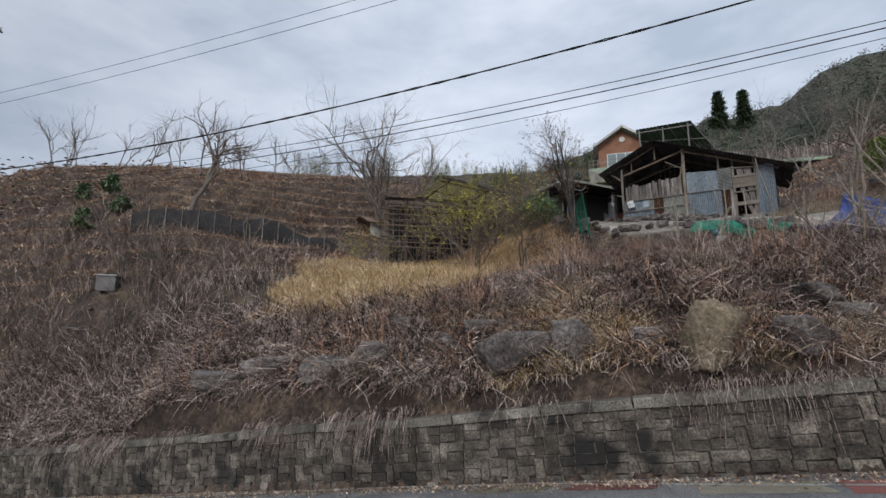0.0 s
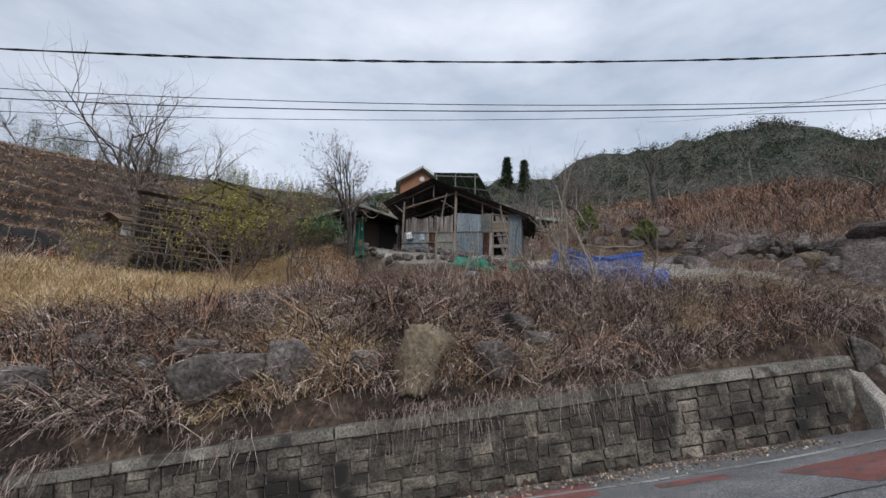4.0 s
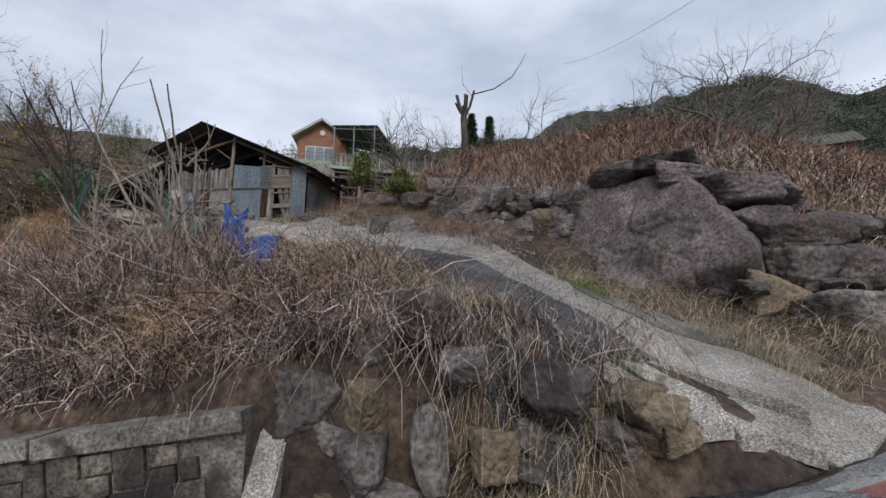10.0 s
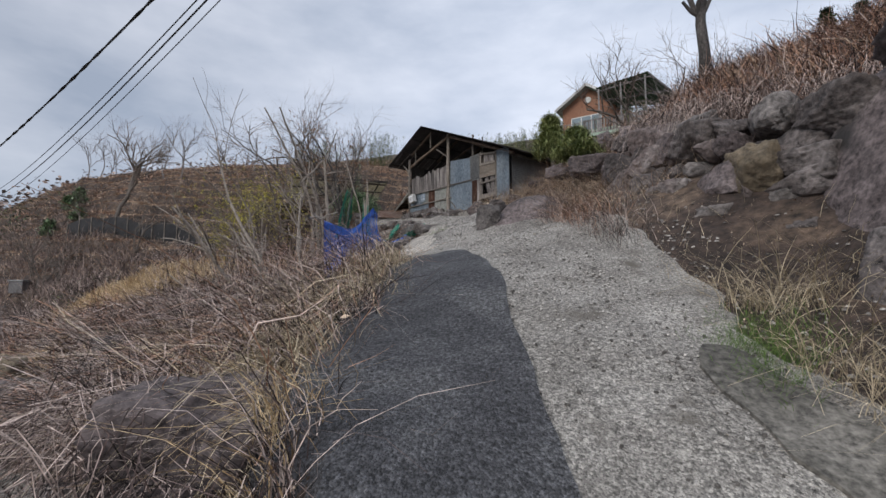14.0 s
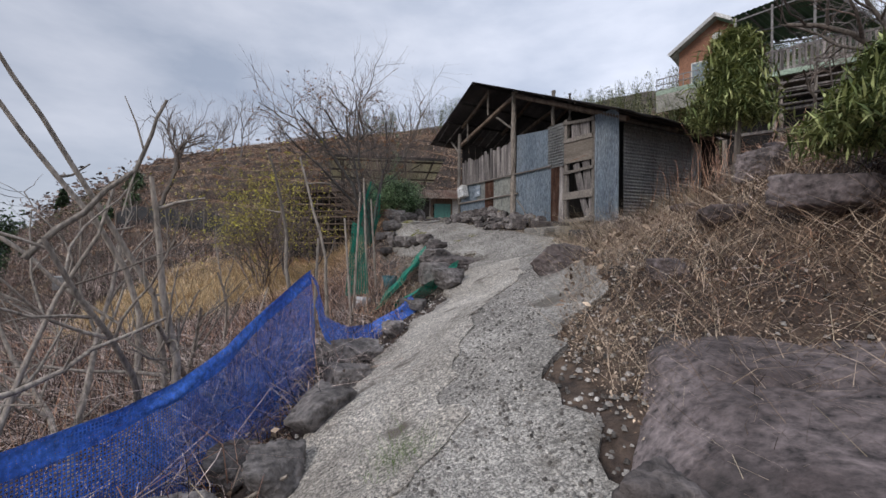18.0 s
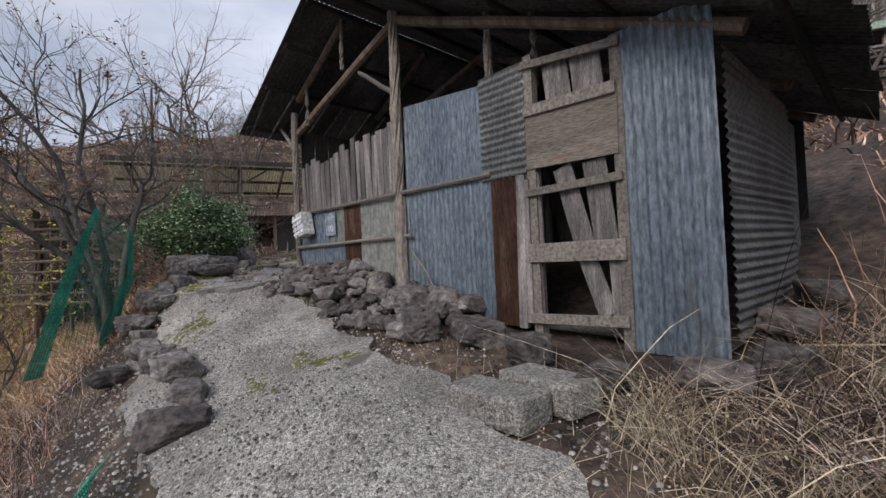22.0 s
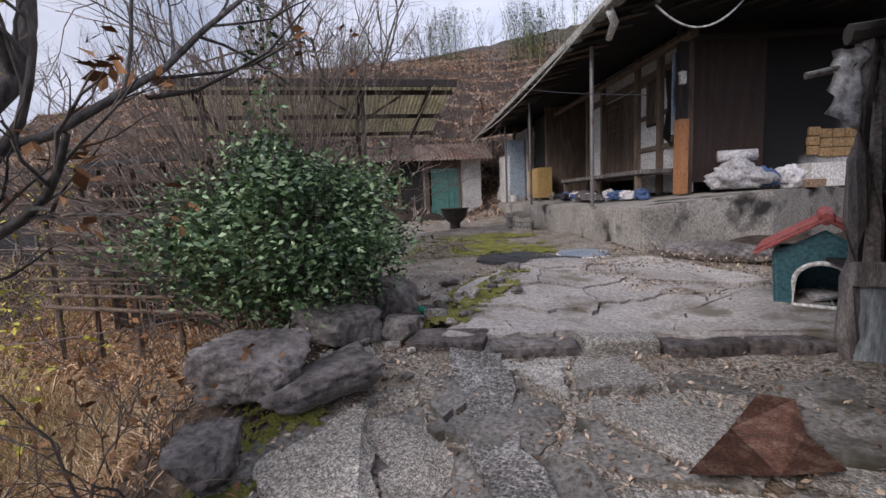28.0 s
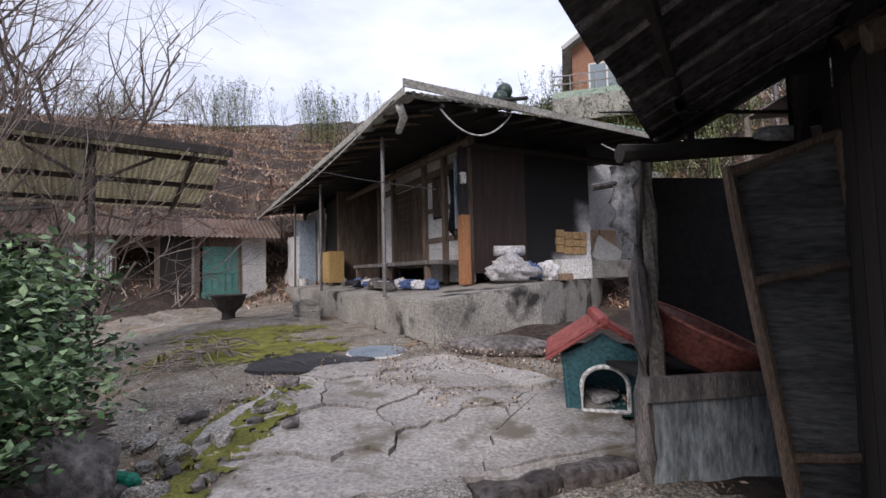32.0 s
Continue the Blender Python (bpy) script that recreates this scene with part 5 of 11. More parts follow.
    while b < 9.4:
        b2 = min(b + strip, 9.5)
        r0, r1 = (min(1.0, (bb - e0[1]) / (rb - e0[1])) if bb < rb else max(0.0, (9.5 - bb) / (9.5 - rb)) for bb in (b, b2))
        bm = bmesh.new()
        lift = lambda bb: zf + 0.05 * max(0, bb)
        at0, at1 = e0[0] + 3.5 * r0, e0[0] + 3.5 * r1
        if r0 < 0.02:
            at0 = e0[0] + 0.05
        if r1 < 0.02:
            at1 = e0[0] + 0.05
        sheet(bm, hs(e0[0], b, lift(b)), hs(e0[0], b2, lift(b2)), hs(at1, b2, lift(b2) + (ridge_z - lift(b2)) * r1), hs(at0, b, lift(b) + (ridge_z - lift(b)) * r0), 0.18, 0.022, 0.012)
        part("roof_sheet", bm, "house_green" if b > 2 else "slate_roof", h, "" if b > 3 else "faded green roof sheet")
        b = b2
    part("eave_board", boxed((0.03, 18.4, 0.14), hs(9.05, -0.57, zf + 0.02), H_ROT, 0.006), "slate_roof", h, "pale eave board")
    part("eave_board", boxed((10.0, 0.03, 0.14), hs(-0.17, 4.4, zf + 0.15), H_ROT, 0.006), "slate_roof", h)
    for k in range(30):
        aa = 0.3 + k * 0.6
        bm = bmesh.new()
        log(bm, hs(aa, -0.5, zf - 0.09 + 0.012 * aa), hs(aa, 2.5, zf + 0.62), 0.04, 0.04, rng, 6)
        part("rafter", bm, "brown_wood" if k % 3 else "dark_wood", h)
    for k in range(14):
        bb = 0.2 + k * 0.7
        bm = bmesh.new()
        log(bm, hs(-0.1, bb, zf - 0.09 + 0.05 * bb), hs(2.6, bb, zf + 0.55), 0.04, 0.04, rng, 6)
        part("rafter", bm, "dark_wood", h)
    # added near-black lining that paints the shade under the roof
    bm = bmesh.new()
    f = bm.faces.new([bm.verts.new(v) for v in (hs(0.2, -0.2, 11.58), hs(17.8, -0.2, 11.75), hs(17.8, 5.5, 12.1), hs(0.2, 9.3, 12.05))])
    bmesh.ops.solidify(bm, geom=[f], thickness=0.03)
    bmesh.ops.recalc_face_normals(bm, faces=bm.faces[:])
    part("ceiling_lining", bm, "soot", h, "near-black lining, shade under the roof in its colour")
    bm = bmesh.new()
    log(bm, hs(1.4, 1.8, 11.45), hs(16.5, 1.8, 11.55), 0.1, 0.09, rng)
    part("plate_beam", bm, "brown_wood", h)
    bm = bmesh.new()
    log(bm, hs(1.8, 1.8, 11.5), hs(2.2, 9.2, 11.75), 0.1, 0.09, rng)
    part("plate_beam", bm, "dark_wood", h)
    # gutter pipe at the corner, ridge end ornament
    bm = tube(bmesh.new(), [hs(0.2, -0.5, zf - 0.1), hs(0.45, -0.3, zf - 0.2), hs(0.8, -0.25, zf - 0.35)], [0.07, 0.075, 0.06], 10)
    part("gutter_elbow", bm, "white_plastic", h, "grey plastic gutter elbow", True)
    bm = bmesh.new()
    for da, dz in ((-0.25, 0.2), (0.25, 0.2), (0, 0.5)):
        bmesh.ops.create_uvsphere(bm, u_segments=12, v_segments=8, radius=0.24, matrix=Matrix.Translation(hs(3.4 + da * 0.4, 4.4 + da, ridge_z + dz)))
    part("ridge_ornament", bm, "finial", h, "dark green trefoil ridge end", True)
    # loose wall brick patch and clothes
    bm = bmesh.new()
    for i in range(4):
        for j in range(3):
            box(bm, (0.28 + rng.uniform(-0.03, 0.03), 0.1, 0.2), hs(2.0, 5.0 + 0.29 * i + rng.uniform(-0.03, 0.03), 9.0 + 0.21 * j + (0.05 if i == 0 else 0)), H_ROT, 0.03)
    part("exposed_bricks", bm, "ochre_clay", h, "patch of exposed ochre mud bricks")


def build_yard_things():
    rng = random.Random(43)

    def lump(name, at, size, m, label, cat, seed, rough=0.3):
        bm = bmesh.new()
        bmesh.ops.create_icosphere(bm, subdivisions=4, radius=0.5)
        off = Vector((seed * 3.7, seed * 1.3, 0))
        for v in bm.verts:
            q = v.co * 2.2 + off
            fold = abs(noise.noise(q)) * 1.1 + abs(noise.noise(q * 2.3)) * 0.6 - 0.3
            c = v.co * (1 + rough * fold * 1.6)
            c += Vector((noise.noise(q * 0.8 + off), noise.noise(q * 0.8 - off), 0)) * rough * 0.35
            v.co = Vector((c.x * size[0], c.y * size[1], max(c.z, -0.42) * size[2]))
        bmesh.ops.transform(bm, matrix=Matrix.Translation(at), verts=bm.verts[:])
        return single(name, bm, m, label, cat, smooth=True)

    # plywood cabinet
    cab = thing("plywood_cabinet", "low yellow plywood cabinet on the house platform", "cabinet")
    part("body", hbox(9.2, 10.6, 0.75, 1.3, 8.2, 9.35, 0.01), "ply_yellow", cab)
    for a in (9.25, 9.93):
        part("door", hbox(a, a + 0.62, 0.72, 0.75, 8.35, 9.3, 0.006), "ply_yellow", cab)
    for a in (9.25, 10.5):
        part("foot", hbox(a, a + 0.08, 0.78, 0.86, 8.08, 8.2), "brown_wood", cab)
    # heap of cloth and boxes in front of the kitchen
    lump("cloth_sack", hs(1.1, 2.6, 8.5), (0.9, 0.7, 0.55), "cloth", "crumpled pale sacks and cloth heaped on the platform", "bundle", 5, 0.5)
    bm = tube(bmesh.new(), [hs(1.4, 2.35, 8.95), hs(1.15, 3.0, 8.95)], 0.12, 14)
    single("rolled_mat", bm, "cloth", "rolled grey mat lying on the bundle", "mat", smooth=True)
    lump("blue_cloth", hs(0.95, 3.05, 8.45), (0.35, 0.4, 0.35), "blue_cloth", "dark blue cloth beside the sacks", "cloth", 6, 0.5)
    lump("plastic_bag", hs(1.0, 3.6, 8.45), (0.45, 0.6, 0.5), "cloth", "pale translucent plastic bag", "bag", 7, 0.4)
    single("cardboard_tray", hbox(0.8, 1.3, 3.5, 4.2, 8.24, 8.4, 0.01), "cardboard", "shallow brown cardboard tray", "tray")
    fr = thing("polystyrene_box", "white box lying on the platform", "box")
    part("body", hbox(1.45, 1.95, 4.5, 5.6, 8.24, 8.75, 0.02), "white_plastic", fr)
    ct = thing("carton_stack", "brown cartons stacked on the hearth", "carton")
    part("carton", hbox(2.7, 3.3, 6.6, 7.4, 8.98, 9.7, 0.01), "cardboard", ct)
    part("carton", hbox(2.7, 3.3, 7.45, 8.2, 9.2, 9.7, 0.01), "cardboard", ct)
    bm = boxed((1.2, 0.04, 0.75), hs(2.6, 7.6, 8.95), H_ROT @ Matrix.Rotation(radians(25), 3, "Y"), 0.005)
    single("foam_board", bm, "white_plastic", "white panel leaning on the hearth", "panel")
    lump("iron_lid", hs(3.0, 6.0, 8.8), (1.5, 0.9, 0.2), "iron", "dark iron cauldron lid on the hearth", "lid", 8, 0.05)
    for k in range(24):
        a = 2.2 + k * 0.21 + rng.uniform(-0.1, 0.1)
        lump("shoe_clutter" if k % 2 else "cloth_scrap", hs(a, 0.95 + rng.uniform(-0.35, 0.4), 8.22), (rng.uniform(0.25, 0.5), rng.uniform(0.2, 0.35), rng.uniform(0.14, 0.32)), ("blue_cloth", "cloth", "black_plastic", "wood")[k % 4], "discarded dusty oddments under the porch bench", "clutter", 60 + k, 0.4)
    for k in range(4):
        bm = hbox(3.0 + 0.05 * k, 4.0 + 0.05 * k, 0.45, 0.6, 8.13 + 0.04 * k, 8.17 + 0.04 * k, 0.004)
        single("plank_offcut", bm, "wood", "short grey plank on the platform", "plank")
    # hanging clothes and cable on the post
    bm = bmesh.new()
    g = []
    for i in range(6):
        g.append([bm.verts.new(hs(2.05 + 0.11 * i, 1.9 - 0.06 * math.sin(i * 1.9 + j * 0.5), 11.0 - 0.22 * j * (1 - 0.08 * (i % 3)))) for j in range(9)])
    for i in range(5):
        for j in range(8):
            bm.faces.new((g[i][j], g[i + 1][j], g[i + 1][j + 1], g[i][j + 1]))
    bmesh.ops.solidify(bm, geom=bm.faces[:], thickness=0.02)
    single("hung_clothes", bm, "black_plastic", "black clothes hung on the wall", "clothes", smooth=True)
    bm = bmesh.new()
    for r in (0.16, 0.19, 0.22):
        tube(bm, [hs(1.68, 1.72 + r * 0.7 * math.cos(t * 0.5236), 10.3 + r * 2 * math.sin(t * 0.5236)) for t in range(13)], 0.012, 5)
    single("cable_coil", bm, "cable", "coil of black cable hung on the post", "cable")
    # tall fridge panel, bin and bowls at the far end
    single("white_locker", hbox(13.0, 14.0, 0.5, 1.2, 8.06, 10.9, 0.02), "tin_blue", "pale blue-grey locker against the end room", "locker")
    single("leaning_board", boxed((0.05, 0.6, 1.3), hs(14.6, 0.3, 8.65), H_ROT @ Matrix.Rotation(radians(12), 3, "Y"), 0.005), "white_plastic", "pale board leaning at the platform end", "board")
    bm = tube(bmesh.new(), [hs(12.4, 0.5, 8.06), hs(12.4, 0.5, 8.35)], [0.2, 0.24], 14)
    single("basin", bm, "white_plastic", "pale basin on the platform", "basin")
    bm = tube(bmesh.new(), [hs(14.9, 0.6, 8.06), hs(14.9, 0.6, 9.0)], [0.28, 0.33], 14)
    single("bin", bm, "black_plastic", "dark bin at the end of the platform", "bin")
    # steps of stacked blocks below the platform
    st = 0
    for a, b, z, n in ((7.2, -0.7, 7.3, 3), (6.2, -0.55, 7.3, 2), (5.4, -0.85, 7.25, 4)):
        for k in range(n):
            bm = hbox(a - 0.35, a + 0.35, b - 0.2 + 0.03 * (k % 2), b + 0.2, z + 0.15 * k, z + 0.15 * k + 0.14, 0.015)
            single("step_block", bm, "concrete", "grey concrete block stacked as a step", "block", group="stacked step blocks")
    # lid on the ground
    lid = thing("cistern_lid", "round pale blue lid lying on the yard", "lid")
    c = Vector((5.53, 34.1, ground(5.53, 34.1) + 0.02))
    part("disc", tube(bmesh.new(), [c, c + Vector((0, 0, 0.07))], [0.46, 0.46], 28), "tin_blue", lid)
    part("rim", tube(bmesh.new(), [c, c + Vector((0, 0, 0.04))], [0.5, 0.5], 28), "white_plastic", lid)
    lump("flat_boulder", (7.5, 33.9, 7.3), (1.7, 0.8, 0.36), "rock", "flat grey boulder below the platform", "boulder", 12, 0.1)
    # iron brazier bowl on a foot
    br = thing("brazier", "rusty iron bowl on a narrow foot", "brazier")
    zg = ground(0.1, 39.7)
    bm = bmesh.new()
    prof = [(0.22, 0.0), (0.18, 0.06), (0.19, 0.2), (0.36, 0.36), (0.45, 0.58), (0.47, 0.66), (0.51, 0.68), (0.51, 0.72), (0.45, 0.71), (0.34, 0.45), (0.0, 0.36)]
    rings = [[bm.verts.new((0.1 + max(r, 0.01) * math.cos(6.2832 * k / 24), 39.7 + max(r, 0.01) * math.sin(6.2832 * k / 24), zg + z)) for k in range(24)] for r, z in prof]
    for p, q in zip(rings, rings[1:]):
        for k in range(24):
            bm.faces.new((p[k], p[(k + 1) % 24], q[(k + 1) % 24], q[k]))
    part("bowl", bm, "iron", br, "", True)
    # white cables slung under the eave
    for a0, b0, z0, a1, b1, z1, sag, m in ((0.0, 0.2, 11.4, 0.1, 1.9, 11.6, 0.45, "white_cable"), (0.0, 4.4, 11.3, 0.0, 7.2, 11.9, 0.35, "white_cable"), (16, -0.6, 11.55, 0.2, -0.6, 11.5, 0.3, "white_cable")):
        bm = tube(bmesh.new(), [hs(a0, b0, z0).lerp(hs(a1, b1, z1), k / 14) - Vector((0, 0, sag * 4 * (k / 14) * (1 - k / 14))) for k in range(15)], 0.018, 5)
        single("slack_cable", bm, m, "slack pale cable slung under the eave", "cable")


def build_canopy():
    rng = random.Random(47)
    c = thing("tin_canopy", "yard canopy of corrugated sheet on dark steel posts", "canopy")
    e1, e2, back = Vector((-2.3, 31.2, 10.95)), Vector((2.5, 35.3, 11.0)), Vector((-2.3, 2.65, -0.75))
    n = 6
    for k in range(n):
        a, b = e1.lerp(e2, k / n), e1.lerp(e2, (k + 1) / n)
        bm = bmesh.new()
        sheet(bm, a + back, b + back, b, a, 0.1, 0.018, 0.01, rows=5)
        part("roof_sheet", bm, "tin_cream_roof", c, "yellowed corrugated canopy sheet" if k == 0 else "")
    part("gutter", beam(bmesh.new(), e1 - Vector((0, 0, 0.06)), e2 - Vector((0, 0, 0.06)), 0.05, 0.16), "dark_wood", c, "dark gutter board")
    for f in (0.12, 0.5, 0.85):
        bm = bmesh.new()
        beam(bm, e1 + back * f - Vector((0, 0, 0.08)), e2 + back * f - Vector((0, 0, 0.08)), 0.07, 0.1)
        part("purlin", bm, "iron", c)
    for u in (0.1, 0.65, 0.9):
        p = e1.lerp(e2, u) - Vector((0, 0, 0.17))
        bm = bmesh.new()
        beam(bm, p, p + back * 0.95, 0.07, 0.1)
        part("crossbar", bm, "iron", c)
    for u, v in ((0.66, 0.12), (0.12, 0.15), (0.66, 0.9), (0.12, 0.9)):
        p = e1.lerp(e2, u) + back * v
        bm = tube(bmesh.new(), [Vector((p.x, p.y, ground(p.x, p.y) - 0.1)), p - Vector((0, 0, 0.1))], 0.05, 10)
        part("post", bm, "iron", c, "dark painted steel post")
    p = e1.lerp(e2, 0.66) + back * 0.12
    for sgn in (1, -1):
        bm = bmesh.new()
        beam(bm, p - Vector((0, 0, 0.7)), p + (e2 - e1).normalized() * 0.9 * sgn - Vector((0, 0, 0.15)), 0.05)
        part("brace", bm, "iron", c)


def build_timber_rack():
    rng = random.Random(59)
    rack = thing("timber_rack", "dark rack of stacked poles and boards below the yard", "timber rack")
    a, b = Vector((-5.6, 30.4, 0)), Vector((1.2, 32.0, 0))
    d = (b - a).normalized()
    back = Vector((-d.y, d.x, 0))
    for k in range(7):
        p = a.lerp(b, k / 6)
        for off in (0.0, 1.3):
            q = p + back * off
            z = ground(q.x, q.y)
            part("post", log(bmesh.new(), (q.x, q.y, z - 0.2), (q.x + rng.uniform(-0.05, 0.05), q.y, 9.3 + rng.uniform(-0.1, 0.2)), 0.07, 0.06, rng, 6), "brown_wood", rack)
    for k in range(9):
        z = 6.2 + 0.34 * k
        part("pole", log(bmesh.new(), a - d * rng.uniform(0.1, 0.7) + Vector((0, -0.08, z + rng.uniform(-0.06, 0.06))), b + d * rng.uniform(-0.6, 0.5) + Vector((0, -0.08, z + rng.uniform(-0.06, 0.06))), 0.05, 0.04, rng, 6), rng.choice(("brown_wood", "brown_wood", "brown_wood")), rack)
    for k in range(22):
        z = rng.uniform(7.0, 9.0)
        s = rng.uniform(0, 4.2)
        p = a + d * s + back * rng.uniform(0.2, 1.0) + Vector((0, 0, z))
        part("board", beam(bmesh.new(), p, p + d * rng.uniform(1.6, 2.8), 0.18, 0.05, 0), rng.choice(("brown_wood", "brown_wood", "plywood", "dark_wood")), rack)
    # near-black backing, the shade under the rack's roof put into its colour
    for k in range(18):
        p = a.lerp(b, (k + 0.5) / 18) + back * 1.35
        part("back_board", beam(bmesh.new(), (p.x, p.y, ground(p.x, p.y) - 0.1), (p.x, p.y, 9.1), 0.36, 0.03, 0), "dark", rack, "" if k else "near-black back boards, inside shade in their colour")
    for k in range(7):
        p0, p1 = a.lerp(b, k / 7) - d * 0.2, a.lerp(b, (k + 1) / 7)
        bm = sheet(bmesh.new(), p0 - back * 0.5 + Vector((0, 0, 9.25)), p1 - back * 0.5 + Vector((0, 0, 9.25)), p1 + back * 1.8 + Vector((0, 0, 9.7)), p0 + back * 1.8 + Vector((0, 0, 9.7)), 0.09, 0.012, 0.006)
        part("roof_sheet", bm, "roof_tin", rack)


def build_outhouse():
    rng = random.Random(53)
    o = thing("outhouse", "low plastered outhouse with a faded red roof and a gateway", "outhouse")
    w0, w1 = Vector((-9.3, 41.3, 0)), Vector((-1.7, 46.3, 0))
    d = (w1 - w0).normalized()
    nb = Vector((-d.y, d.x, 0))
    L = (w1 - w0).length
    rot = rz_(math.degrees(math.atan2(d.y, d.x)))

    def ob(s0, s1, t0, t1, z0, z1, bevel=0.0):
        p = w0 + d * (s0 + s1) / 2 + nb * (t0 + t1) / 2
        return boxed((s1 - s0, t1 - t0, z1 - z0), (p.x, p.y, (z0 + z1) / 2), rot, bevel)

    zb = 7.3
    for s0, s1, m in ((0, 3.6, "plaster"), (5.0, 6.2, "dark_wood"), (6.2, 6.5, "concrete"), (8.0, 9.1, "plaster")):
        part("front_wall", ob(s0, s1, 0, 0.2, zb, 10.25), m, o)
    part("over_gate", ob(3.6, 8.0, 0.02, 0.18, 9.75, 10.25), "brown_wood", o)
    part("back_wall", ob(5.0, 9.1, 3.0, 3.2, zb, 10.3), "dark", o)
    part("side_wall", ob(8.9, 9.1, 0.2, 3.0, zb, 10.3), "plaster", o)
    part("side_wall", ob(4.9, 5.1, 0.2, 3.0, zb, 10.3), "dark", o)
    gd = part("green_door", ob(6.6, 7.95, -0.06, 0.0, zb + 0.6, 9.8, 0.01), "green_paint", o, "faded green metal door")
    for k in range(5):
        part("door_rib", ob(6.65 + 0.26 * k, 6.68 + 0.26 * k, -0.09, -0.06, zb + 0.65, 9.75), "green_paint", gd)
    part("door_rail", ob(6.6, 7.95, -0.1, -0.06, 8.65, 8.75), "green_paint", gd)
    part("door_sill_board", ob(6.55, 8.0, -0.1, 0.02, zb, zb + 0.6), "green_paint", o)
    wd = part("window_frame", ob(0.9, 2.6, -0.04, 0.0, 8.7, 9.4), "orange_wood", o, "small wooden window")
    for k in range(2):
        part("pane", ob(1.0 + 0.8 * k, 1.7 + 0.8 * k, -0.055, -0.04, 8.78, 9.32), "glass", wd)
    grd = part("barred_gate", ob(2.7, 3.55, -0.06, -0.02, zb + 0.1, 9.5), "white_plastic", o, "grey barred gate leaf")
    for k in range(7):
        part("gate_bar", ob(2.75 + 0.12 * k, 2.78 + 0.12 * k, -0.09, -0.06, zb + 0.1, 9.5), "steel", grd)
    for s in (3.6, 5.0, 6.4, 8.0):
        part("post", ob(s - 0.1, s + 0.1, -0.05, 0.15, zb, 10.2, 0.01), "brown_wood", o)
    dl = part("plank_gate", ob(5.05, 6.3, 0.4, 0.45, zb + 0.1, 9.7), "dark_wood", o, "dark plank gate leaf")
    for k in range(6):
        part("plank", ob(5.07 + 0.2 * k, 5.25 + 0.2 * k, 0.36, 0.4, zb + 0.1, 9.7), "brown_wood", dl)
    s = -0.6
    while s < 9.6:
        p0, p1 = w0 + d * s - nb * 0.9, w0 + d * min(s + 0.95, 9.6) - nb * 0.9
        q0, q1 = w0 + d * s + nb * 1.7, w0 + d * min(s + 0.95, 9.6) + nb * 1.7
        r0, r1 = w0 + d * s + nb * 4.0, w0 + d * min(s + 0.95, 9.6) + nb * 4.0
        bm = bmesh.new()
        sheet(bm, (p0.x, p0.y, 10.15), (p1.x, p1.y, 10.15), (q1.x, q1.y, 11.2), (q0.x, q0.y, 11.2), 0.18, 0.03, 0.012)
        part("roof_sheet", bm, "red_roof", o, "faded red and grey roof sheet" if s < 0 else "")
        bm = bmesh.new()
        sheet(bm, (q0.x, q0.y, 11.2), (q1.x, q1.y, 11.2), (r1.x, r1.y, 10.2), (r0.x, r0.y, 10.2), 0.18, 0.03, 0.012)
        part("roof_sheet", bm, "red_roof", o)
        s += 0.92
    # narrow white lean-to beside it
    single("white_leanto", boxed((1.3, 1.2, 2.6), (0.0, 46.6, 8.9), rot, 0.01), "plaster", "small white corrugated lean-to by the house end", "lean-to")
    for k in range(10):
        x0 = Vector((-4.4, 43.2, 7.4)) + Vector((rng.uniform(-1.6, 1.6), rng.uniform(-0.6, 0.6), 0))
        bm = bmesh.new()
        log(bm, x0, x0 + Vector((rng.uniform(-1, 1), rng.uniform(-0.4, 0.4), rng.uniform(0.2, 1.2))), 0.03, 0.02, rng, 5)
        single("loose_branch", bm, "dead_wood", "loose dry branch by the gateway", "branch", group="loose branches")


M["platform"] = mat("stained_platform_concrete", [(0.2, 0.185, 0.16), (0.31, 0.29, 0.255), (0.4, 0.38, 0.335)], 1.0, fine=25, bump=0.3, stain=((0.035, 0.033, 0.03), 1.3, 0.56))
M["brown_dark"] = mat("dark_brown_board", [(0.028, 0.018, 0.015), (0.055, 0.033, 0.026)], 2, fine=30, bump=0.1, stretch=(5, 5, 0.4))
M["kitchen"] = mat("smoke_stained_plaster", [(0.34, 0.33, 0.325), (0.5, 0.49, 0.48), (0.6, 0.59, 0.58)], 1.2, fine=25, bump=0.2)


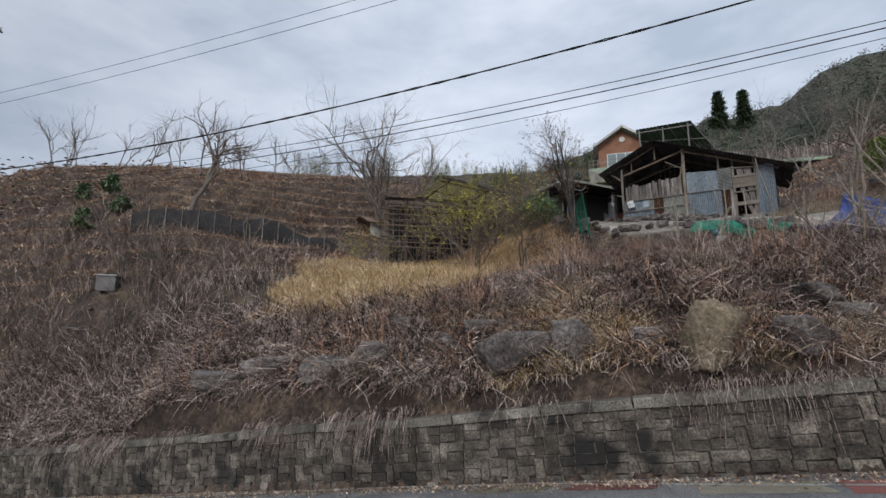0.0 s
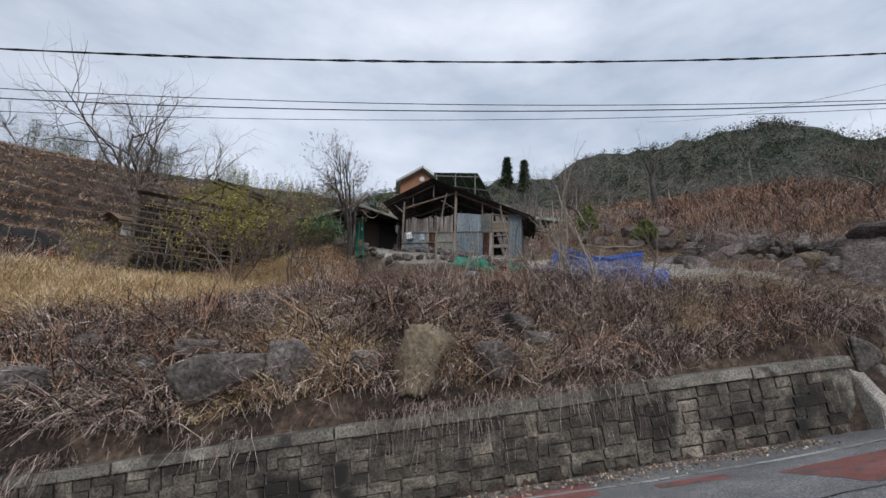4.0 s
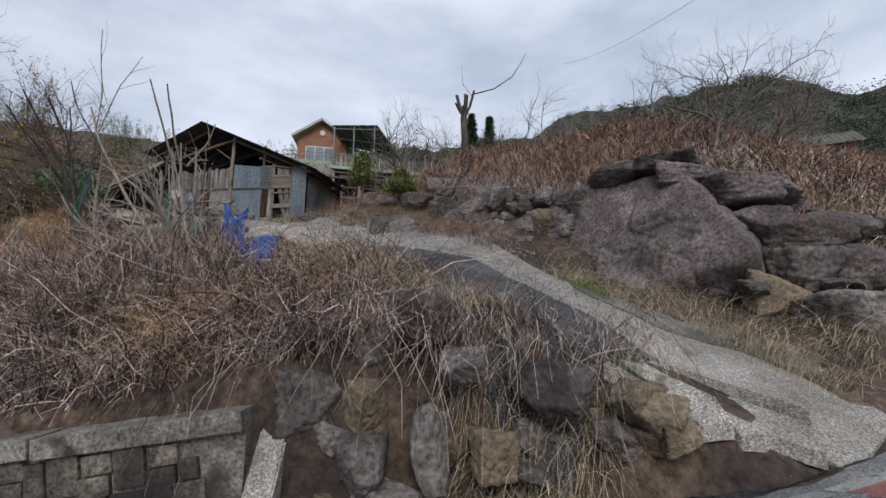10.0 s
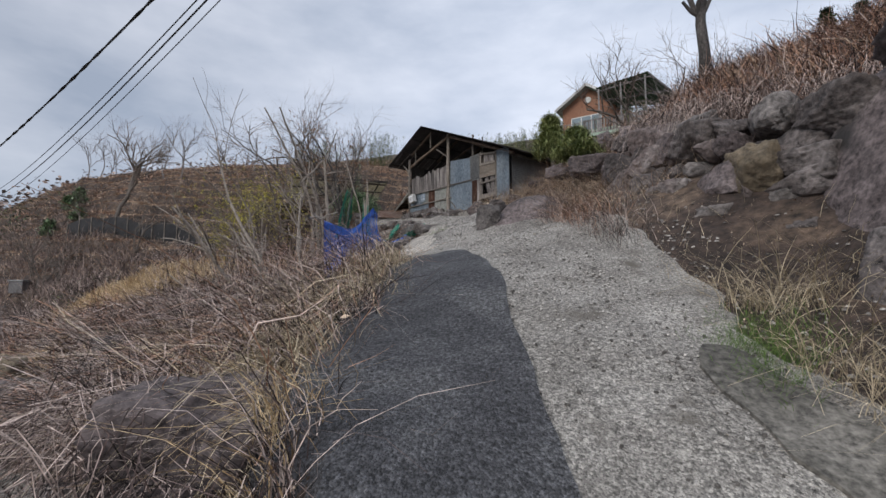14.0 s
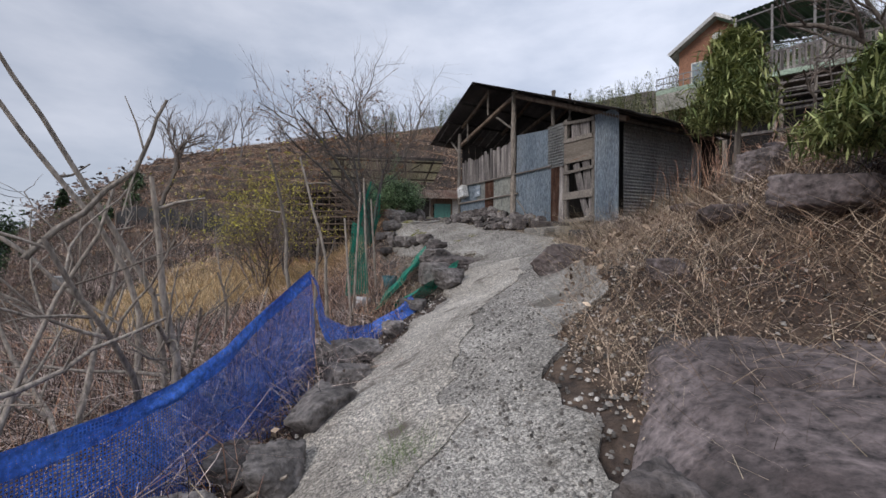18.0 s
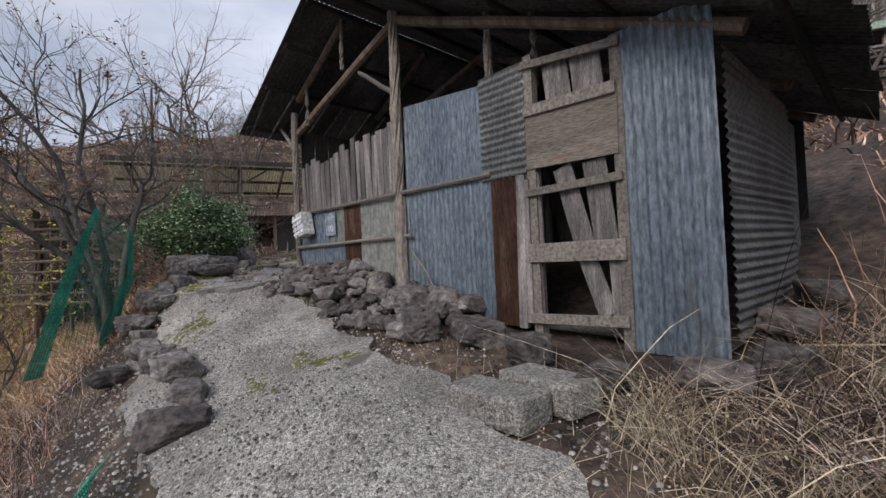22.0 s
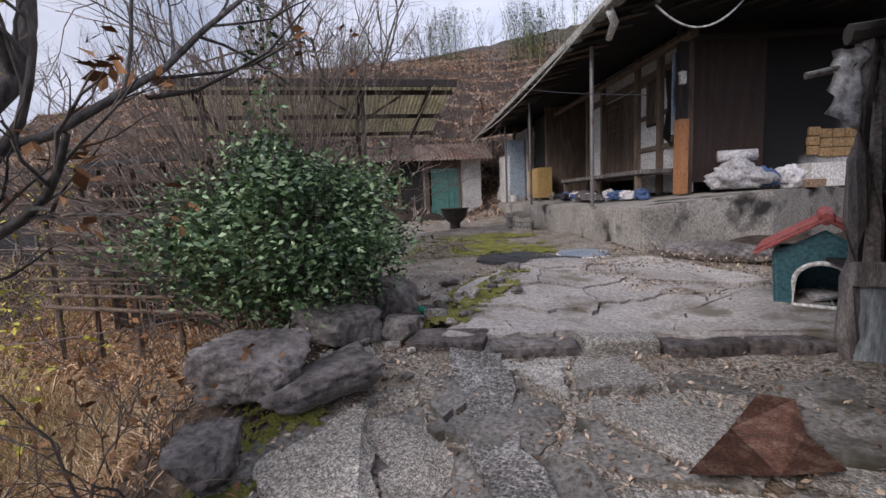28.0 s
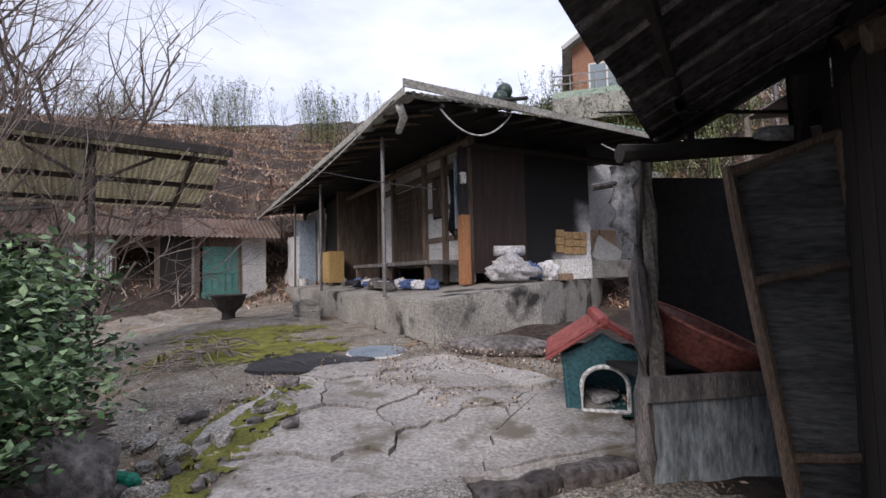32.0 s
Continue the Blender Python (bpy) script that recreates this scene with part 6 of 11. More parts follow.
def add_soot(m):
    """Soot that spread over the plaster from the stove's mouth, with a cloudy edge."""
    n, l = m.node_tree.nodes, m.node_tree.links
    b = n["Principled BSDF"]
    old = b.inputs["Base Color"].links[0].from_socket
    pos = n.new("ShaderNodeNewGeometry").outputs["Position"]
    base, d = hs(2.0, 4.9, 9.0), (hs(0, 1, 0) - hs(0, 0, 0)).normalized()
    rel = n.new("ShaderNodeVectorMath")
    rel.operation = "SUBTRACT"
    l.new(pos, rel.inputs[0])
    rel.inputs[1].default_value = base
    dot = n.new("ShaderNodeVectorMath")
    dot.operation = "DOT_PRODUCT"
    l.new(rel.outputs[0], dot.inputs[0])
    dot.inputs[1].default_value = (d.x, d.y, -0.8)
    cloud = n.new("ShaderNodeTexNoise")
    cloud.inputs["Scale"].default_value, cloud.inputs["Detail"].default_value = 1.3, 6
    l.new(pos, cloud.inputs["Vector"])
    tot = n.new("ShaderNodeMath")
    tot.operation = "MULTIPLY_ADD"
    l.new(cloud.outputs["Fac"], tot.inputs[0])
    tot.inputs[1].default_value = 2.2
    l.new(dot.outputs["Value"], tot.inputs[2])
    span = n.new("ShaderNodeMapRange")
    span.interpolation_type = "SMOOTHSTEP"
    span.inputs["From Min"].default_value, span.inputs["From Max"].default_value = 0.9, 2.3
    l.new(tot.outputs[0], span.inputs["Value"])
    mix = n.new("ShaderNodeMix")
    mix.data_type = "RGBA"
    l.new(span.outputs[0], mix.inputs["Factor"])
    mix.inputs[6].default_value = (0.009, 0.008, 0.008, 1)
    l.new(old, mix.inputs[7])
    l.new(mix.outputs[2], b.inputs["Base Color"])


add_soot(M["kitchen"])
M["finial"] = mat("dark_green_glazed_tile", [(0.02, 0.05, 0.035), (0.035, 0.07, 0.05)], 4, rough=0.4, fine=20, bump=0.1)
M["ochre_clay"] = mat("ochre_mud_brick", [(0.32, 0.2, 0.09), (0.44, 0.29, 0.15)], 3, fine=20, bump=0.6)
M["pale_tin"] = mat("pale_bluish_stained_tin", [(0.36, 0.42, 0.44), (0.5, 0.56, 0.58), (0.6, 0.64, 0.65)], 1.6, rough=0.6, fine=14, bump=0.15, stretch=(2, 2, 0.5), stain=((0.2, 0.19, 0.18), 1.8, 0.6))
M["tin_cream_roof"] = mat("yellowed_canopy_sheet", [(0.4, 0.37, 0.27), (0.55, 0.51, 0.4)], 1.2, rough=0.6, fine=20, bump=0.1, stain=((0.16, 0.14, 0.115), 1.6, 0.64))

build_leanto()
build_kennel()
build_house()
build_yard_things()
build_canopy()
build_timber_rack()
build_outhouse()


# ---- rocks ----
STONES = []


def stone_mesh(k, material):
    key = (k, material)
    for kk, me in STONES:
        if kk == key:
            return me
    bm = stone(random.Random(900 + k), (1, 1, 1), 3, 5 if k < 6 else 3, 0.34)
    me = bpy.data.meshes.new("stone")
    bm.to_mesh(me)
    bm.free()
    me.materials.append(M[material])
    me.polygons.foreach_set("use_smooth", [k < 6] * len(me.polygons))
    STONES.append((key, me))
    return me


def put_stone(name, at, size, rz=0.0, k=0, material="rock", parent=None, tilt=0.0):
    ob = new(name, stone_mesh(k, material))
    ob.matrix_world = Matrix.Translation(at) @ Matrix.Rotation(radians(rz), 4, "Z") @ Matrix.Rotation(radians(tilt), 4, "X") @ Matrix.Diagonal((*size, 1))
    if parent:
        ob.parent = parent
    return ob


def boulder(x, y, size, label, rz=0, k=0, material="rock", dz=0.0, tilt=0.0, group=""):
    z = ground(x, y) + size[2] * 0.28 + dz
    return tagged(put_stone("boulder", (x, y, z), size, rz, k, material, None, tilt), label, "boulder", group)


def build_outcrop():
    base = [(17.2, 14.2, 4.0), (17.9, 13.0, 3.6), (18.7, 11.7, 3.2), (19.4, 10.6, 2.7), (20.3, 10.2, 2.5), (21.8, 9.7, 2.5), (25.0, 9.2, 3.0)]
    top = [(17.7, 14.7, 5.2), (18.6, 13.6, 5.45), (19.6, 12.4, 5.6), (20.4, 11.6, 5.5), (21.4, 11.2, 5.2), (22.8, 10.9, 4.9), (26.0, 10.7, 5.0)]

    def spl(pts, s):
        s = s * (len(pts) - 1)
        i = min(int(s), len(pts) - 2)
        return Vector(pts[i]).lerp(Vector(pts[i + 1]), s - i)

    # earth and broken rock behind the great stones
    nu, nv = 150, 46
    verts = []
    for i in range(nu + 1):
        u = i / nu
        b, t = spl(base, u), spl(top, u)
        for j in range(nv + 1):
            p = b.lerp(t, j / nv) - Vector((0, 0, 0.5 * (1 - j / nv)))
            near, cell = noise.voronoi(p * 1.5)
            d = 0.35 * noise.noise(cell[0] * 4.1) + 0.2 * noise.noise(p * 1.1) + 0.06 * noise.noise(p * 5) + min(0.0, (near[1] - near[0]) * 5 - 1) * 0.12
            verts.append(tuple(p + Vector((-0.75, -0.6, 0.1)) * d))
    crag = thing("rock_outcrop", "huge purple-brown weathered rock outcrop beside the lane", "rock outcrop")
    faces = [(i * (nv + 1) + j, (i + 1) * (nv + 1) + j, (i + 1) * (nv + 1) + j + 1, i * (nv + 1) + j + 1) for i in range(nu) for j in range(nv)]
    ob = soup("broken_ledge", verts, faces, "dark_rock", True)
    ob.parent = crag
    bm = crag_rock((19.0, 11.35, 4.15), [((-0.899, -0.286, 0.329), (17.69, 12.85, 3.68)), ((-0.25, -0.12, 0.96), (18.8, 11.6, 5.5)), ((-0.4, 0.91, -0.05), (17.9, 12.98, 4.4)), ((0.25, -0.72, 0.62), (19.1, 10.35, 4.8)),
                                         ((-0.5, -0.45, -0.72), (18.6, 10.0, 3.45)), ((0.5, -0.85, 0.0), (19.15, 9.6, 3.9)), ((0, 0, -1), (19, 11, 2.6)), ((1, 0.2, 0), (20.6, 11, 4))],
                   3, 6, 0.05, [((0.1, 0.15, 1), (18.3, 12, 5.05), 0.05), ((0.3, 0.6, 0.8), (19.0, 10.7, 4.75), 0.07)])
    part("main_face", bm, "outcrop", crag, "broad smooth rock face", True)
    # dark knob in place of a hollow with a black mouth at the face's foot
    bm = crag_rock((18.12, 11.25, 3.62), [((-0.85, -0.3, 0.3), (17.85, 11.2, 3.7)), ((0.2, 0.2, 0.95), (18.1, 11.25, 3.98)), ((0, 1, 0), (18.1, 11.75, 3.6)), ((0, -1, 0), (18.1, 10.8, 3.6)), ((0, 0, -1), (18, 11, 3.1)), ((1, 0, 0), (18.5, 11, 3.6))], 5, 5, 0.06)
    part("foot_knob", bm, "dark_rock", crag, "dark knob standing for a black hollow at the rock's foot", True)
    rng = random.Random(71)

    def slab(x, y, z, sx, sy, sz, turn, k, m="outcrop", tilt=0.0):
        tagged(put_stone("boulder", (x, y, z), (sx, sy, sz), turn, k, m, None, tilt), "angular slab of rock lodged in the outcrop", "boulder", "outcrop boulders")

    for x, y, z, sx, sy, sz, turn, tilt, k, m in ((18.75, 12.2, 5.62, 1.3, 1.0, 0.5, 110, 5, 0, "outcrop"), (19.2, 11.55, 5.72, 1.5, 1.1, 0.45, 120, -6, 1, "dark_rock"), (19.5, 10.95, 5.35, 1.6, 1.2, 0.55, 135, 8, 2, "outcrop"), (19.75, 10.45, 4.95, 1.5, 1.1, 0.6, 150, 6, 3, "outcrop"),
                                               (20.3, 10.35, 5.1, 1.3, 1.0, 0.6, 160, -8, 4, "dark_rock"), (19.85, 10.05, 4.35, 1.1, 0.9, 0.7, 140, 0, 5, "outcrop"), (20.6, 9.9, 4.1, 1.8, 1.1, 0.8, 170, 5, 0, "brown_rock"), (20.4, 9.75, 3.4, 1.5, 1.0, 0.9, 165, 0, 1, "dark_rock"),
                                               (19.5, 9.7, 3.05, 1.2, 0.9, 0.8, 150, 4, 2, "ochre_rock"), (20.1, 9.2, 2.75, 2.0, 1.3, 0.9, 165, -6, 3, "rock"), (21.6, 9.5, 3.5, 1.9, 1.1, 1.1, 172, 3, 4, "outcrop"), (21.7, 9.9, 4.4, 1.7, 1.1, 0.7, 160, 8, 5, "dark_rock"),
                                               (22.0, 9.0, 2.9, 1.7, 1.1, 0.8, 175, 0, 0, "dark_rock"), (23.2, 9.4, 3.5, 1.9, 1.1, 1.0, 170, 5, 2, "outcrop"), (23.4, 9.9, 4.4, 1.8, 1.0, 0.7, 165, -5, 3, "dark_rock"), (24.8, 9.3, 3.7, 2.0, 1.1, 1.1, 172, 0, 4, "dark_rock"), (18.3, 13.1, 5.2, 0.9, 0.7, 0.5, 100, 10, 1, "dark_rock"), (19.9, 11.6, 5.85, 1.2, 0.9, 0.5, 30, 5, 5, "outcrop")):
        slab(x, y, z, sx, sy, sz, turn, k, m, tilt)
    for k in range(26):
        u = rng.uniform(0.5, 1.0)
        p = spl(base, u).lerp(spl(top, u), rng.uniform(0.1, 1.0)) + Vector((-0.25, -0.2, 0.1))
        w = rng.uniform(0.35, 0.85)
        slab(p.x, p.y, p.z, w * 1.5, w, w * 0.6, rng.uniform(120, 190), rng.randrange(6), rng.choice(("outcrop", "dark_rock", "brown_rock")), rng.uniform(-14, 14))
    for k in range(14):
        p = spl(base, rng.uniform(0.5, 0.98))
        w = rng.uniform(0.2, 0.5)
        tagged(put_stone("boulder", (p.x - rng.uniform(0.3, 0.9), p.y - rng.uniform(0.3, 0.8), ground(p.x - 0.5, p.y - 0.5) + 0.08), (w * 1.4, w, w * 0.7), rng.uniform(0, 180), rng.randrange(6), "dark_rock", None, rng.uniform(-15, 15)), "fallen rock at the foot of the outcrop", "boulder", "fallen rocks")
    # dry-stone wall from the great rock round to the boulder by the lane
    wall = thing("dry_stone_wall", "mossy dry-stone wall of rough field stones", "stone wall")
    foot = [(17.78, 12.95, 3.85), (17.35, 13.5, 4.02), (16.95, 14.15, 4.2), (16.55, 14.9, 4.35), (16.2, 15.7, 4.6), (15.95, 16.5, 4.9)]
    for row in range(6):
        s = rng.uniform(0, 0.03)
        while s < 1:
            big = rng.random() < (0.55 if row in (0, 2) else 0.35)
            w = rng.uniform(0.5, 0.85) if big else rng.uniform(0.2, 0.42)
            p = spl(foot, s) + Vector((0.16, 0.1, 0)) * row * 0.75 + Vector((0, 0, 0.28 * row + (0.1 if big else 0.0)))
            turn = math.degrees(math.atan2(-1.75, 1.2)) + rng.uniform(-22, 22)
            put_stone("stone", p + Vector((rng.uniform(-0.06, 0.06), rng.uniform(-0.06, 0.06), rng.uniform(-0.04, 0.04))), (w * 1.2, rng.uniform(0.55, 0.75), (0.56 if big else 0.36) * rng.uniform(0.85, 1.15)), turn, rng.randrange(12), rng.choice(("outcrop", "dark_rock", "dark_rock", "rock", "brown_rock")), wall, rng.uniform(-14, 14))
            s += w * 0.27
    put_stone("stone", Vector((17.62, 13.5, 4.7)), (0.75, 0.6, 0.95), -60, 4, "ochre_rock", wall, 18)
    # earth packed behind the wall
    bank_v, bank_f = [], []
    for i in range(41):
        p = spl(foot, i / 40)
        for j in range(13):
            q = p + Vector((0.3, 0.2, 0)) + Vector((0.12, 0.08, 0.16)) * j + Vector((0.1, 0.07, 0)) * max(0, j - 8) * 1.6
            bank_v.append((q.x, q.y, q.z - 0.35 + 0.08 * noise.noise(q * 2)))
    bank_f = [(i * 13 + j, (i + 1) * 13 + j, (i + 1) * 13 + j + 1, i * 13 + j + 1) for i in range(40) for j in range(12)]
    soup("earth_fill", bank_v, bank_f, "soil", True).parent = wall


M["yard_dirt"] = mat("grey_brown_yard_earth", [(0.23, 0.195, 0.155), (0.4, 0.35, 0.29), (0.56, 0.51, 0.44)], 1.9, fine=34, bump=0.8, depth=0.02, grit=1.6, pebble=60, stain=((0.27, 0.2, 0.13), 1.6, 0.54))
M["brown_rock"] = mat("pinkish_brown_rock", [(0.1, 0.078, 0.07), (0.17, 0.135, 0.125), (0.36, 0.33, 0.31)], 1.3, fine=14, bump=0.9, depth=0.05)
M["outcrop"] = mat("purple_brown_outcrop_rock", [(0.055, 0.042, 0.04), (0.12, 0.097, 0.094), (0.21, 0.176, 0.17)], 1.4, fine=17, bump=0.8, depth=0.02, grit=1.8, stain=((0.04, 0.036, 0.034), 1.3, 0.6))


def build_boulders():
    rng = random.Random(73)
    B = boulder
    B(4.45, 13.4, (1.1, 1.0, 1.5), "tall ochre-stained boulder above the road wall", 20, 4, "ochre_rock", 0.1)
    B(0.55, 15.05, (1.9, 1.1, 1.3), "broad grey boulder above the road wall", 10, 2, "dark_rock", 0.2)
    B(2.0, 14.7, (1.1, 0.8, 1.0), "grey boulder on the bank", 40, 3, "rock", 0.15)
    B(-4.4, 16.8, (1.9, 1.0, 0.8), "flat-topped stone on the bank", 5, 4, "rock", 0.1)
    B(-3.2, 16.9, (1.3, 0.9, 0.8), "grey stone on the bank", 50, 5, "rock", 0.15)
    B(-2.8, 18.6, (0.9, 0.7, 0.5), "flat grey stone on the bank", 0, 0, "rock", 0.2)
    B(-8.4, 18.2, (2.3, 1.0, 0.8), "long grey stone on the bank", 170, 1, "rock", 0.15)
    B(-6.9, 18.0, (1.6, 0.8, 0.9), "pale stone on the bank", 20, 2, "rock", 0.1)
    B(5.9, 12.95, (1.0, 0.8, 0.8), "grey stone in the dead growth", 15, 3, "dark_rock", 0.1)
    for k in range(16):
        x = rng.uniform(-9, 10)
        y = 12.87 - 0.372 * (x - 4) + rng.uniform(0.7, 3.2)
        s = rng.uniform(0.3, 0.8)
        B(x, y, (s * 1.4, s, s * 0.8), "grey field stone half buried in the bank", rng.uniform(0, 180), rng.randrange(6), rng.choice(("rock", "dark_rock")), 0.05, group="bank stones")
    # piled rocks between the wing wall and the lane
    for x, y, z, s, m, k, t in ((13.0, 9.25, 0.95, (0.75, 0.6, 0.5), "rock", 0, 10), (12.8, 9.5, 1.2, (0.95, 0.6, 0.75), "dark_rock", 1, 0), (12.35, 9.95, 1.75, (0.7, 0.6, 0.9), "rock", 2, 0), (12.9, 9.75, 1.75, (0.6, 0.5, 0.6), "rock", 3, 20),
                                (13.4, 9.2, 1.45, (0.55, 0.55, 1.0), "dark_rock", 4, 0), (14.5, 8.8, 1.95, (1.25, 0.8, 0.75), "dark_rock", 5, 0), (13.0, 10.1, 2.2, (0.8, 0.6, 0.6), "rock", 1, 10), (13.7, 9.2, 2.15, (0.9, 0.7, 0.5), "rock", 2, 0),
                                (13.9, 8.95, 1.4, (0.6, 0.5, 0.6), "rock", 3, 0), (14.2, 8.75, 1.25, (0.4, 0.4, 0.3), "rock", 0, 0), (14.9, 8.5, 1.6, (0.5, 0.4, 0.4), "dark_rock", 4, 0), (12.5, 10.4, 2.4, (0.9, 0.6, 0.7), "dark_rock", 5, 0), (15.3, 8.35, 1.75, (0.7, 0.5, 0.5), "dark_rock", 2, 0)):
        tagged(put_stone("boulder", (x, y, z), [0.82 * w for w in s], rng.uniform(0, 180), k, "ochre_rock" if k == 3 else m, None, t), "boulder piled under the broken lane edge", "boulder", "lane edge boulders")
    for k in range(20):
        x = rng.uniform(12.4, 15.4)
        s = rng.uniform(0.22, 0.6)
        y = float(verge(x)) + rng.uniform(0.05, 0.5)
        tagged(put_stone("boulder", (x, y, road_z(x, y) + rng.uniform(0.1, 1.0)), (s * 1.2, s, s * 0.9), rng.uniform(0, 180), k % 6, rng.choice(("rock", "dark_rock", "ochre_rock")), None, rng.uniform(-20, 20)), "rubble stone packed under the lane edge", "boulder", "lane edge boulders")
    B(13.62, 9.85, (1.05, 0.8, 0.62), "dark slab-like boulder beside the asphalt patch", 30, 3, "outcrop", 0.12)
    bm = crag_rock((14.95, 16.35, 4.65), [((-0.75, -0.25, 0.6), (14.35, 15.9, 4.95)), ((-0.05, -0.8, 0.6), (14.8, 15.2, 4.9)), ((-0.1, -0.1, 0.98), (14.9, 16.4, 5.32)), ((0.75, -0.2, 0.6), (15.7, 16.2, 4.9)), ((0, 0.85, 0.5), (14.8, 17.7, 5.1)), ((-1, -0.1, 0), (14.1, 16.4, 4.5)), ((0, -1, 0), (14.8, 14.98, 4.5)), ((0, 0, -1), (15, 16, 4.0)), ((1, 0, 0), (15.85, 16, 4.5))], 8, 6, 0.05, (), 9.0)
    bmesh.ops.translate(bm, verts=bm.verts[:], vec=(-0.12, -0.25, -0.1))
    single("boulder", bm, "outcrop", "big rounded dark boulder beside the lane", "boulder", smooth=True)
    for k, (x, y, w) in enumerate(((15.3, 18.3, 0.8), (15.9, 17.4, 1.0), (14.6, 18.9, 0.45), (15.2, 20.3, 0.7), (16.2, 19.4, 1.1), (14.3, 20.9, 0.4), (15.7, 21.8, 0.8), (14.9, 22.6, 0.6), (16.6, 21.0, 0.9), (14.2, 18.0, 0.35), (17.0, 18.4, 0.9))):
        B(x, y, (w * 1.0, w * 0.8, w * 0.6), "dark rock cropping out of the slope", rng.uniform(0, 180), k % 6, "outcrop", -0.02, group="slope rocks")
    B(16.5, 16.4, (1.2, 1.0, 0.8), "dark boulder in the slope", 80, 2, "outcrop", 0.1)
    B(14.2, 15.0, (0.42, 0.34, 0.62), "upright grey stone beside the big boulder", 10, 4, "rock", -0.02)
    B(14.25, 15.5, (0.42, 0.34, 0.36), "stone leaning on the big boulder", 60, 5, "dark_rock", 0.1)
    B(13.05, 19.35, (0.72, 0.7, 0.44), "broad brown boulder bedded beside the lane", 70, 4, "brown_rock", -0.06)
    for x, y, s, k in ((11.7, 15.5, 0.9, 0), (12.0, 15.95, 0.6, 1), (11.6, 16.7, 0.75, 2), (11.2, 17.5, 0.65, 3), (10.9, 17.9, 0.95, 4), (10.95, 18.7, 0.5, 5), (10.7, 19.6, 0.6, 0), (12.4, 14.6, 0.5, 2), (11.2, 16.2, 0.6, 1), (10.9, 20.3, 0.8, 1), (10.4, 20.9, 0.9, 3), (9.9, 21.7, 1.0, 5)):
        s *= 0.72
        B(x, y, (s * 1.2, s * 0.9, s * 0.7), "grey stone along the lane's edge", rng.uniform(0, 180), k, "rock", 0.03, group="lane edge stones")
    B(10.35, 21.5, (1.25, 0.85, 0.5), "dark flat rock across the lane's edge", 35, 0, "dark_rock", -0.12)
    B(9.0, 23.2, (0.6, 0.4, 0.32), "small dark rock on the lane", 20, 4, "dark_rock", 0.05)
    # stones edging the yard
    for k, (x, y) in enumerate(((8.7, 23.6), (8.2, 24.0), (7.7, 24.3), (7.2, 24.65), (6.8, 24.9), (6.4, 25.1), (6.1, 25.4), (5.8, 25.7), (5.75, 26.0), (5.4, 26.3), (5.2, 26.7), (4.95, 26.9), (5.5, 26.7), (4.75, 27.3), (6.3, 24.7), (5.3, 25.9))):
        s = rng.uniform(0.3, 0.5)
        B(x, y, (s * 1.2, s * 0.9, s * 0.75), "grey edging stone along the yard's drop", rng.uniform(0, 180), k % 6, "rock", 0.1, group="edging stones")
    B(4.45, 27.95, (0.85, 0.6, 0.42), "flat-topped grey rock at the yard's edge", 20, 3, "rock", 0.06)
    B(4.35, 28.85, (0.75, 0.55, 0.48), "grey rock under the bush", 80, 0, "rock", 0.05)
    B(4.5, 29.55, (0.5, 0.4, 0.65), "upright bluish stone at the yard's edge", 30, 5, "rock", 0.1)
    B(4.8, 29.2, (0.35, 0.3, 0.28), "small pale stone lying by the rocks", 10, 1, "rock", 0.0)
    B(4.75, 28.2, (0.9, 0.6, 0.35), "low mossy stone at the yard edge", 60, 2, "rock", 0)
    pile = thing("stone_pile", "heap of dark field stones against the shed wall", "stone pile")
    for k in range(230):
        u = rng.uniform(2.3, 6.3)
        hgt = 0.42 * (1 - abs(u - 4.6) / 3.4)
        lay = rng.random()
        v = -0.16 - 0.85 * (1 - lay) * rng.uniform(0.3, 1)
        p = sh(u, v, 0)
        s = rng.choice((0.1, 0.13, 0.16, 0.2, 0.24, 0.3))
        z = ground(p.x, p.y) + 0.06 + lay * hgt * 0.85
        put_stone("stone", (p.x, p.y, z), (s * 1.3, s, s * 0.8), rng.uniform(0, 180), 6 + rng.randrange(6), rng.choice(("dark_rock", "rock", "dark_rock", "ochre_rock") if k % 9 == 0 else ("dark_rock", "rock")), pile, rng.uniform(-25, 25))
    for k, (u, v, s) in enumerate(((1.9, -0.55, 0.6), (1.2, -0.7, 0.55), (0.6, -0.8, 0.5), (2.4, -0.75, 0.55), (0.0, -0.5, 0.5), (-0.3, -0.2, 0.6), (-0.3, 0.5, 0.55), (-0.35, 1.2, 0.5))):
        p = sh(u, v, 0)
        B(p.x, p.y, (s * 0.9, s * 0.7, s * 0.55), "dark stone below the shed wall", rng.uniform(0, 180), k % 6, "dark_rock", 0.02, group="shed foot stones")
    for k, (u, v) in enumerate(((0.8, -1.05), (0.95, -1.4))):
        p = sh(u, v, 0)
        bm = boxed((0.62, 0.32, 0.2), (p.x, p.y, ground(p.x, p.y) + 0.1), rz_(140 + 8 * k), 0.03)
        single("step_slab", bm, "concrete", "cracked concrete block step below the shed door", "step")


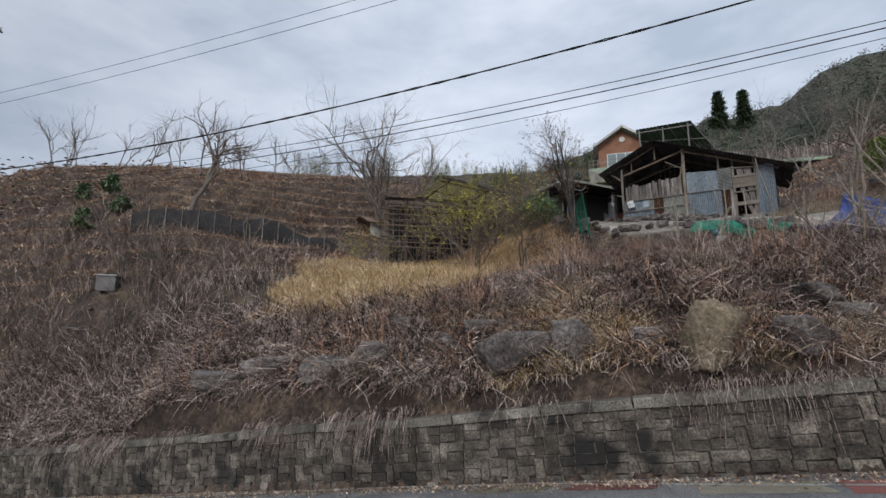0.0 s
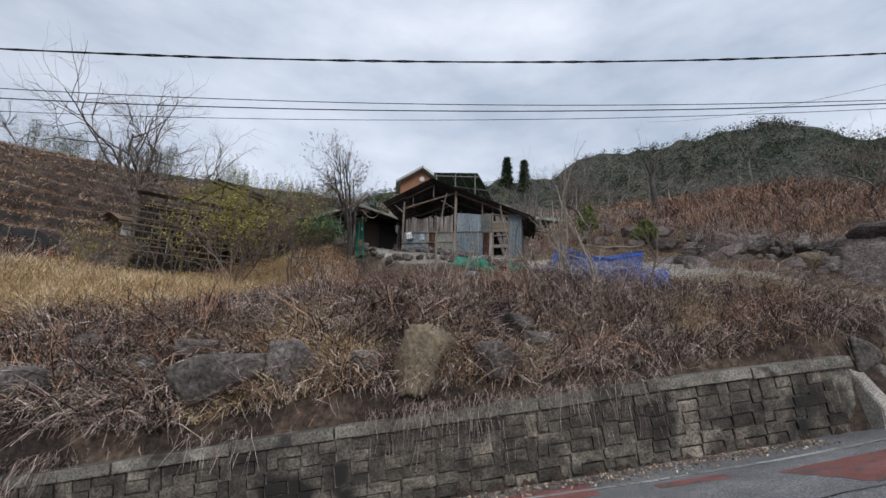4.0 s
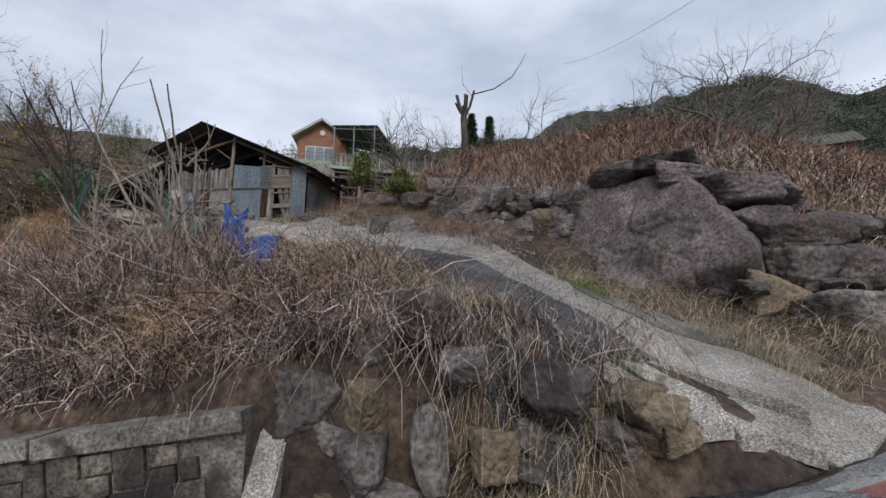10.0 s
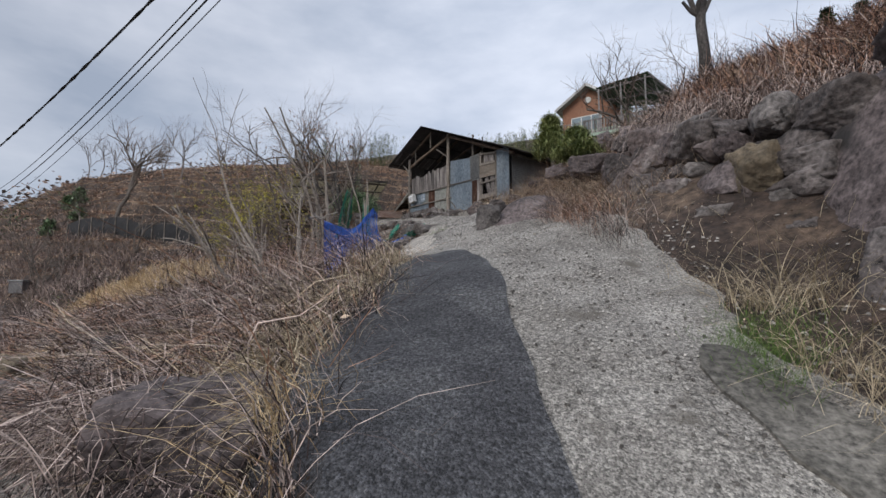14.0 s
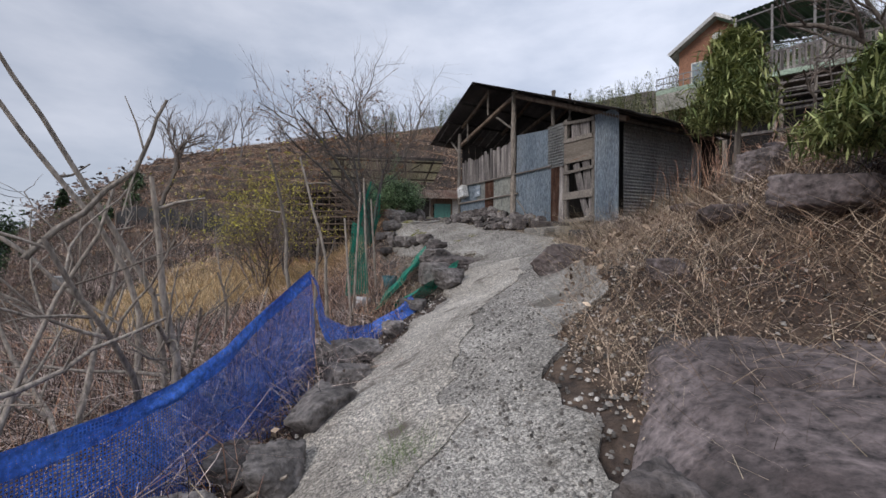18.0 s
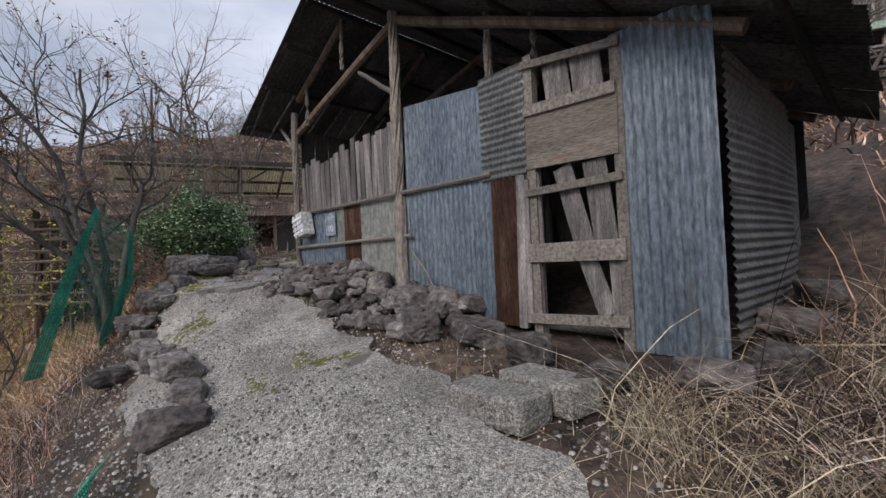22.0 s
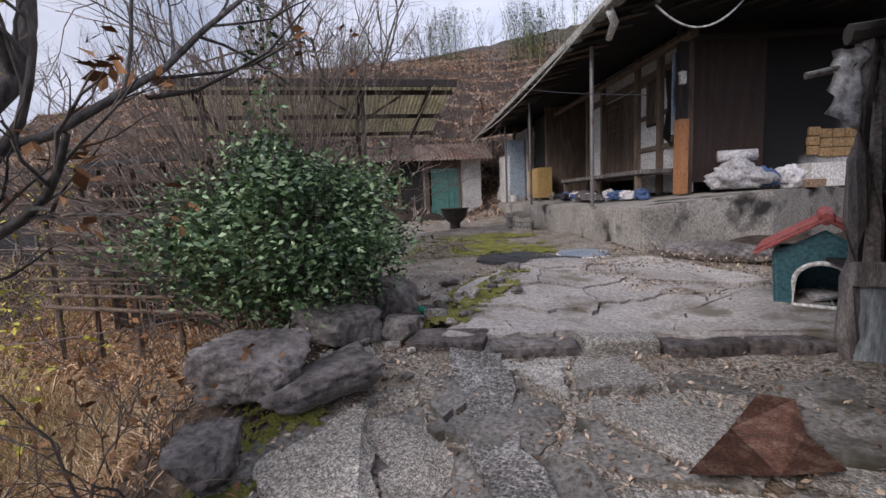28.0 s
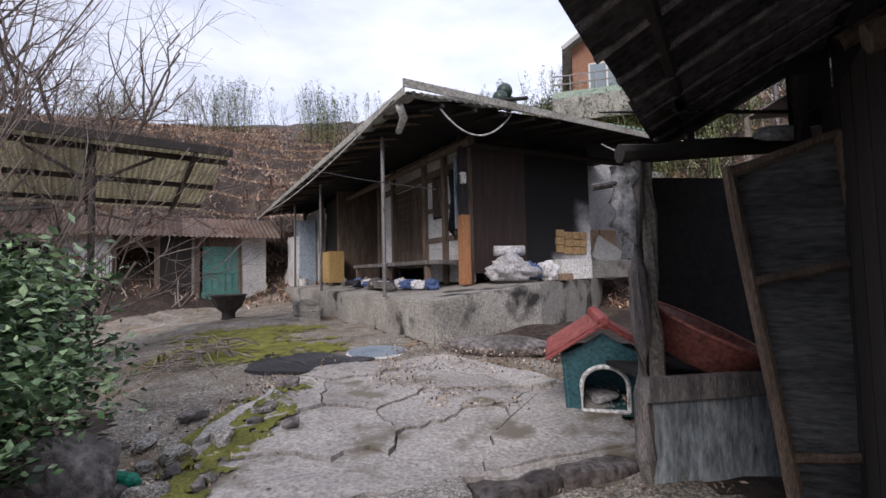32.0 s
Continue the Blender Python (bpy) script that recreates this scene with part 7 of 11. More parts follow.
def cells(seeds, poly):
    """Voronoi cells of the seeds, cut to a convex outline."""
    out = []
    for i, s in enumerate(seeds):
        c = [Vector(p) for p in poly]
        for j, t in enumerate(seeds):
            if i == j or not c:
                continue
            s2, t2 = Vector(s), Vector(t)
            n, mid = t2 - s2, (s2 + t2) / 2
            nc = []
            for k in range(len(c)):
                a, b = c[k], c[(k + 1) % len(c)]
                da, db = (a - mid).dot(n), (b - mid).dot(n)
                if da <= 0:
                    nc.append(a)
                if (da < 0 < db) or (db < 0 < da):
                    nc.append(a.lerp(b, da / (da - db)))
            c = nc
        out.append(c)
    return out


def paving(name, label, poly, count, seed, material, lift, gap=0.012, thick=0.18, rough=0.03, rock=1.0):
    rng = random.Random(seed)
    xs, ys = [p[0] for p in poly], [p[1] for p in poly]
    yard = thing(name, label, "paving", kind="structure")
    seeds = [(rng.uniform(min(xs), max(xs)), rng.uniform(min(ys), max(ys))) for _ in range(count)]
    for c in cells(seeds, poly):
        if len(c) < 3 or abs(sum(a.x * b.y - b.x * a.y for a, b in zip(c, c[1:] + c[:1]))) < 0.12:
            continue
        mid = sum(c, Vector((0, 0))) / len(c)
        pts = []
        for k in range(len(c)):
            a, b = c[k], c[(k + 1) % len(c)]
            n = max(1, int((b - a).length / 0.07))
            for i in range(n):
                q = a.lerp(b, i / n)
                w = noise.noise(Vector((q.x * 6, q.y * 6, seed)))
                q = q + (mid - q).normalized() * (gap * (1 + w) + 0.004) + Vector((noise.noise(Vector((q.x * 3, q.y * 3, 2))), noise.noise(Vector((q.x * 3, q.y * 3, 9))))) * rough + Vector((noise.noise(Vector((q.x * 9, q.y * 9, 4))), noise.noise(Vector((q.x * 9, q.y * 9, 7))))) * rough * 0.8
                pts.append(q)
        dz, tx, ty = (rng.uniform(-0.02, 0.02) * rock for _ in range(3))
        bm = bmesh.new()
        top = [bm.verts.new((q.x, q.y, ground(mid.x, mid.y) * 0.4 + ground(q.x, q.y) * 0.6 + lift + dz + tx * (q.x - mid.x) + ty * (q.y - mid.y))) for q in pts]
        f = bm.faces.new(top)
        if f.normal.z < 0:
            f.normal_flip()
        ext = bmesh.ops.extrude_face_region(bm, geom=[f])
        for v in ext["geom"]:
            if isinstance(v, bmesh.types.BMVert):
                v.co.z -= thick
        bmesh.ops.recalc_face_normals(bm, faces=bm.faces[:])
        part("slab", bm, rng.choice(material.split()), yard)


def build_yard():
    paving("yard_paving", "cracked grey concrete yard paving with mossy gaps", [(5.25, 29.25), (6.8, 29.85), (8.4, 30.4), (8.3, 32.0), (6.6, 33.4), (5.0, 32.6), (4.75, 30.6)], 13, 81, "yard_slab", 0.12, 0.005, rough=0.09, rock=0.7)
    paving("lower_paving", "broken concrete and flat stones paving the approach", [(4.7, 27.0), (6.0, 26.1), (7.6, 26.6), (8.3, 28.6), (8.4, 30.1), (6.8, 29.6), (5.2, 29.0), (4.6, 28.2)], 30, 83, "damp_slab damp_slab concrete damp_slab", 0.03, 0.04, rough=0.12, rock=1.6)
    paving("hollow_slab", "pale concrete slab with a worn hollow", [(4.9, 27.5), (5.65, 27.1), (6.1, 27.6), (5.93, 28.08), (5.5, 28.4), (5.05, 28.3)], 2, 88, "pale_concrete", 0.075, 0.012, rough=0.08, rock=0.4)
    path = ribbon("gravel_path", [(6.95, 27.0), (6.5, 27.6), (6.15, 28.1), (5.9, 28.55), (5.65, 28.95), (5.45, 29.4)], [(0.16, 0.2), (0.14, 0.2), (0.13, 0.19), (0.15, 0.2), (0.2, 0.28), (0.2, 0.25)], 0.062, "path_gravel", jag=0.06, seed=8, thick=0.1)
    tagged(path, "pale gravel path between the broken slabs", "gravel path", kind="structure")
    paving("dark_patch", "dark damp concrete patch in the yard", [(3.9, 32.9), (5.2, 32.6), (5.6, 33.6), (4.6, 34.2), (3.6, 33.8)], 2, 84, "dark_asphalt", 0.03)
    rng = random.Random(85)
    step = thing("yard_step", "riser of rough stones edging the upper yard", "step", kind="structure")
    line = [Vector((4.9, 29.15, 0)), Vector((5.6, 29.3, 0)), Vector((6.3, 29.55, 0)), Vector((6.9, 29.8, 0)), Vector((7.5, 30.05, 0)), Vector((8.1, 30.25, 0))]
    for a, b in zip(line, line[1:]):
        m = (a + b) / 2
        bm = boxed(((b - a).length - 0.03, 0.3, 0.24), (0, 0, 0), None, 0.04)
        for v in bm.verts:
            v.co += Vector((noise.noise(v.co * 5 + m), noise.noise(v.co * 5 - m), noise.noise(v.co * 4 + m * 2))) * 0.05
        ob = part("riser_stone", bm, rng.choice(("rock", "dark_rock", "concrete", "brown_rock")), step)
        ob.matrix_world = Matrix.Translation((m.x, m.y + 0.05, ground(m.x, m.y) + 0.0)) @ Matrix.Rotation(math.atan2((b - a).y, (b - a).x), 4, "Z")
    # hollow worn in a slab, its shade drawn as a flat dark disc
    c = Vector((5.52, 27.96, ground(5.52, 27.96) + 0.07))
    single("worn_hollow", tube(bmesh.new(), [c, c + Vector((0, 0, 0.008))], [0.16, 0.15], 20), "dark_rock", "dark disc painted for the shade in a worn hollow", "hollow")
    # rust-brown sheet lying at the shed's corner
    bm = bmesh.new()
    f = bm.faces.new([bm.verts.new((x, y, ground(x, y) + 0.095)) for x, y in ((7.09, 28.15), (7.28, 28.24), (7.47, 28.34), (7.74, 28.47), (7.66, 28.82), (7.67, 29.15), (7.49, 29.18), (7.31, 28.74))])
    bmesh.ops.solidify(bm, geom=[f], thickness=0.012)
    bmesh.ops.recalc_face_normals(bm, faces=bm.faces[:])
    single("rusty_sheet", bm, "rust", "torn rust-brown metal sheet lying on the paving", "metal sheet")
    # broken slab at the lane's mouth, hanging over the road
    paving("lane_mouth_slab", "broken concrete slab jutting over the road edge", [(15.05, 8.75), (15.5, 8.0), (16.4, 7.55), (16.75, 7.85), (16.3, 8.75), (15.75, 9.35), (15.3, 9.3)], 4, 87, "concrete", 0.03, 0.03, 0.14)
    # earth and gravel of the yard
    xs, ys = np.arange(-5.5, 12, 0.14), np.arange(25.5, 46, 0.14)
    gx, gy = np.meshgrid(xs, ys)
    ring = [(4.75, 26.4), (7.6, 25.2), (9.2, 28), (8.6, 30), (9.6, 31.5), (9.0, 33.2), (6.4, 34.6), (2.5, 41.0), (-1, 46), (-2.6, 44.5), (-5.0, 40.3), (-3.0, 35.8), (1.7, 32.5), (3.5, 31.0), (4.5, 28.5)]
    hit = np.zeros(gx.shape, bool)
    for (ax, ay), (bx, by) in zip(ring, ring[1:] + ring[:1]):
        hit ^= ((ay > gy) != (by > gy)) & (gx < (bx - ax) * (gy - ay) / (by - ay + 1e-9) + ax)
    gzv = ground_many(gx, gy) + 0.014
    ids = np.full(gx.shape, -1)
    ids[hit] = np.arange(hit.sum())
    verts = np.c_[gx[hit], gy[hit], gzv[hit]].tolist()
    faces = [(int(ids[j, i]), int(ids[j, i + 1]), int(ids[j + 1, i + 1]), int(ids[j + 1, i])) for j in range(len(ys) - 1) for i in range(len(xs) - 1) if ids[j, i] >= 0 and ids[j, i + 1] >= 0 and ids[j + 1, i + 1] >= 0 and ids[j + 1, i] >= 0]
    tagged(soup("yard_ground", verts, faces, "yard_dirt", True), "grey gravelly earth of the yard", "ground", kind="structure")
    # carpets of moss with ragged edges
    for cx, cy, rx, ry in ((4.95, 30.7, 0.42, 1.15), (3.5, 34.4, 1.5, 1.3), (2.2, 36.4, 1.6, 1.5), (5.0, 29.7, 0.3, 0.4), (7.0, 25.4, 0.8, 0.5), (5.9, 26.4, 0.55, 0.5), (4.75, 27.6, 0.3, 0.5), (9.6, 23.9, 0.7, 0.5)):
        c = 0.032
        cols, rows = int(2 * rx / c), int(2 * ry / c)
        verts, faces, index = [], [], {}
        off = Vector((cx * 3, cy * 2, 1))

        def height(i, j):
            x, y = cx - rx + i * c, cy - ry + j * c
            q = Vector((x, y, 0))
            k = 0.62 * (1 - ((x - cx) / rx) ** 2 - ((y - cy) / ry) ** 2) + 0.75 * noise.noise(q * 1.9 + off) + 0.55 * noise.noise(q * 5.3 + off) + 0.5 * noise.noise(q * 13 + off) + 0.4 * noise.noise(q * 29 + off)
            return x, y, k

        def vert(i, j):
            if (i, j) not in index:
                x, y, k = height(i, j)
                lift = 0.128 if 29.4 < y < 32.5 and x > 4.9 else 0.03
                index[(i, j)] = len(verts)
                verts.append((x + rng.uniform(-0.015, 0.015), y + rng.uniform(-0.015, 0.015), ground(x, y) + lift + 0.02 * max(0.0, min(1.0, k)) + rng.uniform(-0.004, 0.006)))
            return index[(i, j)]

        for i in range(cols):
            for j in range(rows):
                if height(i + 0.5, j + 0.5)[2] > 0.22:
                    faces.append((vert(i, j), vert(i + 1, j), vert(i + 1, j + 1), vert(i, j + 1)))
        if faces:
            tagged(soup("moss", verts, faces, "moss", True), "yellow-green moss spreading over the ground", "moss", kind="stuff")
    bt = thing("green_bottle", "green plastic bottle lying among stones", "bottle")
    c = Vector((4.35, 30.05, ground(4.35, 30.05) + 0.07))
    part("body", tube(bmesh.new(), [c, c + Vector((0.2, -0.05, 0)), c + Vector((0.26, -0.065, 0))], [0.055, 0.055, 0.02], 12), "net_green", bt)


M["damp_slab"] = mat("damp_stained_slab", [(0.1, 0.092, 0.082), (0.19, 0.178, 0.16), (0.3, 0.28, 0.25)], 1.6, fine=30, bump=0.6, depth=0.015, grit=1.6, stain=((0.07, 0.064, 0.045), 1.9, 0.56))
M["path_gravel"] = mat("pale_path_gravel", [(0.22, 0.205, 0.185), (0.38, 0.36, 0.335), (0.56, 0.54, 0.51)], 3.0, fine=50, bump=1.0, depth=0.02, grit=1.8, pebble=55)
M["yard_slab"] = mat("cracked_yard_concrete", [(0.27, 0.245, 0.222), (0.37, 0.342, 0.312), (0.47, 0.435, 0.4)], 1.3, vary=0.12, fine=30, bump=0.5, depth=0.012, grit=1.1, stain=((0.19, 0.165, 0.125), 2.2, 0.56))
build_outcrop()
build_boulders()
build_yard()


# ---- growth: helpers ----
def quick_mesh(name, verts, quads, material):
    """A mesh from arrays of points and four-cornered faces."""
    me = bpy.data.meshes.new(name)
    n, f = len(verts), len(quads)
    me.vertices.add(n)
    me.vertices.foreach_set("co", np.asarray(verts, np.float32).ravel())
    me.loops.add(4 * f)
    me.loops.foreach_set("vertex_index", np.asarray(quads, np.int32).ravel())
    me.polygons.add(f)
    me.polygons.foreach_set("loop_start", np.arange(f, dtype=np.int32) * 4)
    me.polygons.foreach_set("loop_total", np.full(f, 4, np.int32))
    me.update(calc_edges=True)
    me.materials.append(M[material])
    return new(name, me)


LANE_LINE = np.array([(16.9, 7.55), (16.15, 10.6), (14.75, 13.8), (12.7, 16.6), (12.0, 19.9), (10.7, 22.5), (8.2, 24.5), (6.4, 27.0)])
SIDE_LINE = np.array([(15.35, 8.9), (14.75, 11.6), (13.9, 13.7), (12.4, 16.2), (11.7, 19.4), (11.45, 21.2)])
YARD_RING = [(4.7, 26.6), (7.5, 25.3), (9.6, 30), (9, 33.5), (13, 37), (6, 50), (-4.5, 46.5), (-5.5, 40.5), (-3.5, 35.5), (1.5, 32.3), (3.6, 31.0)]


def off_line(x, y, line):
    d = np.full(np.shape(x), 1e9)
    for a, b in zip(line, line[1:]):
        v = b - a
        f = np.clip(((x - a[0]) * v[0] + (y - a[1]) * v[1]) / (v @ v), 0, 1)
        d = np.minimum(d, np.hypot(x - a[0] - f * v[0], y - a[1] - f * v[1]))
    return d


def inside(x, y, ring):
    hit = np.zeros(np.shape(x), bool)
    for (ax, ay), (bx, by) in zip(ring, ring[1:] + ring[:1]):
        cross = (ay > y) != (by > y)
        hit ^= cross & (x < (bx - ax) * (y - ay) / (by - ay + 1e-9) + ax)
    return hit


SHED_RING = [tuple(sh(u, v, 0))[:2] for u, v in ((-0.3, -0.5), (6.4, -0.5), (6.4, 5.5), (-0.3, 5.5))]


def open_land(x, y, lane_gap=0.9, side_gap=0.75):
    """True where growth may stand: off the lane, the yard, the shed and the road."""
    ok = (off_line(x, y, LANE_LINE) > lane_gap) & (off_line(x, y, SIDE_LINE) > side_gap)
    ok &= ~inside(x, y, YARD_RING) & ~inside(x, y, SHED_RING)
    return ok & (y > verge(x) + 0.5)


def blades(name, label, category, roots, height, lean, droop, width, material, seed, segs=4, wob=0.12, az=None, tip=0.25):
    """Stems or blades of grass that arch from their roots; each is a tapering strip."""
    g = np.random.default_rng(seed)
    n = len(roots)
    height, lean, droop, width = (np.broadcast_to(np.asarray(v, float), (n,)) for v in (height, lean, droop, width))
    az = g.uniform(0, 2 * np.pi, n) if az is None else az
    width = width * np.clip(0.3 + 0.17 * off_line(roots[:, 0], roots[:, 1], LANE_LINE), 0.42, 2.3)
    turn = az + g.uniform(-1.6, 1.6, n)
    s = np.linspace(0, 1, segs + 1)
    drift = np.cumsum(g.normal(0, 1, (n, segs + 1, 3)), axis=1) * (height * wob / segs)[:, None, None]
    drift[:, 0] = 0
    p = np.zeros((n, segs + 1, 3))
    p[:, :, 0] = roots[:, 0, None] + np.cos(az)[:, None] * (height * lean)[:, None] * s ** 1.5
    p[:, :, 1] = roots[:, 1, None] + np.sin(az)[:, None] * (height * lean)[:, None] * s ** 1.5
    p[:, :, 2] = roots[:, 2, None] + height[:, None] * (s - droop[:, None] * s ** 2)
    p += drift
    w = width[:, None] * (1 - (1 - tip) * s) * 0.5
    side = np.stack([-np.sin(turn), np.cos(turn), g.normal(0, 0.3, n)], 1)[:, None, :] * w[:, :, None]
    v = np.stack([p - side, p + side], 2).reshape(-1, 3)
    base = (np.arange(n) * (segs + 1) * 2)[:, None] + np.arange(segs) * 2
    q = np.stack([base, base + 1, base + 3, base + 2], 2).reshape(-1, 4)
    return tagged(quick_mesh(name, v, q, material), label, category, kind="stuff")


def clumped(seed, clumps, per, spread, lo, hi, keep=None):
    """Root points gathered round clump centres over a stretch of the plan."""
    g = np.random.default_rng(seed)
    c = np.stack([g.uniform(lo[0], hi[0], clumps), g.uniform(lo[1], hi[1], clumps)], 1)
    p = (c[:, None, :] + g.normal(0, spread, (clumps, per, 2))).reshape(-1, 2)
    ok = open_land(p[:, 0], p[:, 1])
    if keep is not None:
        ok &= keep(p[:, 0], p[:, 1])
    p = p[ok]
    return np.c_[p, ground_many(p[:, 0], p[:, 1]) - 0.03]


def flecks(name, label, category, pts, size, material, seed, flat=0.5, kind="stuff", slim=0.5):
    """Loose leaves: small bent four-cornered pieces at the points."""
    g = np.random.default_rng(seed)
    n = len(pts)
    a = g.normal(0, 1, (n, 3)) * np.array([1, 1, flat])
    a /= np.linalg.norm(a, axis=1)[:, None]
    b = np.cross(a, g.normal(0, 1, (n, 3)) * (1 - flat) + np.array([0, 0, 1.0]) * flat + 1e-3)
    b /= np.linalg.norm(b, axis=1)[:, None] + 1e-9
    s = (np.broadcast_to(size, (n,)) * g.uniform(0.6, 1.4, n))[:, None]
    nrm = np.cross(a, b)
    v = np.stack([pts - a * s, pts + b * s * slim - nrm * s * 0.18, pts + a * s, pts - b * s * slim - nrm * s * 0.12], 1).reshape(-1, 3)
    ob = quick_mesh(name, v, np.arange(4 * n).reshape(-1, 4), material)
    return tagged(ob, label, category, kind=kind) if category else ob


def tubes_mesh(name, lines, material):
    """Branches: one tapering tube for each (points, radii)."""
    verts, quads, base = [], [], 0
    for p, r in lines:
        p = np.asarray(p)
        k = 6 if r[0] > 0.03 else (4 if r[0] > 0.012 else 3)
        d = np.gradient(p, axis=0)
        d /= np.linalg.norm(d, axis=1)[:, None] + 1e-9
        ref = np.array([1.0, 0, 0]) if abs(d[0][0]) < 0.8 else np.array([0, 1.0, 0])
        a = np.cross(d, ref)
        a /= np.linalg.norm(a, axis=1)[:, None] + 1e-9
        b = np.cross(d, a)
        t = np.arange(k) * 2 * np.pi / k
        ring = p[:, None] + np.asarray(r)[:, None, None] * (np.cos(t)[None, :, None] * a[:, None] + np.sin(t)[None, :, None] * b[:, None])
        verts.append(ring.reshape(-1, 3))
        n = len(p)
        i = np.arange(n - 1)[:, None] * k + base
        j, j2 = np.arange(k)[None], (np.arange(k)[None] + 1) % k
        quads.append(np.stack([i + j, i + j2, i + k + j2, i + k + j], 2).reshape(-1, 4))
        base += n * k
    return quick_mesh(name, np.concatenate(verts), np.concatenate(quads), material)


def grow(g, p, d, length, r, level, last, kids, out, up=0.1, bend=0.22, spread=0.9, shrink=0.6):
    n = 6 if level == 0 else 5
    pts, d = [np.array(p, float)], np.array(d, float)
    for k in range(n):
        d = d + g.normal(0, bend, 3) + np.array([0, 0, up])
        d /= np.linalg.norm(d)
        pts.append(pts[-1] + d * length / n)
    rad = np.linspace(r, r * (0.42 if level < last else 0.3), n + 1)
    out[level].append((np.array(pts), rad))
    if level == last:
        return
    for _ in range(kids[level]):
        f = g.uniform(0.3 if level else 0.35, 1.0)
        i = min(int(f * n), n - 1)
        q = pts[i] + (pts[i + 1] - pts[i]) * (f * n - i)
        along = pts[i + 1] - pts[i]
        along /= np.linalg.norm(along)
        off = g.normal(0, 1, 3)
        off -= along * (off @ along)
        off /= np.linalg.norm(off)
        cd = along + off * spread * g.uniform(0.6, 1.4)
        grow(g, q, cd / np.linalg.norm(cd), length * shrink * g.uniform(0.7, 1.25), max(rad[i] * 0.62, 0.004), level + 1, last, kids, out, up, bend, spread, shrink)


def bare_tree(label, base, height, seed, stems=1, kids=(6, 5, 4), radius=0.1, up=0.08, splay=0.25, spread=0.9, bark="bark", twig="twig", name="tree", category="tree", leaf=None, leaves=0, group="", bend=0.22, lean=(0, 0), shrink=0.6, leaf_size=0.05, ways=None, limit=0.0):
    g = np.random.default_rng(seed)
    last = len(kids)
    out = [[] for _ in range(last + 1)]
    for k in range(stems):
        a = g.uniform(0, 2 * np.pi)
        d = np.array([lean[0] + splay * np.cos(a) * g.uniform(0.3, 1.3), lean[1] + splay * np.sin(a) * g.uniform(0.3, 1.3), 1.0])
        if ways:
            d = np.array(ways[k])
        o = np.array([g.normal(0, 0.12), g.normal(0, 0.12), 0]) * (stems > 1)
        grow(g, np.array(base, float) + o - np.array([0, 0, 0.15]), d / np.linalg.norm(d), height * g.uniform(0.8, 1.1) * (0.62 if stems == 1 else 0.75), radius * g.uniform(0.75, 1.1), 0, last, kids, out, up, bend, spread, shrink)
    if limit:
        out = [[b for b in lv if b[0][:, 0].max() < limit] for lv in out]
    t = thing(name, label, category, group=group)
    trunk = tubes_mesh("trunk", out[0] + (out[1] if last > 1 else []), bark)
    trunk.parent = t
    fine = [b for lv in out[2 if last > 1 else 1:] for b in lv]
    if fine:
        crown = tubes_mesh("crown", fine, twig)
        crown.parent = t
    if leaf:
        ends = np.concatenate([b[0][-3:] for b in fine])
        pts = ends[g.integers(0, len(ends), leaves)] + g.normal(0, 0.05, (leaves, 3))
        ob = flecks("foliage", "", "", pts, leaf_size, leaf, seed + 1)
        ob.parent = t
    return t


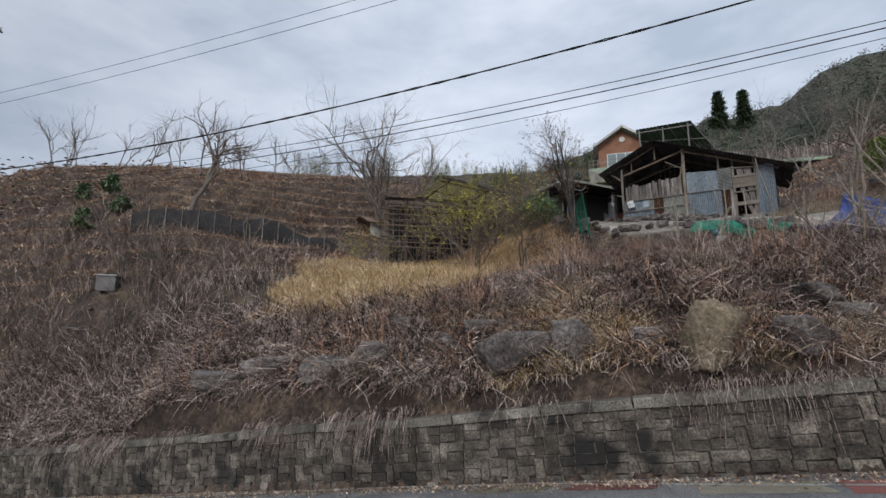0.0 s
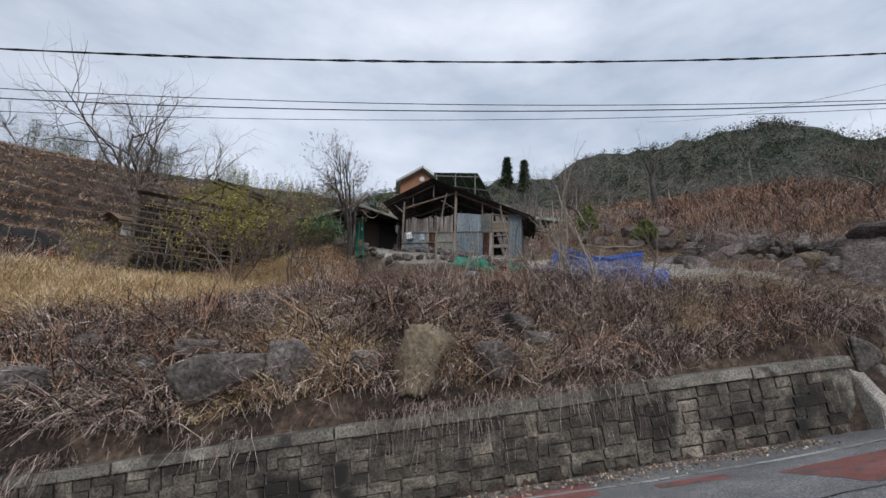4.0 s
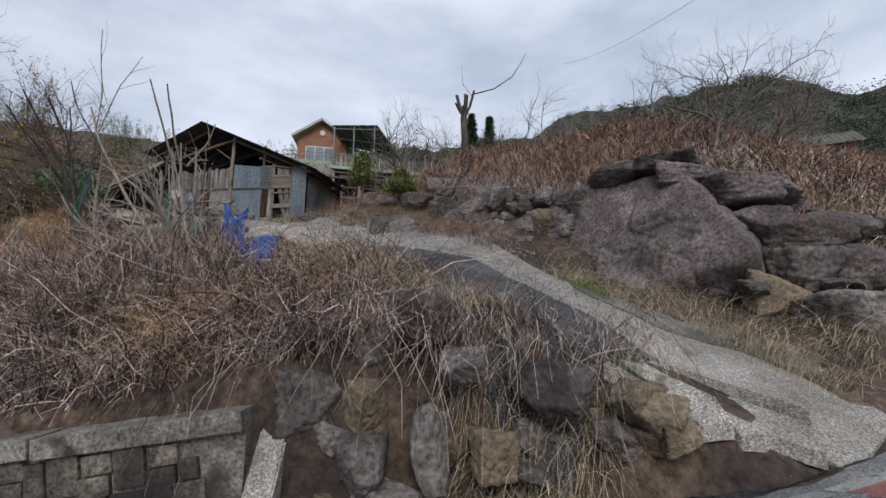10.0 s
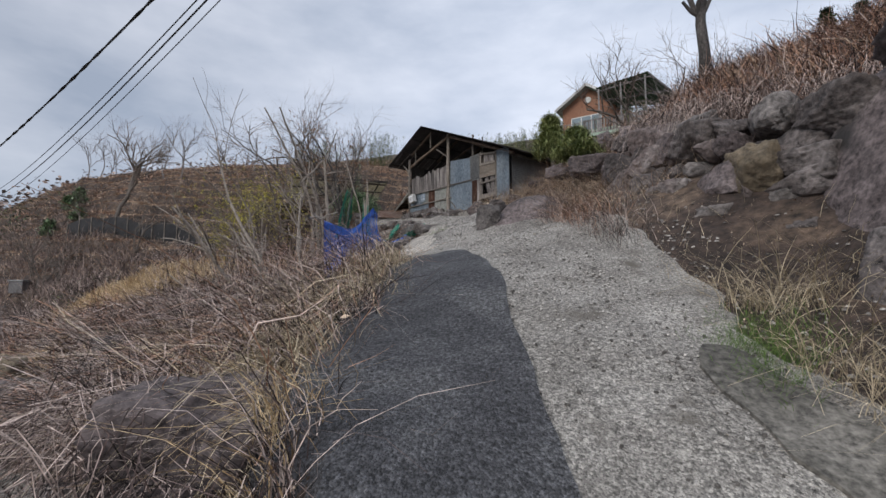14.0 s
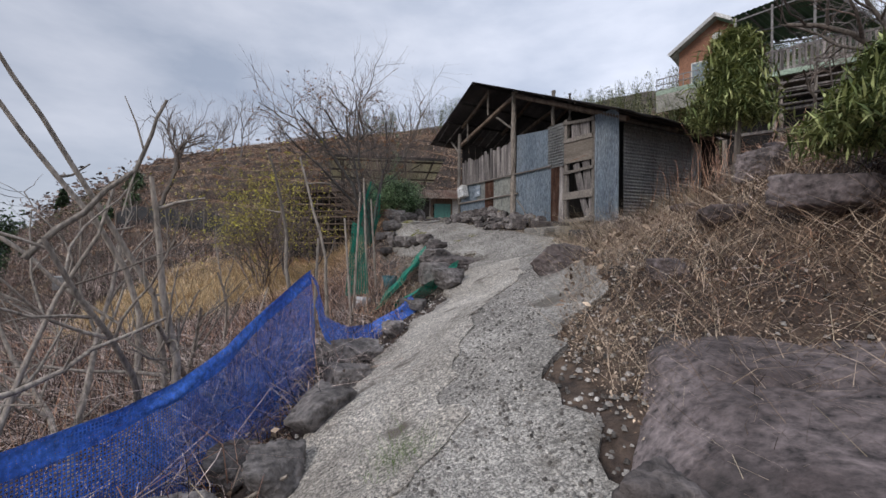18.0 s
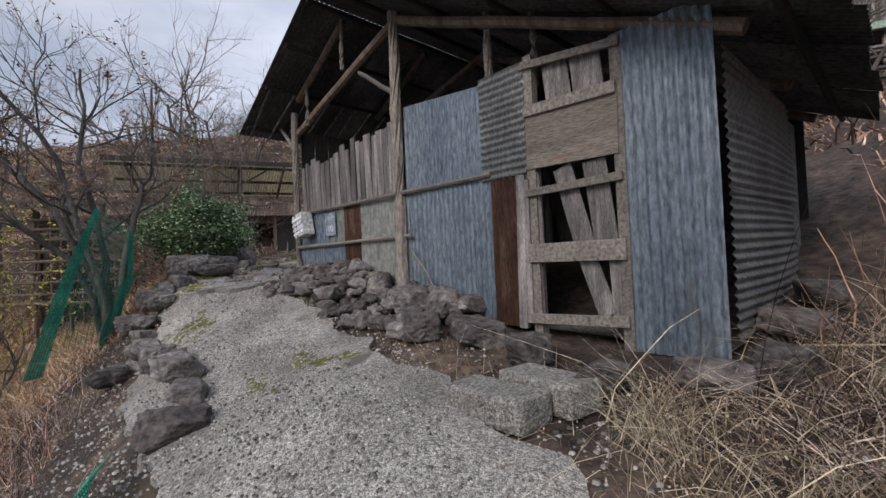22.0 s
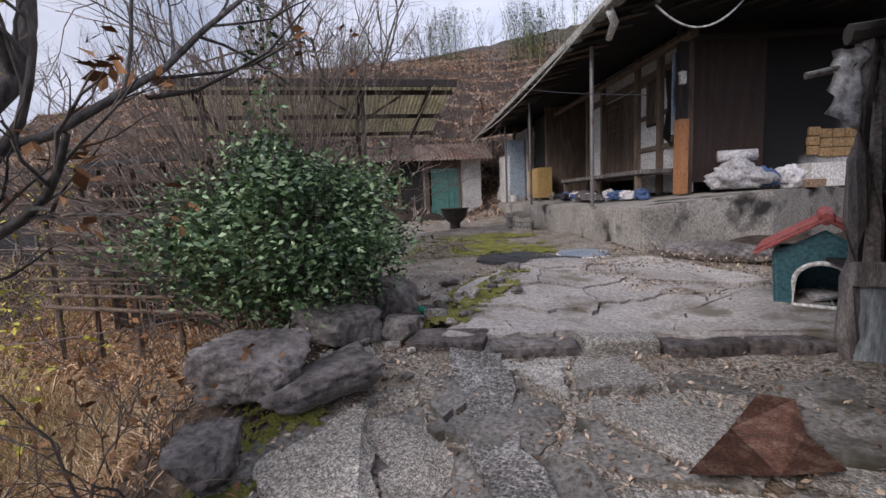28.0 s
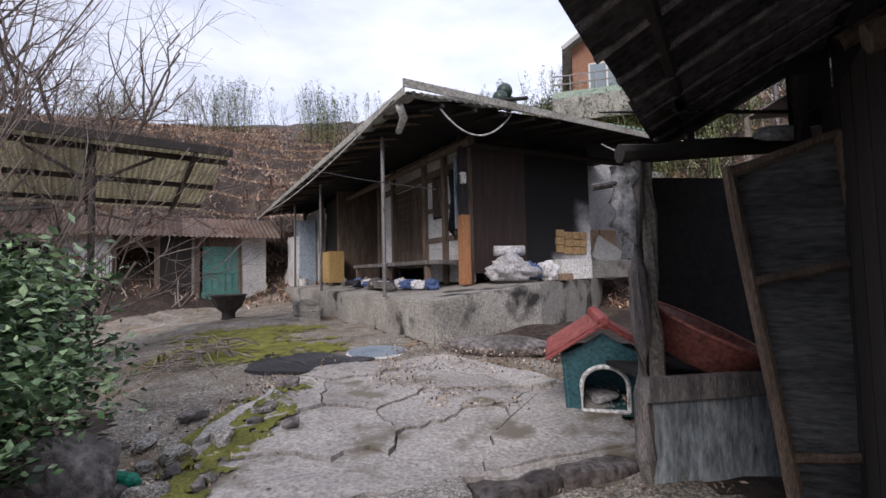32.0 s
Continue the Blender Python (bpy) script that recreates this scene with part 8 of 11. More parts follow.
# ---- growth on the bank and the fields ----
def build_growth():
    g = np.random.default_rng(5)
    # scrub on the far crest and slopes
    p = np.stack([g.uniform(14, 95, 2600), g.uniform(36, 125, 2600)], 1)
    p = (p[:, None, :] + g.normal(0, 0.8, (len(p), 12, 2))).reshape(-1, 2)
    n = len(p)
    r = np.c_[p, ground_many(p[:, 0], p[:, 1]) - 0.1]
    blades("hill_scrub", "grey-brown scrub on the upper slopes", "scrub", r, g.uniform(0.3, 1.5, n), g.uniform(0.05, 0.8, n), g.uniform(0.0, 0.6, n), g.uniform(0.02, 0.045, n), "brush", 12, 3)
    p = np.stack([g.uniform(-60, 14, 1500), g.uniform(44, 90, 1500)], 1)
    p = (p[:, None, :] + g.normal(0, 0.5, (len(p), 10, 2))).reshape(-1, 2)
    n = len(p)
    r = np.c_[p, ground_many(p[:, 0], p[:, 1]) - 0.1]
    blades("hill_scrub", "dead stalks along the hill's crest", "scrub", r, g.uniform(0.15, 0.6, n), g.uniform(0.05, 0.8, n), g.uniform(0.0, 0.6, n), g.uniform(0.025, 0.05, n), "brush", 13, 3)
    # woods down the valley
    p = np.stack([g.uniform(-230, -66, 4200), g.uniform(-70, 110, 4200)], 1)
    n = len(p)
    p = np.c_[p, ground_many(p[:, 0], p[:, 1]) + 1.6]
    p = (p[:, None] + g.normal(0, 1, (n, 16, 3)) * np.array([1.8, 1.8, 1.3])).reshape(-1, 3)
    flecks("woods", "bare brown woods down the valley", "woods", p, 0.42, "valley_scrub", 14, 0.4)
    # brown tangle on the bank above the wall
    on_bank = lambda x, y: (y < np.where(x < -1, 21.5 - 0.05 * x, 19.6 - 0.05 * x)) & (x < 14.2) & (x < np.interp(y, LANE_LINE[:, 1], LANE_LINE[:, 0]) - 0.8)
    def heaps(seed, count, per, lo, hi, keep, material, label, h0=0.55, h1=1.15, way=-1.9, turn=1.5):
        """Bramble heaps: stems arch up from one root and fall outwards, mostly downhill."""
        q = np.random.default_rng(seed)
        c = np.stack([q.uniform(lo[0], hi[0], count), q.uniform(lo[1], hi[1], count)], 1)
        size = q.uniform(0.6, 1.25, count)
        p = (c[:, None] + q.normal(0, 0.16, (count, per, 2)) * size[:, None, None]).reshape(-1, 2)
        sz = np.repeat(size, per)
        ok = open_land(p[:, 0], p[:, 1], 1.0, 0.85) & keep(p[:, 0], p[:, 1])
        p, sz = p[ok], sz[ok]
        n = len(p)
        r = np.c_[p, ground_many(p[:, 0], p[:, 1]) - 0.03]
        blades("bramble", label, "bramble", r, sz * q.uniform(h0, h1, n), q.uniform(0.5, 1.5, n), q.uniform(0.45, 1.25, n), q.uniform(0.009, 0.019, n), material, seed + 1, 5, 0.26, q.normal(way, turn, n))

    heaps(300, 620, 70, (-12, 9.2), (14, 20.5), on_bank, "brush", "heaps of arching dead bramble on the bank")
    heaps(302, 120, 70, (-12, 9.2), (14, 20.5), on_bank, "red_brush", "reddish arching bramble on the bank")
    heaps(304, 60, 60, (-12, 9.2), (14, 20.5), on_bank, "straw", "pale dry grass heaped on the bank", 0.5, 0.9)
    up_slope = lambda x, y: (off_line(x, y, LANE_LINE) > 1.7) & (off_line(x, y, np.array([(15.9, 16.4), (16.6, 14.8), (17.6, 13.1), (18.6, 11.5), (22, 9.6)])) > 0.8)
    heaps(306, 26, 60, (15.2, 12.5), (19.5, 24), up_slope, "red_brush", "red-brown bramble matted on the slope", 0.2, 0.5, -2.4, 0.9)
    for k, (m, lab, n, h0, h1) in enumerate((("brush", "dense tangle of dead brown stems on the bank", 1100, 0.4, 1.1), ("red_brush", "reddish dead stalks standing on the bank", 260, 0.5, 1.3), ("straw", "pale straw matted over the bank", 200, 0.4, 0.9))):
        r = clumped(20 + k, n, 32, 0.24, (-12, 9.2), (14, 21.5), on_bank)
        c = len(r)
        hh = g.uniform(h0, h1, c) * np.where(r[:, 0] < -1.5, 1.3, 1.0)
        blades("brush", lab, "brush", r, hh, g.uniform(0.3, 1.4, c), g.uniform(0.25, 1.15, c), g.uniform(0.009, 0.02, c), m, 30 + k, wob=0.3, az=g.normal(-1.9, 1.1, c))
    r = clumped(48, 900, 32, 0.3, (-26, 16.5), (-8, 25.5), lambda x, y: y < 22.4 - 0.22 * (x + 8))
    c = len(r)
    blades("brush", "tall dead bramble on the lower bank", "brush", r, g.uniform(0.7, 1.7, c), g.uniform(0.3, 1.4, c), g.uniform(0.25, 1.1, c), g.uniform(0.007, 0.015, c), "brush", 49, wob=0.3)
    # mat along the wall's top, hanging forward
    s = g.uniform(-6, 26.6, 9000)
    s = s[np.sin(s * 1.1) + np.sin(s * 2.7 + 2) + g.normal(0, 0.7, len(s)) > -0.9]
    n = len(s)
    d = g.uniform(0.35, 1.3, n)
    r = np.c_[-13.9 + 0.9372 * s + 0.3487 * d, 19.53 - 0.3487 * s + 0.9372 * d, np.zeros(n)]
    r[:, 2] = ground_many(r[:, 0], r[:, 1]) + 0.02
    blades("brush", "dead stems matted along the wall's top", "brush", r, g.uniform(0.4, 1.0, n), g.uniform(0.3, 1.1, n), g.uniform(0.5, 1.3, n), g.uniform(0.007, 0.014, n), "brush", 56, wob=0.3, az=g.normal(-1.9, 0.9, n))
    # valley below: brush where the road leaves
    p = np.stack([g.uniform(-75, -24, 2600), g.uniform(-5, 34, 2600)], 1)
    p = (p[:, None, :] + g.normal(0, 0.7, (len(p), 14, 2))).reshape(-1, 2)
    n = len(p)
    r = np.c_[p, ground_many(p[:, 0], p[:, 1]) - 0.05]
    blades("hill_scrub", "brown scrub filling the valley", "scrub", r, g.uniform(0.6, 2.2, n), g.uniform(0.1, 0.9, n), g.uniform(0.1, 0.7, n), g.uniform(0.012, 0.026, n), "valley_scrub", 57, 3)
    # creepers hanging over the coping
    s = g.uniform(-6.5, 26.8, 9000)
    s = s[np.sin(s * 1.7) + np.sin(s * 0.63 + 1) + g.normal(0, 0.6, len(s)) > 0.2]
    x, y = -13.9 + 0.9372 * s, 19.53 - 0.3487 * s
    top = np.stack([x + g.normal(0, 0.05, len(s)), y + g.uniform(0.0, 0.35, len(s)), 1.54 + 0.172 * (x - 11.2) + 0.13 + g.uniform(0, 0.12, len(s))], 1)
    out = -1.924 + g.normal(0, 0.5, len(s))
    blades("creeper", "dead creeper stems hanging over the wall's coping", "creeper", top, g.uniform(0.35, 0.9, len(s)), g.uniform(0.45, 0.85, len(s)), g.uniform(1.3, 2.3, len(s)), g.uniform(0.003, 0.007, len(s)), "brush", 41, 5, 0.2, out)
    # thicket outside the blue net
    r = clumped(46, 190, 30, 0.25, (8.4, 12.6), (11.4, 18.2), lambda x, y: off_line(x, y, SIDE_LINE) > 1.5)
    c = len(r)
    blades("brush", "high tangle of dead stems beside the lane", "brush", r, g.uniform(0.7, 1.5, c), g.uniform(0.2, 1.0, c), g.uniform(0.1, 0.9, c), g.uniform(0.009, 0.018, c), "brush", 47, wob=0.3)
    # growth hanging from the lane's broken edge
    n = 3600
    f = g.uniform(0, 1, n)
    edge = np.array([(15.0, 8.55), (14.3, 9.0), (13.9, 10.2), (13.75, 11.6), (13.5, 12.9), (12.9, 14.0), (11.9, 15.4)])
    x, y = np.interp(f * 6, np.arange(7), edge[:, 0]) + g.normal(-0.12, 0.16, n), np.interp(f * 6, np.arange(7), edge[:, 1]) + g.normal(0, 0.12, n)
    ok = np.sin(f * 37) + g.normal(0, 0.6, n) > -0.35
    r = np.c_[x, y, ground_many(x, y) + 0.05][ok]
    c = len(r)
    blades("creeper", "dead creeper hanging from the lane's broken edge", "creeper", r, g.uniform(0.35, 0.95, c), g.uniform(0.5, 1.1, c), g.uniform(1.0, 2.1, c), g.uniform(0.006, 0.013, c), "straw", 52, 5, 0.25, g.normal(-2.5, 0.7, c))
    n = 2300
    f = g.uniform(0, 1, n)
    top = np.array([(15.4, 8.5, 2.35), (14.6, 8.85, 2.45), (13.8, 9.25, 2.5), (13.1, 9.75, 2.55), (12.5, 10.2, 2.6), (11.6, 10.55, 2.2)])
    r = np.stack([np.interp(f * 5, np.arange(6), top[:, a]) + g.normal(0, (0.14, 0.14, 0.1)[a], n) for a in range(3)], 1)
    r = r[np.sin(f * 31) + np.sin(f * 71 + 1) + g.normal(0, 0.4, n) > 0.2]
    c = len(r)
    blades("creeper", "purple-brown bramble hanging over the rocks", "creeper", r, g.uniform(0.3, 1.1, c), g.uniform(0.3, 1.3, c), g.uniform(0.7, 2.2, c), g.uniform(0.006, 0.013, c), "brush", 58, 6, 0.45, g.normal(-2.2, 1.1, c))
    # dead stems hanging over the stone wall's top
    n = 2200
    f = g.uniform(-0.1, 1.05, n)
    r = np.c_[16.2 + 1.9 * f + 0.75 + g.normal(0, 0.12, n), 15.7 - 2.7 * f + 0.55 + g.normal(0, 0.15, n), 4.6 - 0.7 * f + 1.75 + g.normal(0, 0.1, n)]
    blades("creeper", "dead stems hanging over the stone wall", "creeper", r, g.uniform(0.35, 1.0, n), g.uniform(0.4, 0.9, n), g.uniform(0.9, 2.1, n), g.uniform(0.006, 0.013, n), "brush", 54, 5, 0.25, g.normal(-2.2, 0.6, n))
    # straw clumps
    for k, (cx, cy, n, sp, m) in enumerate(((2.1, 17.8, 900, 0.55, "straw"), (10.6, 12.3, 900, 0.4, "dry_grass"), (1.5, 15.5, 900, 0.5, "dry_grass"), (-0.2, 18.5, 600, 0.5, "straw"), (3.0, 15.0, 500, 0.4, "dry_grass"), (8.6, 13.4, 600, 0.45, "straw"), (-4.2, 17.2, 600, 0.5, "straw"), (0.9, 14.7, 900, 0.5, "dry_grass"), (5.2, 13.3, 700, 0.4, "dry_grass"), (2.6, 14.3, 800, 0.45, "dry_grass"), (6.6, 13.0, 500, 0.3, "straw"), (1.6, 16.4, 700, 0.4, "dry_grass"), (17.2, 10.6, 420, 0.3, "straw"), (17.9, 9.2, 700, 0.45, "straw"), (17.4, 8.4, 420, 0.4, "straw"), (17.2, 11.9, 300, 0.2, "straw"), (14.1, 8.9, 700, 0.45, "brush"), (13.0, 10.6, 500, 0.35, "brush"), (12.7, 12.0, 300, 0.35, "straw"), (15.85, 9.4, 260, 0.12, "straw"), (16.3, 8.95, 220, 0.1, "brush"), (15.2, 9.25, 320, 0.16, "straw"), (14.7, 9.3, 320, 0.2, "brush"), (12.2, 10.4, 500, 0.3, "brush"), (19.4, 8.7, 500, 0.5, "straw"), (12.95, 22.2, 420, 0.3, "straw"), (13.5, 22.8, 420, 0.3, "brush"), (14.0, 23.2, 380, 0.3, "straw"), (12.7, 21.7, 260, 0.25, "straw"), (13.3, 21.6, 420, 0.4, "brush"), (14.4, 22.6, 420, 0.4, "straw"), (12.5, 23.0, 200, 0.15, "straw"), (12.8, 9.8, 420, 0.32, "brush"), (13.2, 9.5, 420, 0.32, "straw"), (14.0, 9.6, 420, 0.32, "dry_grass"), (14.2, 9.2, 420, 0.32, "brush"), (12.4, 9.8, 420, 0.32, "straw"), (14.7, 8.7, 420, 0.32, "dry_grass"), (15.35, 14.55, 600, 0.28, "brush"), (15.7, 14.0, 500, 0.28, "red_brush"), (16.0, 13.3, 400, 0.25, "brush"))):
        p = np.array([cx, cy]) + g.normal(0, sp, (n, 2))
        p = p[open_land(p[:, 0], p[:, 1], 0.75, 0.62)]
        r = np.c_[p, ground_many(p[:, 0], p[:, 1]) - 0.02]
        c = len(r)
        blades("grass_clump", "clump of pale dry grass bent over", "grass", r, g.uniform(0.35, 0.85, c), g.uniform(0.3, 1.2, c), g.uniform(0.2, 1.0, c), g.uniform(0.007, 0.014, c), m, 60 + k, az=g.normal(-1.9, 1.2, c))
    # golden field below the yard
    p = np.stack([g.uniform(-12, 7, 90000), g.uniform(18, 29.5, 90000)], 1)
    edge = -0.9 + 0.55 * (p[:, 1] - 21.6) + 0.4 * np.sin(1.7 * p[:, 1]) + 0.2 * np.sin(4.1 * p[:, 1] + p[:, 0])
    ok = (p[:, 0] < edge) & (p[:, 0] > -9.5 + 0.5 * np.sin(2 * p[:, 1])) & (p[:, 1] > 20.6 - 0.1 * p[:, 0]) & open_land(p[:, 0], p[:, 1], 1.6)
    p = p[ok]
    r = np.c_[p, ground_many(p[:, 0], p[:, 1]) - 0.03]
    c = len(r)
    blades("dry_grass", "golden field of tall dry grass", "grass", r, g.uniform(0.4, 0.85, c), g.uniform(0.1, 0.6, c), g.uniform(0.1, 0.5, c), g.uniform(0.009, 0.018, c), "dry_grass", 90, 3)
    p = np.stack([g.uniform(-9, 4.9, 60000), g.uniform(23.8, 33.0, 60000)], 1)
    p = p[open_land(p[:, 0], p[:, 1], 1.6) & (p[:, 0] < 4.6 - 0.5 * (p[:, 1] - 26.5))]
    c = len(p)
    blades("dry_grass", "short golden grass on the slope below the yard", "grass", np.c_[p, ground_many(p[:, 0], p[:, 1]) - 0.02], g.uniform(0.15, 0.4, c), g.uniform(0.5, 1.3, c), g.uniform(0.1, 0.8, c), g.uniform(0.014, 0.026, c), "tawny_grass", 91, 3)
    # brush over and beside the rocks
    face = np.array([(15.9, 16.4), (16.6, 14.8), (17.6, 13.1), (18.6, 11.5)])
    up = lambda x, y: (y > 12.8 + 0.25 * (x - 19)) & (off_line(x, y, LANE_LINE) > 1.5) & (off_line(x, y, face) > 0.85)
    for k, (m, n, lo, hi, h0, h1, l0) in enumerate((("red_brush", 560, (17.6, 13), (31, 22), 0.35, 0.95, 0.15), ("brush", 520, (17.6, 14), (31, 24), 0.4, 0.9, 0.15), ("brush", 150, (13.6, 17), (18, 24), 0.08, 0.24, 0.9), ("red_brush", 100, (13.6, 16.5), (18, 24), 0.08, 0.24, 0.9), ("red_brush", 60, (14.8, 20), (17.5, 25), 0.2, 0.5, 0.3))):
        r = clumped(100 + k, n, 30, 0.26, lo, hi, up)
        c = len(r)
        blades("brush", "red-brown dead brush on the slope above the rocks", "brush", r, g.uniform(h0, h1, c), g.uniform(l0, l0 + 0.85, c), g.uniform(0.1, 0.9, c), g.uniform(0.008, 0.017, c), m, 110 + k, wob=0.28)
    # dead growth over the rocky slope beside the road
    for k, (m, n, lo, hi, h0, h1) in enumerate((("red_brush", 420, (20.2, 8.9), (46, 18), 0.4, 1.0), ("brush", 520, (20.2, 8.7), (46, 18), 0.4, 1.1), ("straw", 140, (20.2, 8.6), (40, 14), 0.3, 0.7), ("hill_straw", 200, (18.6, 13.2), (40, 20), 0.4, 0.9))):
        r = clumped(190 + k, n, 30, 0.3, lo, hi)
        c = len(r)
        blades("brush", "red-brown dead brush on the rocky slope above the road", "brush", r, g.uniform(h0, h1, c), g.uniform(0.2, 1.1, c), g.uniform(0.2, 1.0, c), g.uniform(0.009, 0.018, c), m, 194 + k, wob=0.28)
    # tawny grass on the hill behind the yard
    p = np.stack([g.uniform(-48, 17, 150000), g.uniform(27, 66, 150000)], 1)
    p = p[((p[:, 1] > 39) | (p[:, 0] < -9 - 0.3 * (p[:, 1] - 27))) & ~((p[:, 0] > 2) & (p[:, 1] < 46) & (p[:, 0] < 14)) & ((p[:, 1] > 45 - 0.2 * (p[:, 0] + 4)) | (p[:, 0] < -9))]
    n = len(p)
    blades("hill_grass", "dry tawny grass on the hill and its terraces", "grass", np.c_[p, ground_many(p[:, 0], p[:, 1]) - 0.03], g.uniform(0.12, 0.4, n), g.uniform(0.5, 1.3, n), g.uniform(0.2, 0.9, n), g.uniform(0.016, 0.034, n), "hill_straw", 198, 2)
    # tawny and russet growth filling the valley
    p = np.stack([g.uniform(-70, -12, 2600), g.uniform(2, 30, 2600)], 1)
    p = (p[:, None, :] + g.normal(0, 0.7, (len(p), 14, 2))).reshape(-1, 2)
    p = p[(p[:, 1] > verge(p[:, 0]) + 2.5) | (p[:, 0] < -30)]
    n = len(p)
    blades("hill_scrub", "russet and tawny scrub in the valley", "scrub", np.c_[p, ground_many(p[:, 0], p[:, 1]) - 0.05], g.uniform(0.5, 1.9, n), g.uniform(0.1, 0.9, n), g.uniform(0.1, 0.7, n), g.uniform(0.014, 0.03, n), "valley_scrub", 199, 3)
    # dry stalks along both edges of the lane
    f = g.uniform(0, 1, 9000)
    seg = g.integers(0, len(LANE_LINE) - 1, 9000)
    mid = LANE_LINE[seg] + (LANE_LINE[seg + 1] - LANE_LINE[seg]) * f[:, None]
    p = mid + g.normal(0, 1.5, (9000, 2))
    p = p[open_land(p[:, 0], p[:, 1], 0.95, 0.8) & (off_line(p[:, 0], p[:, 1], LANE_LINE) < 2.6)]
    r = np.c_[p, ground_many(p[:, 0], p[:, 1]) - 0.02]
    c = len(r)
    blades("weeds", "dry weeds along the lane's edges", "weeds", r, g.uniform(0.15, 0.5, c), g.uniform(0.2, 1.3, c), g.uniform(0.1, 0.9, c), g.uniform(0.004, 0.009, c), "straw", 130, 3, 0.25)
    # fallen leaves: wall foot, lane edges, yard edges
    s = g.uniform(0, 26, 5200)
    d = np.abs(g.normal(0, 0.35, 5200))
    wallfoot = np.stack([-13.9 + 0.9372 * s - 0.3487 * d, 19.53 - 0.3487 * s - 0.9372 * d - 0.35, 0 * s], 1)
    wallfoot[:, 2] = road_z(wallfoot[:, 0], wallfoot[:, 1]) + g.uniform(0.005, 0.05, 5200)
    f = g.uniform(0, 1, 16000)
    seg = g.integers(0, len(LANE_LINE) - 1, 16000)
    lf = LANE_LINE[seg] + (LANE_LINE[seg + 1] - LANE_LINE[seg]) * f[:, None] + g.normal(0, 1.6, (16000, 2))
    dl = off_line(lf[:, 0], lf[:, 1], LANE_LINE)
    lf = lf[((dl > 0.85) | (g.uniform(0, 1, 16000) < np.where(lf[:, 1] > 22, 0.5, 0.04))) & (lf[:, 1] > verge(lf[:, 0]) + 0.1) & ~inside(lf[:, 0], lf[:, 1], SHED_RING)]
    lf = np.c_[lf, ground_many(lf[:, 0], lf[:, 1]) + g.uniform(0.01, 0.06, len(lf))]
    ll = np.stack([g.uniform(3.6, 9.5, 2600), g.uniform(25, 30, 2600)], 1)
    ll = np.c_[ll, ground_many(ll[:, 0], ll[:, 1]) + 0.02 + g.uniform(0.0, 0.05, 2600)]
    bk = np.stack([g.uniform(-10, 14, 9000), g.uniform(9.5, 20, 9000)], 1)
    bk = bk[open_land(bk[:, 0], bk[:, 1])]
    bk = np.c_[bk, ground_many(bk[:, 0], bk[:, 1]) + g.uniform(0.01, 0.25, len(bk))]
    flecks("leaf_litter", "dry leaves lying along the wall's foot", "leaves", wallfoot, 0.028, "leaf_litter", 141, 0.6)
    flecks("leaf_litter", "dry leaves and bark along the lane", "leaves", lf, 0.012, "leaf_litter", 142, 0.6)
    flecks("leaf_litter", "dry leaves scattered round the yard", "leaves", ll, 0.022, "leaf_litter", 143, 0.7)
    flecks("leaf_litter", "dry leaves caught in the bank's tangle", "leaves", bk, 0.035, "leaf_litter", 144, 0.5)
    p = np.stack([g.uniform(12.4, 17.2, 90000), g.uniform(15.5, 24.3, 90000)], 1)
    p = p[open_land(p[:, 0], p[:, 1], 0.9, 0.7) & (p[:, 0] < 14.6 + 0.25 * (24 - p[:, 1]))]
    p = np.c_[p, ground_many(p[:, 0], p[:, 1]) + g.uniform(0.005, 0.07, len(p))]
    flecks("leaf_litter", "pale dry leaves and stalks matted beside the lane", "leaves", p, 0.011, "leaf_litter", 145, 0.75)
    q = np.stack([g.uniform(12.6, 17.5, 900), g.uniform(14.5, 24.2, 900)], 1)
    q = (q[:, None, :] + g.normal(0, 0.2, (len(q), 16, 2))).reshape(-1, 2)
    q = q[open_land(q[:, 0], q[:, 1], 0.95, 0.75)]
    c = len(q)
    blades("matted_straw", "dry straw lying flat on the bare bank", "straw", np.c_[q, ground_many(q[:, 0], q[:, 1]) + 0.015], g.uniform(0.14, 0.42, c), g.uniform(1.15, 1.5, c), g.uniform(0, 0.25, c), g.uniform(0.005, 0.01, c), "leaf_litter", 147, 3, 0.2)
    p = np.concatenate([np.stack([g.uniform(5.8, 8.8, 2600), g.uniform(31.2, 34.2, 2600)], 1), np.stack([g.normal(4.6, 0.35, 1600), g.uniform(27.5, 33, 1600)], 1), np.stack([g.uniform(4.8, 8.3, 1500), g.uniform(26, 29.6, 1500)], 1)])
    p = np.c_[p, ground_many(p[:, 0], p[:, 1]) + 0.02 + g.uniform(0.0, 0.03, len(p)) + np.where((p[:, 1] > 29.4) & (p[:, 0] > 5), 0.09, 0.0)]
    flecks("leaf_litter", "dry straw and leaves blown over the yard", "leaves", p, 0.022, "leaf_litter", 146, 0.75)
    # green tufts
    for k, (cx, cy, n, sp) in enumerate(((12.95, 16.0, 260, 0.1), (16.75, 11.0, 500, 0.13), (16.7, 10.6, 350, 0.1), (16.95, 11.3, 500, 0.2), (15.6, 9.1, 200, 0.14), (15.3, 8.7, 160, 0.1), (-6, 22.5, 900, 1.6), (-12, 24, 900, 2.0), (7.3, 12.7, 120, 0.15), (12.1, 14.3, 200, 0.2))):
        p = np.array([cx, cy]) + g.normal(0, sp, (n, 2))
        r = np.c_[p, ground_many(p[:, 0], p[:, 1]) + 0.02]
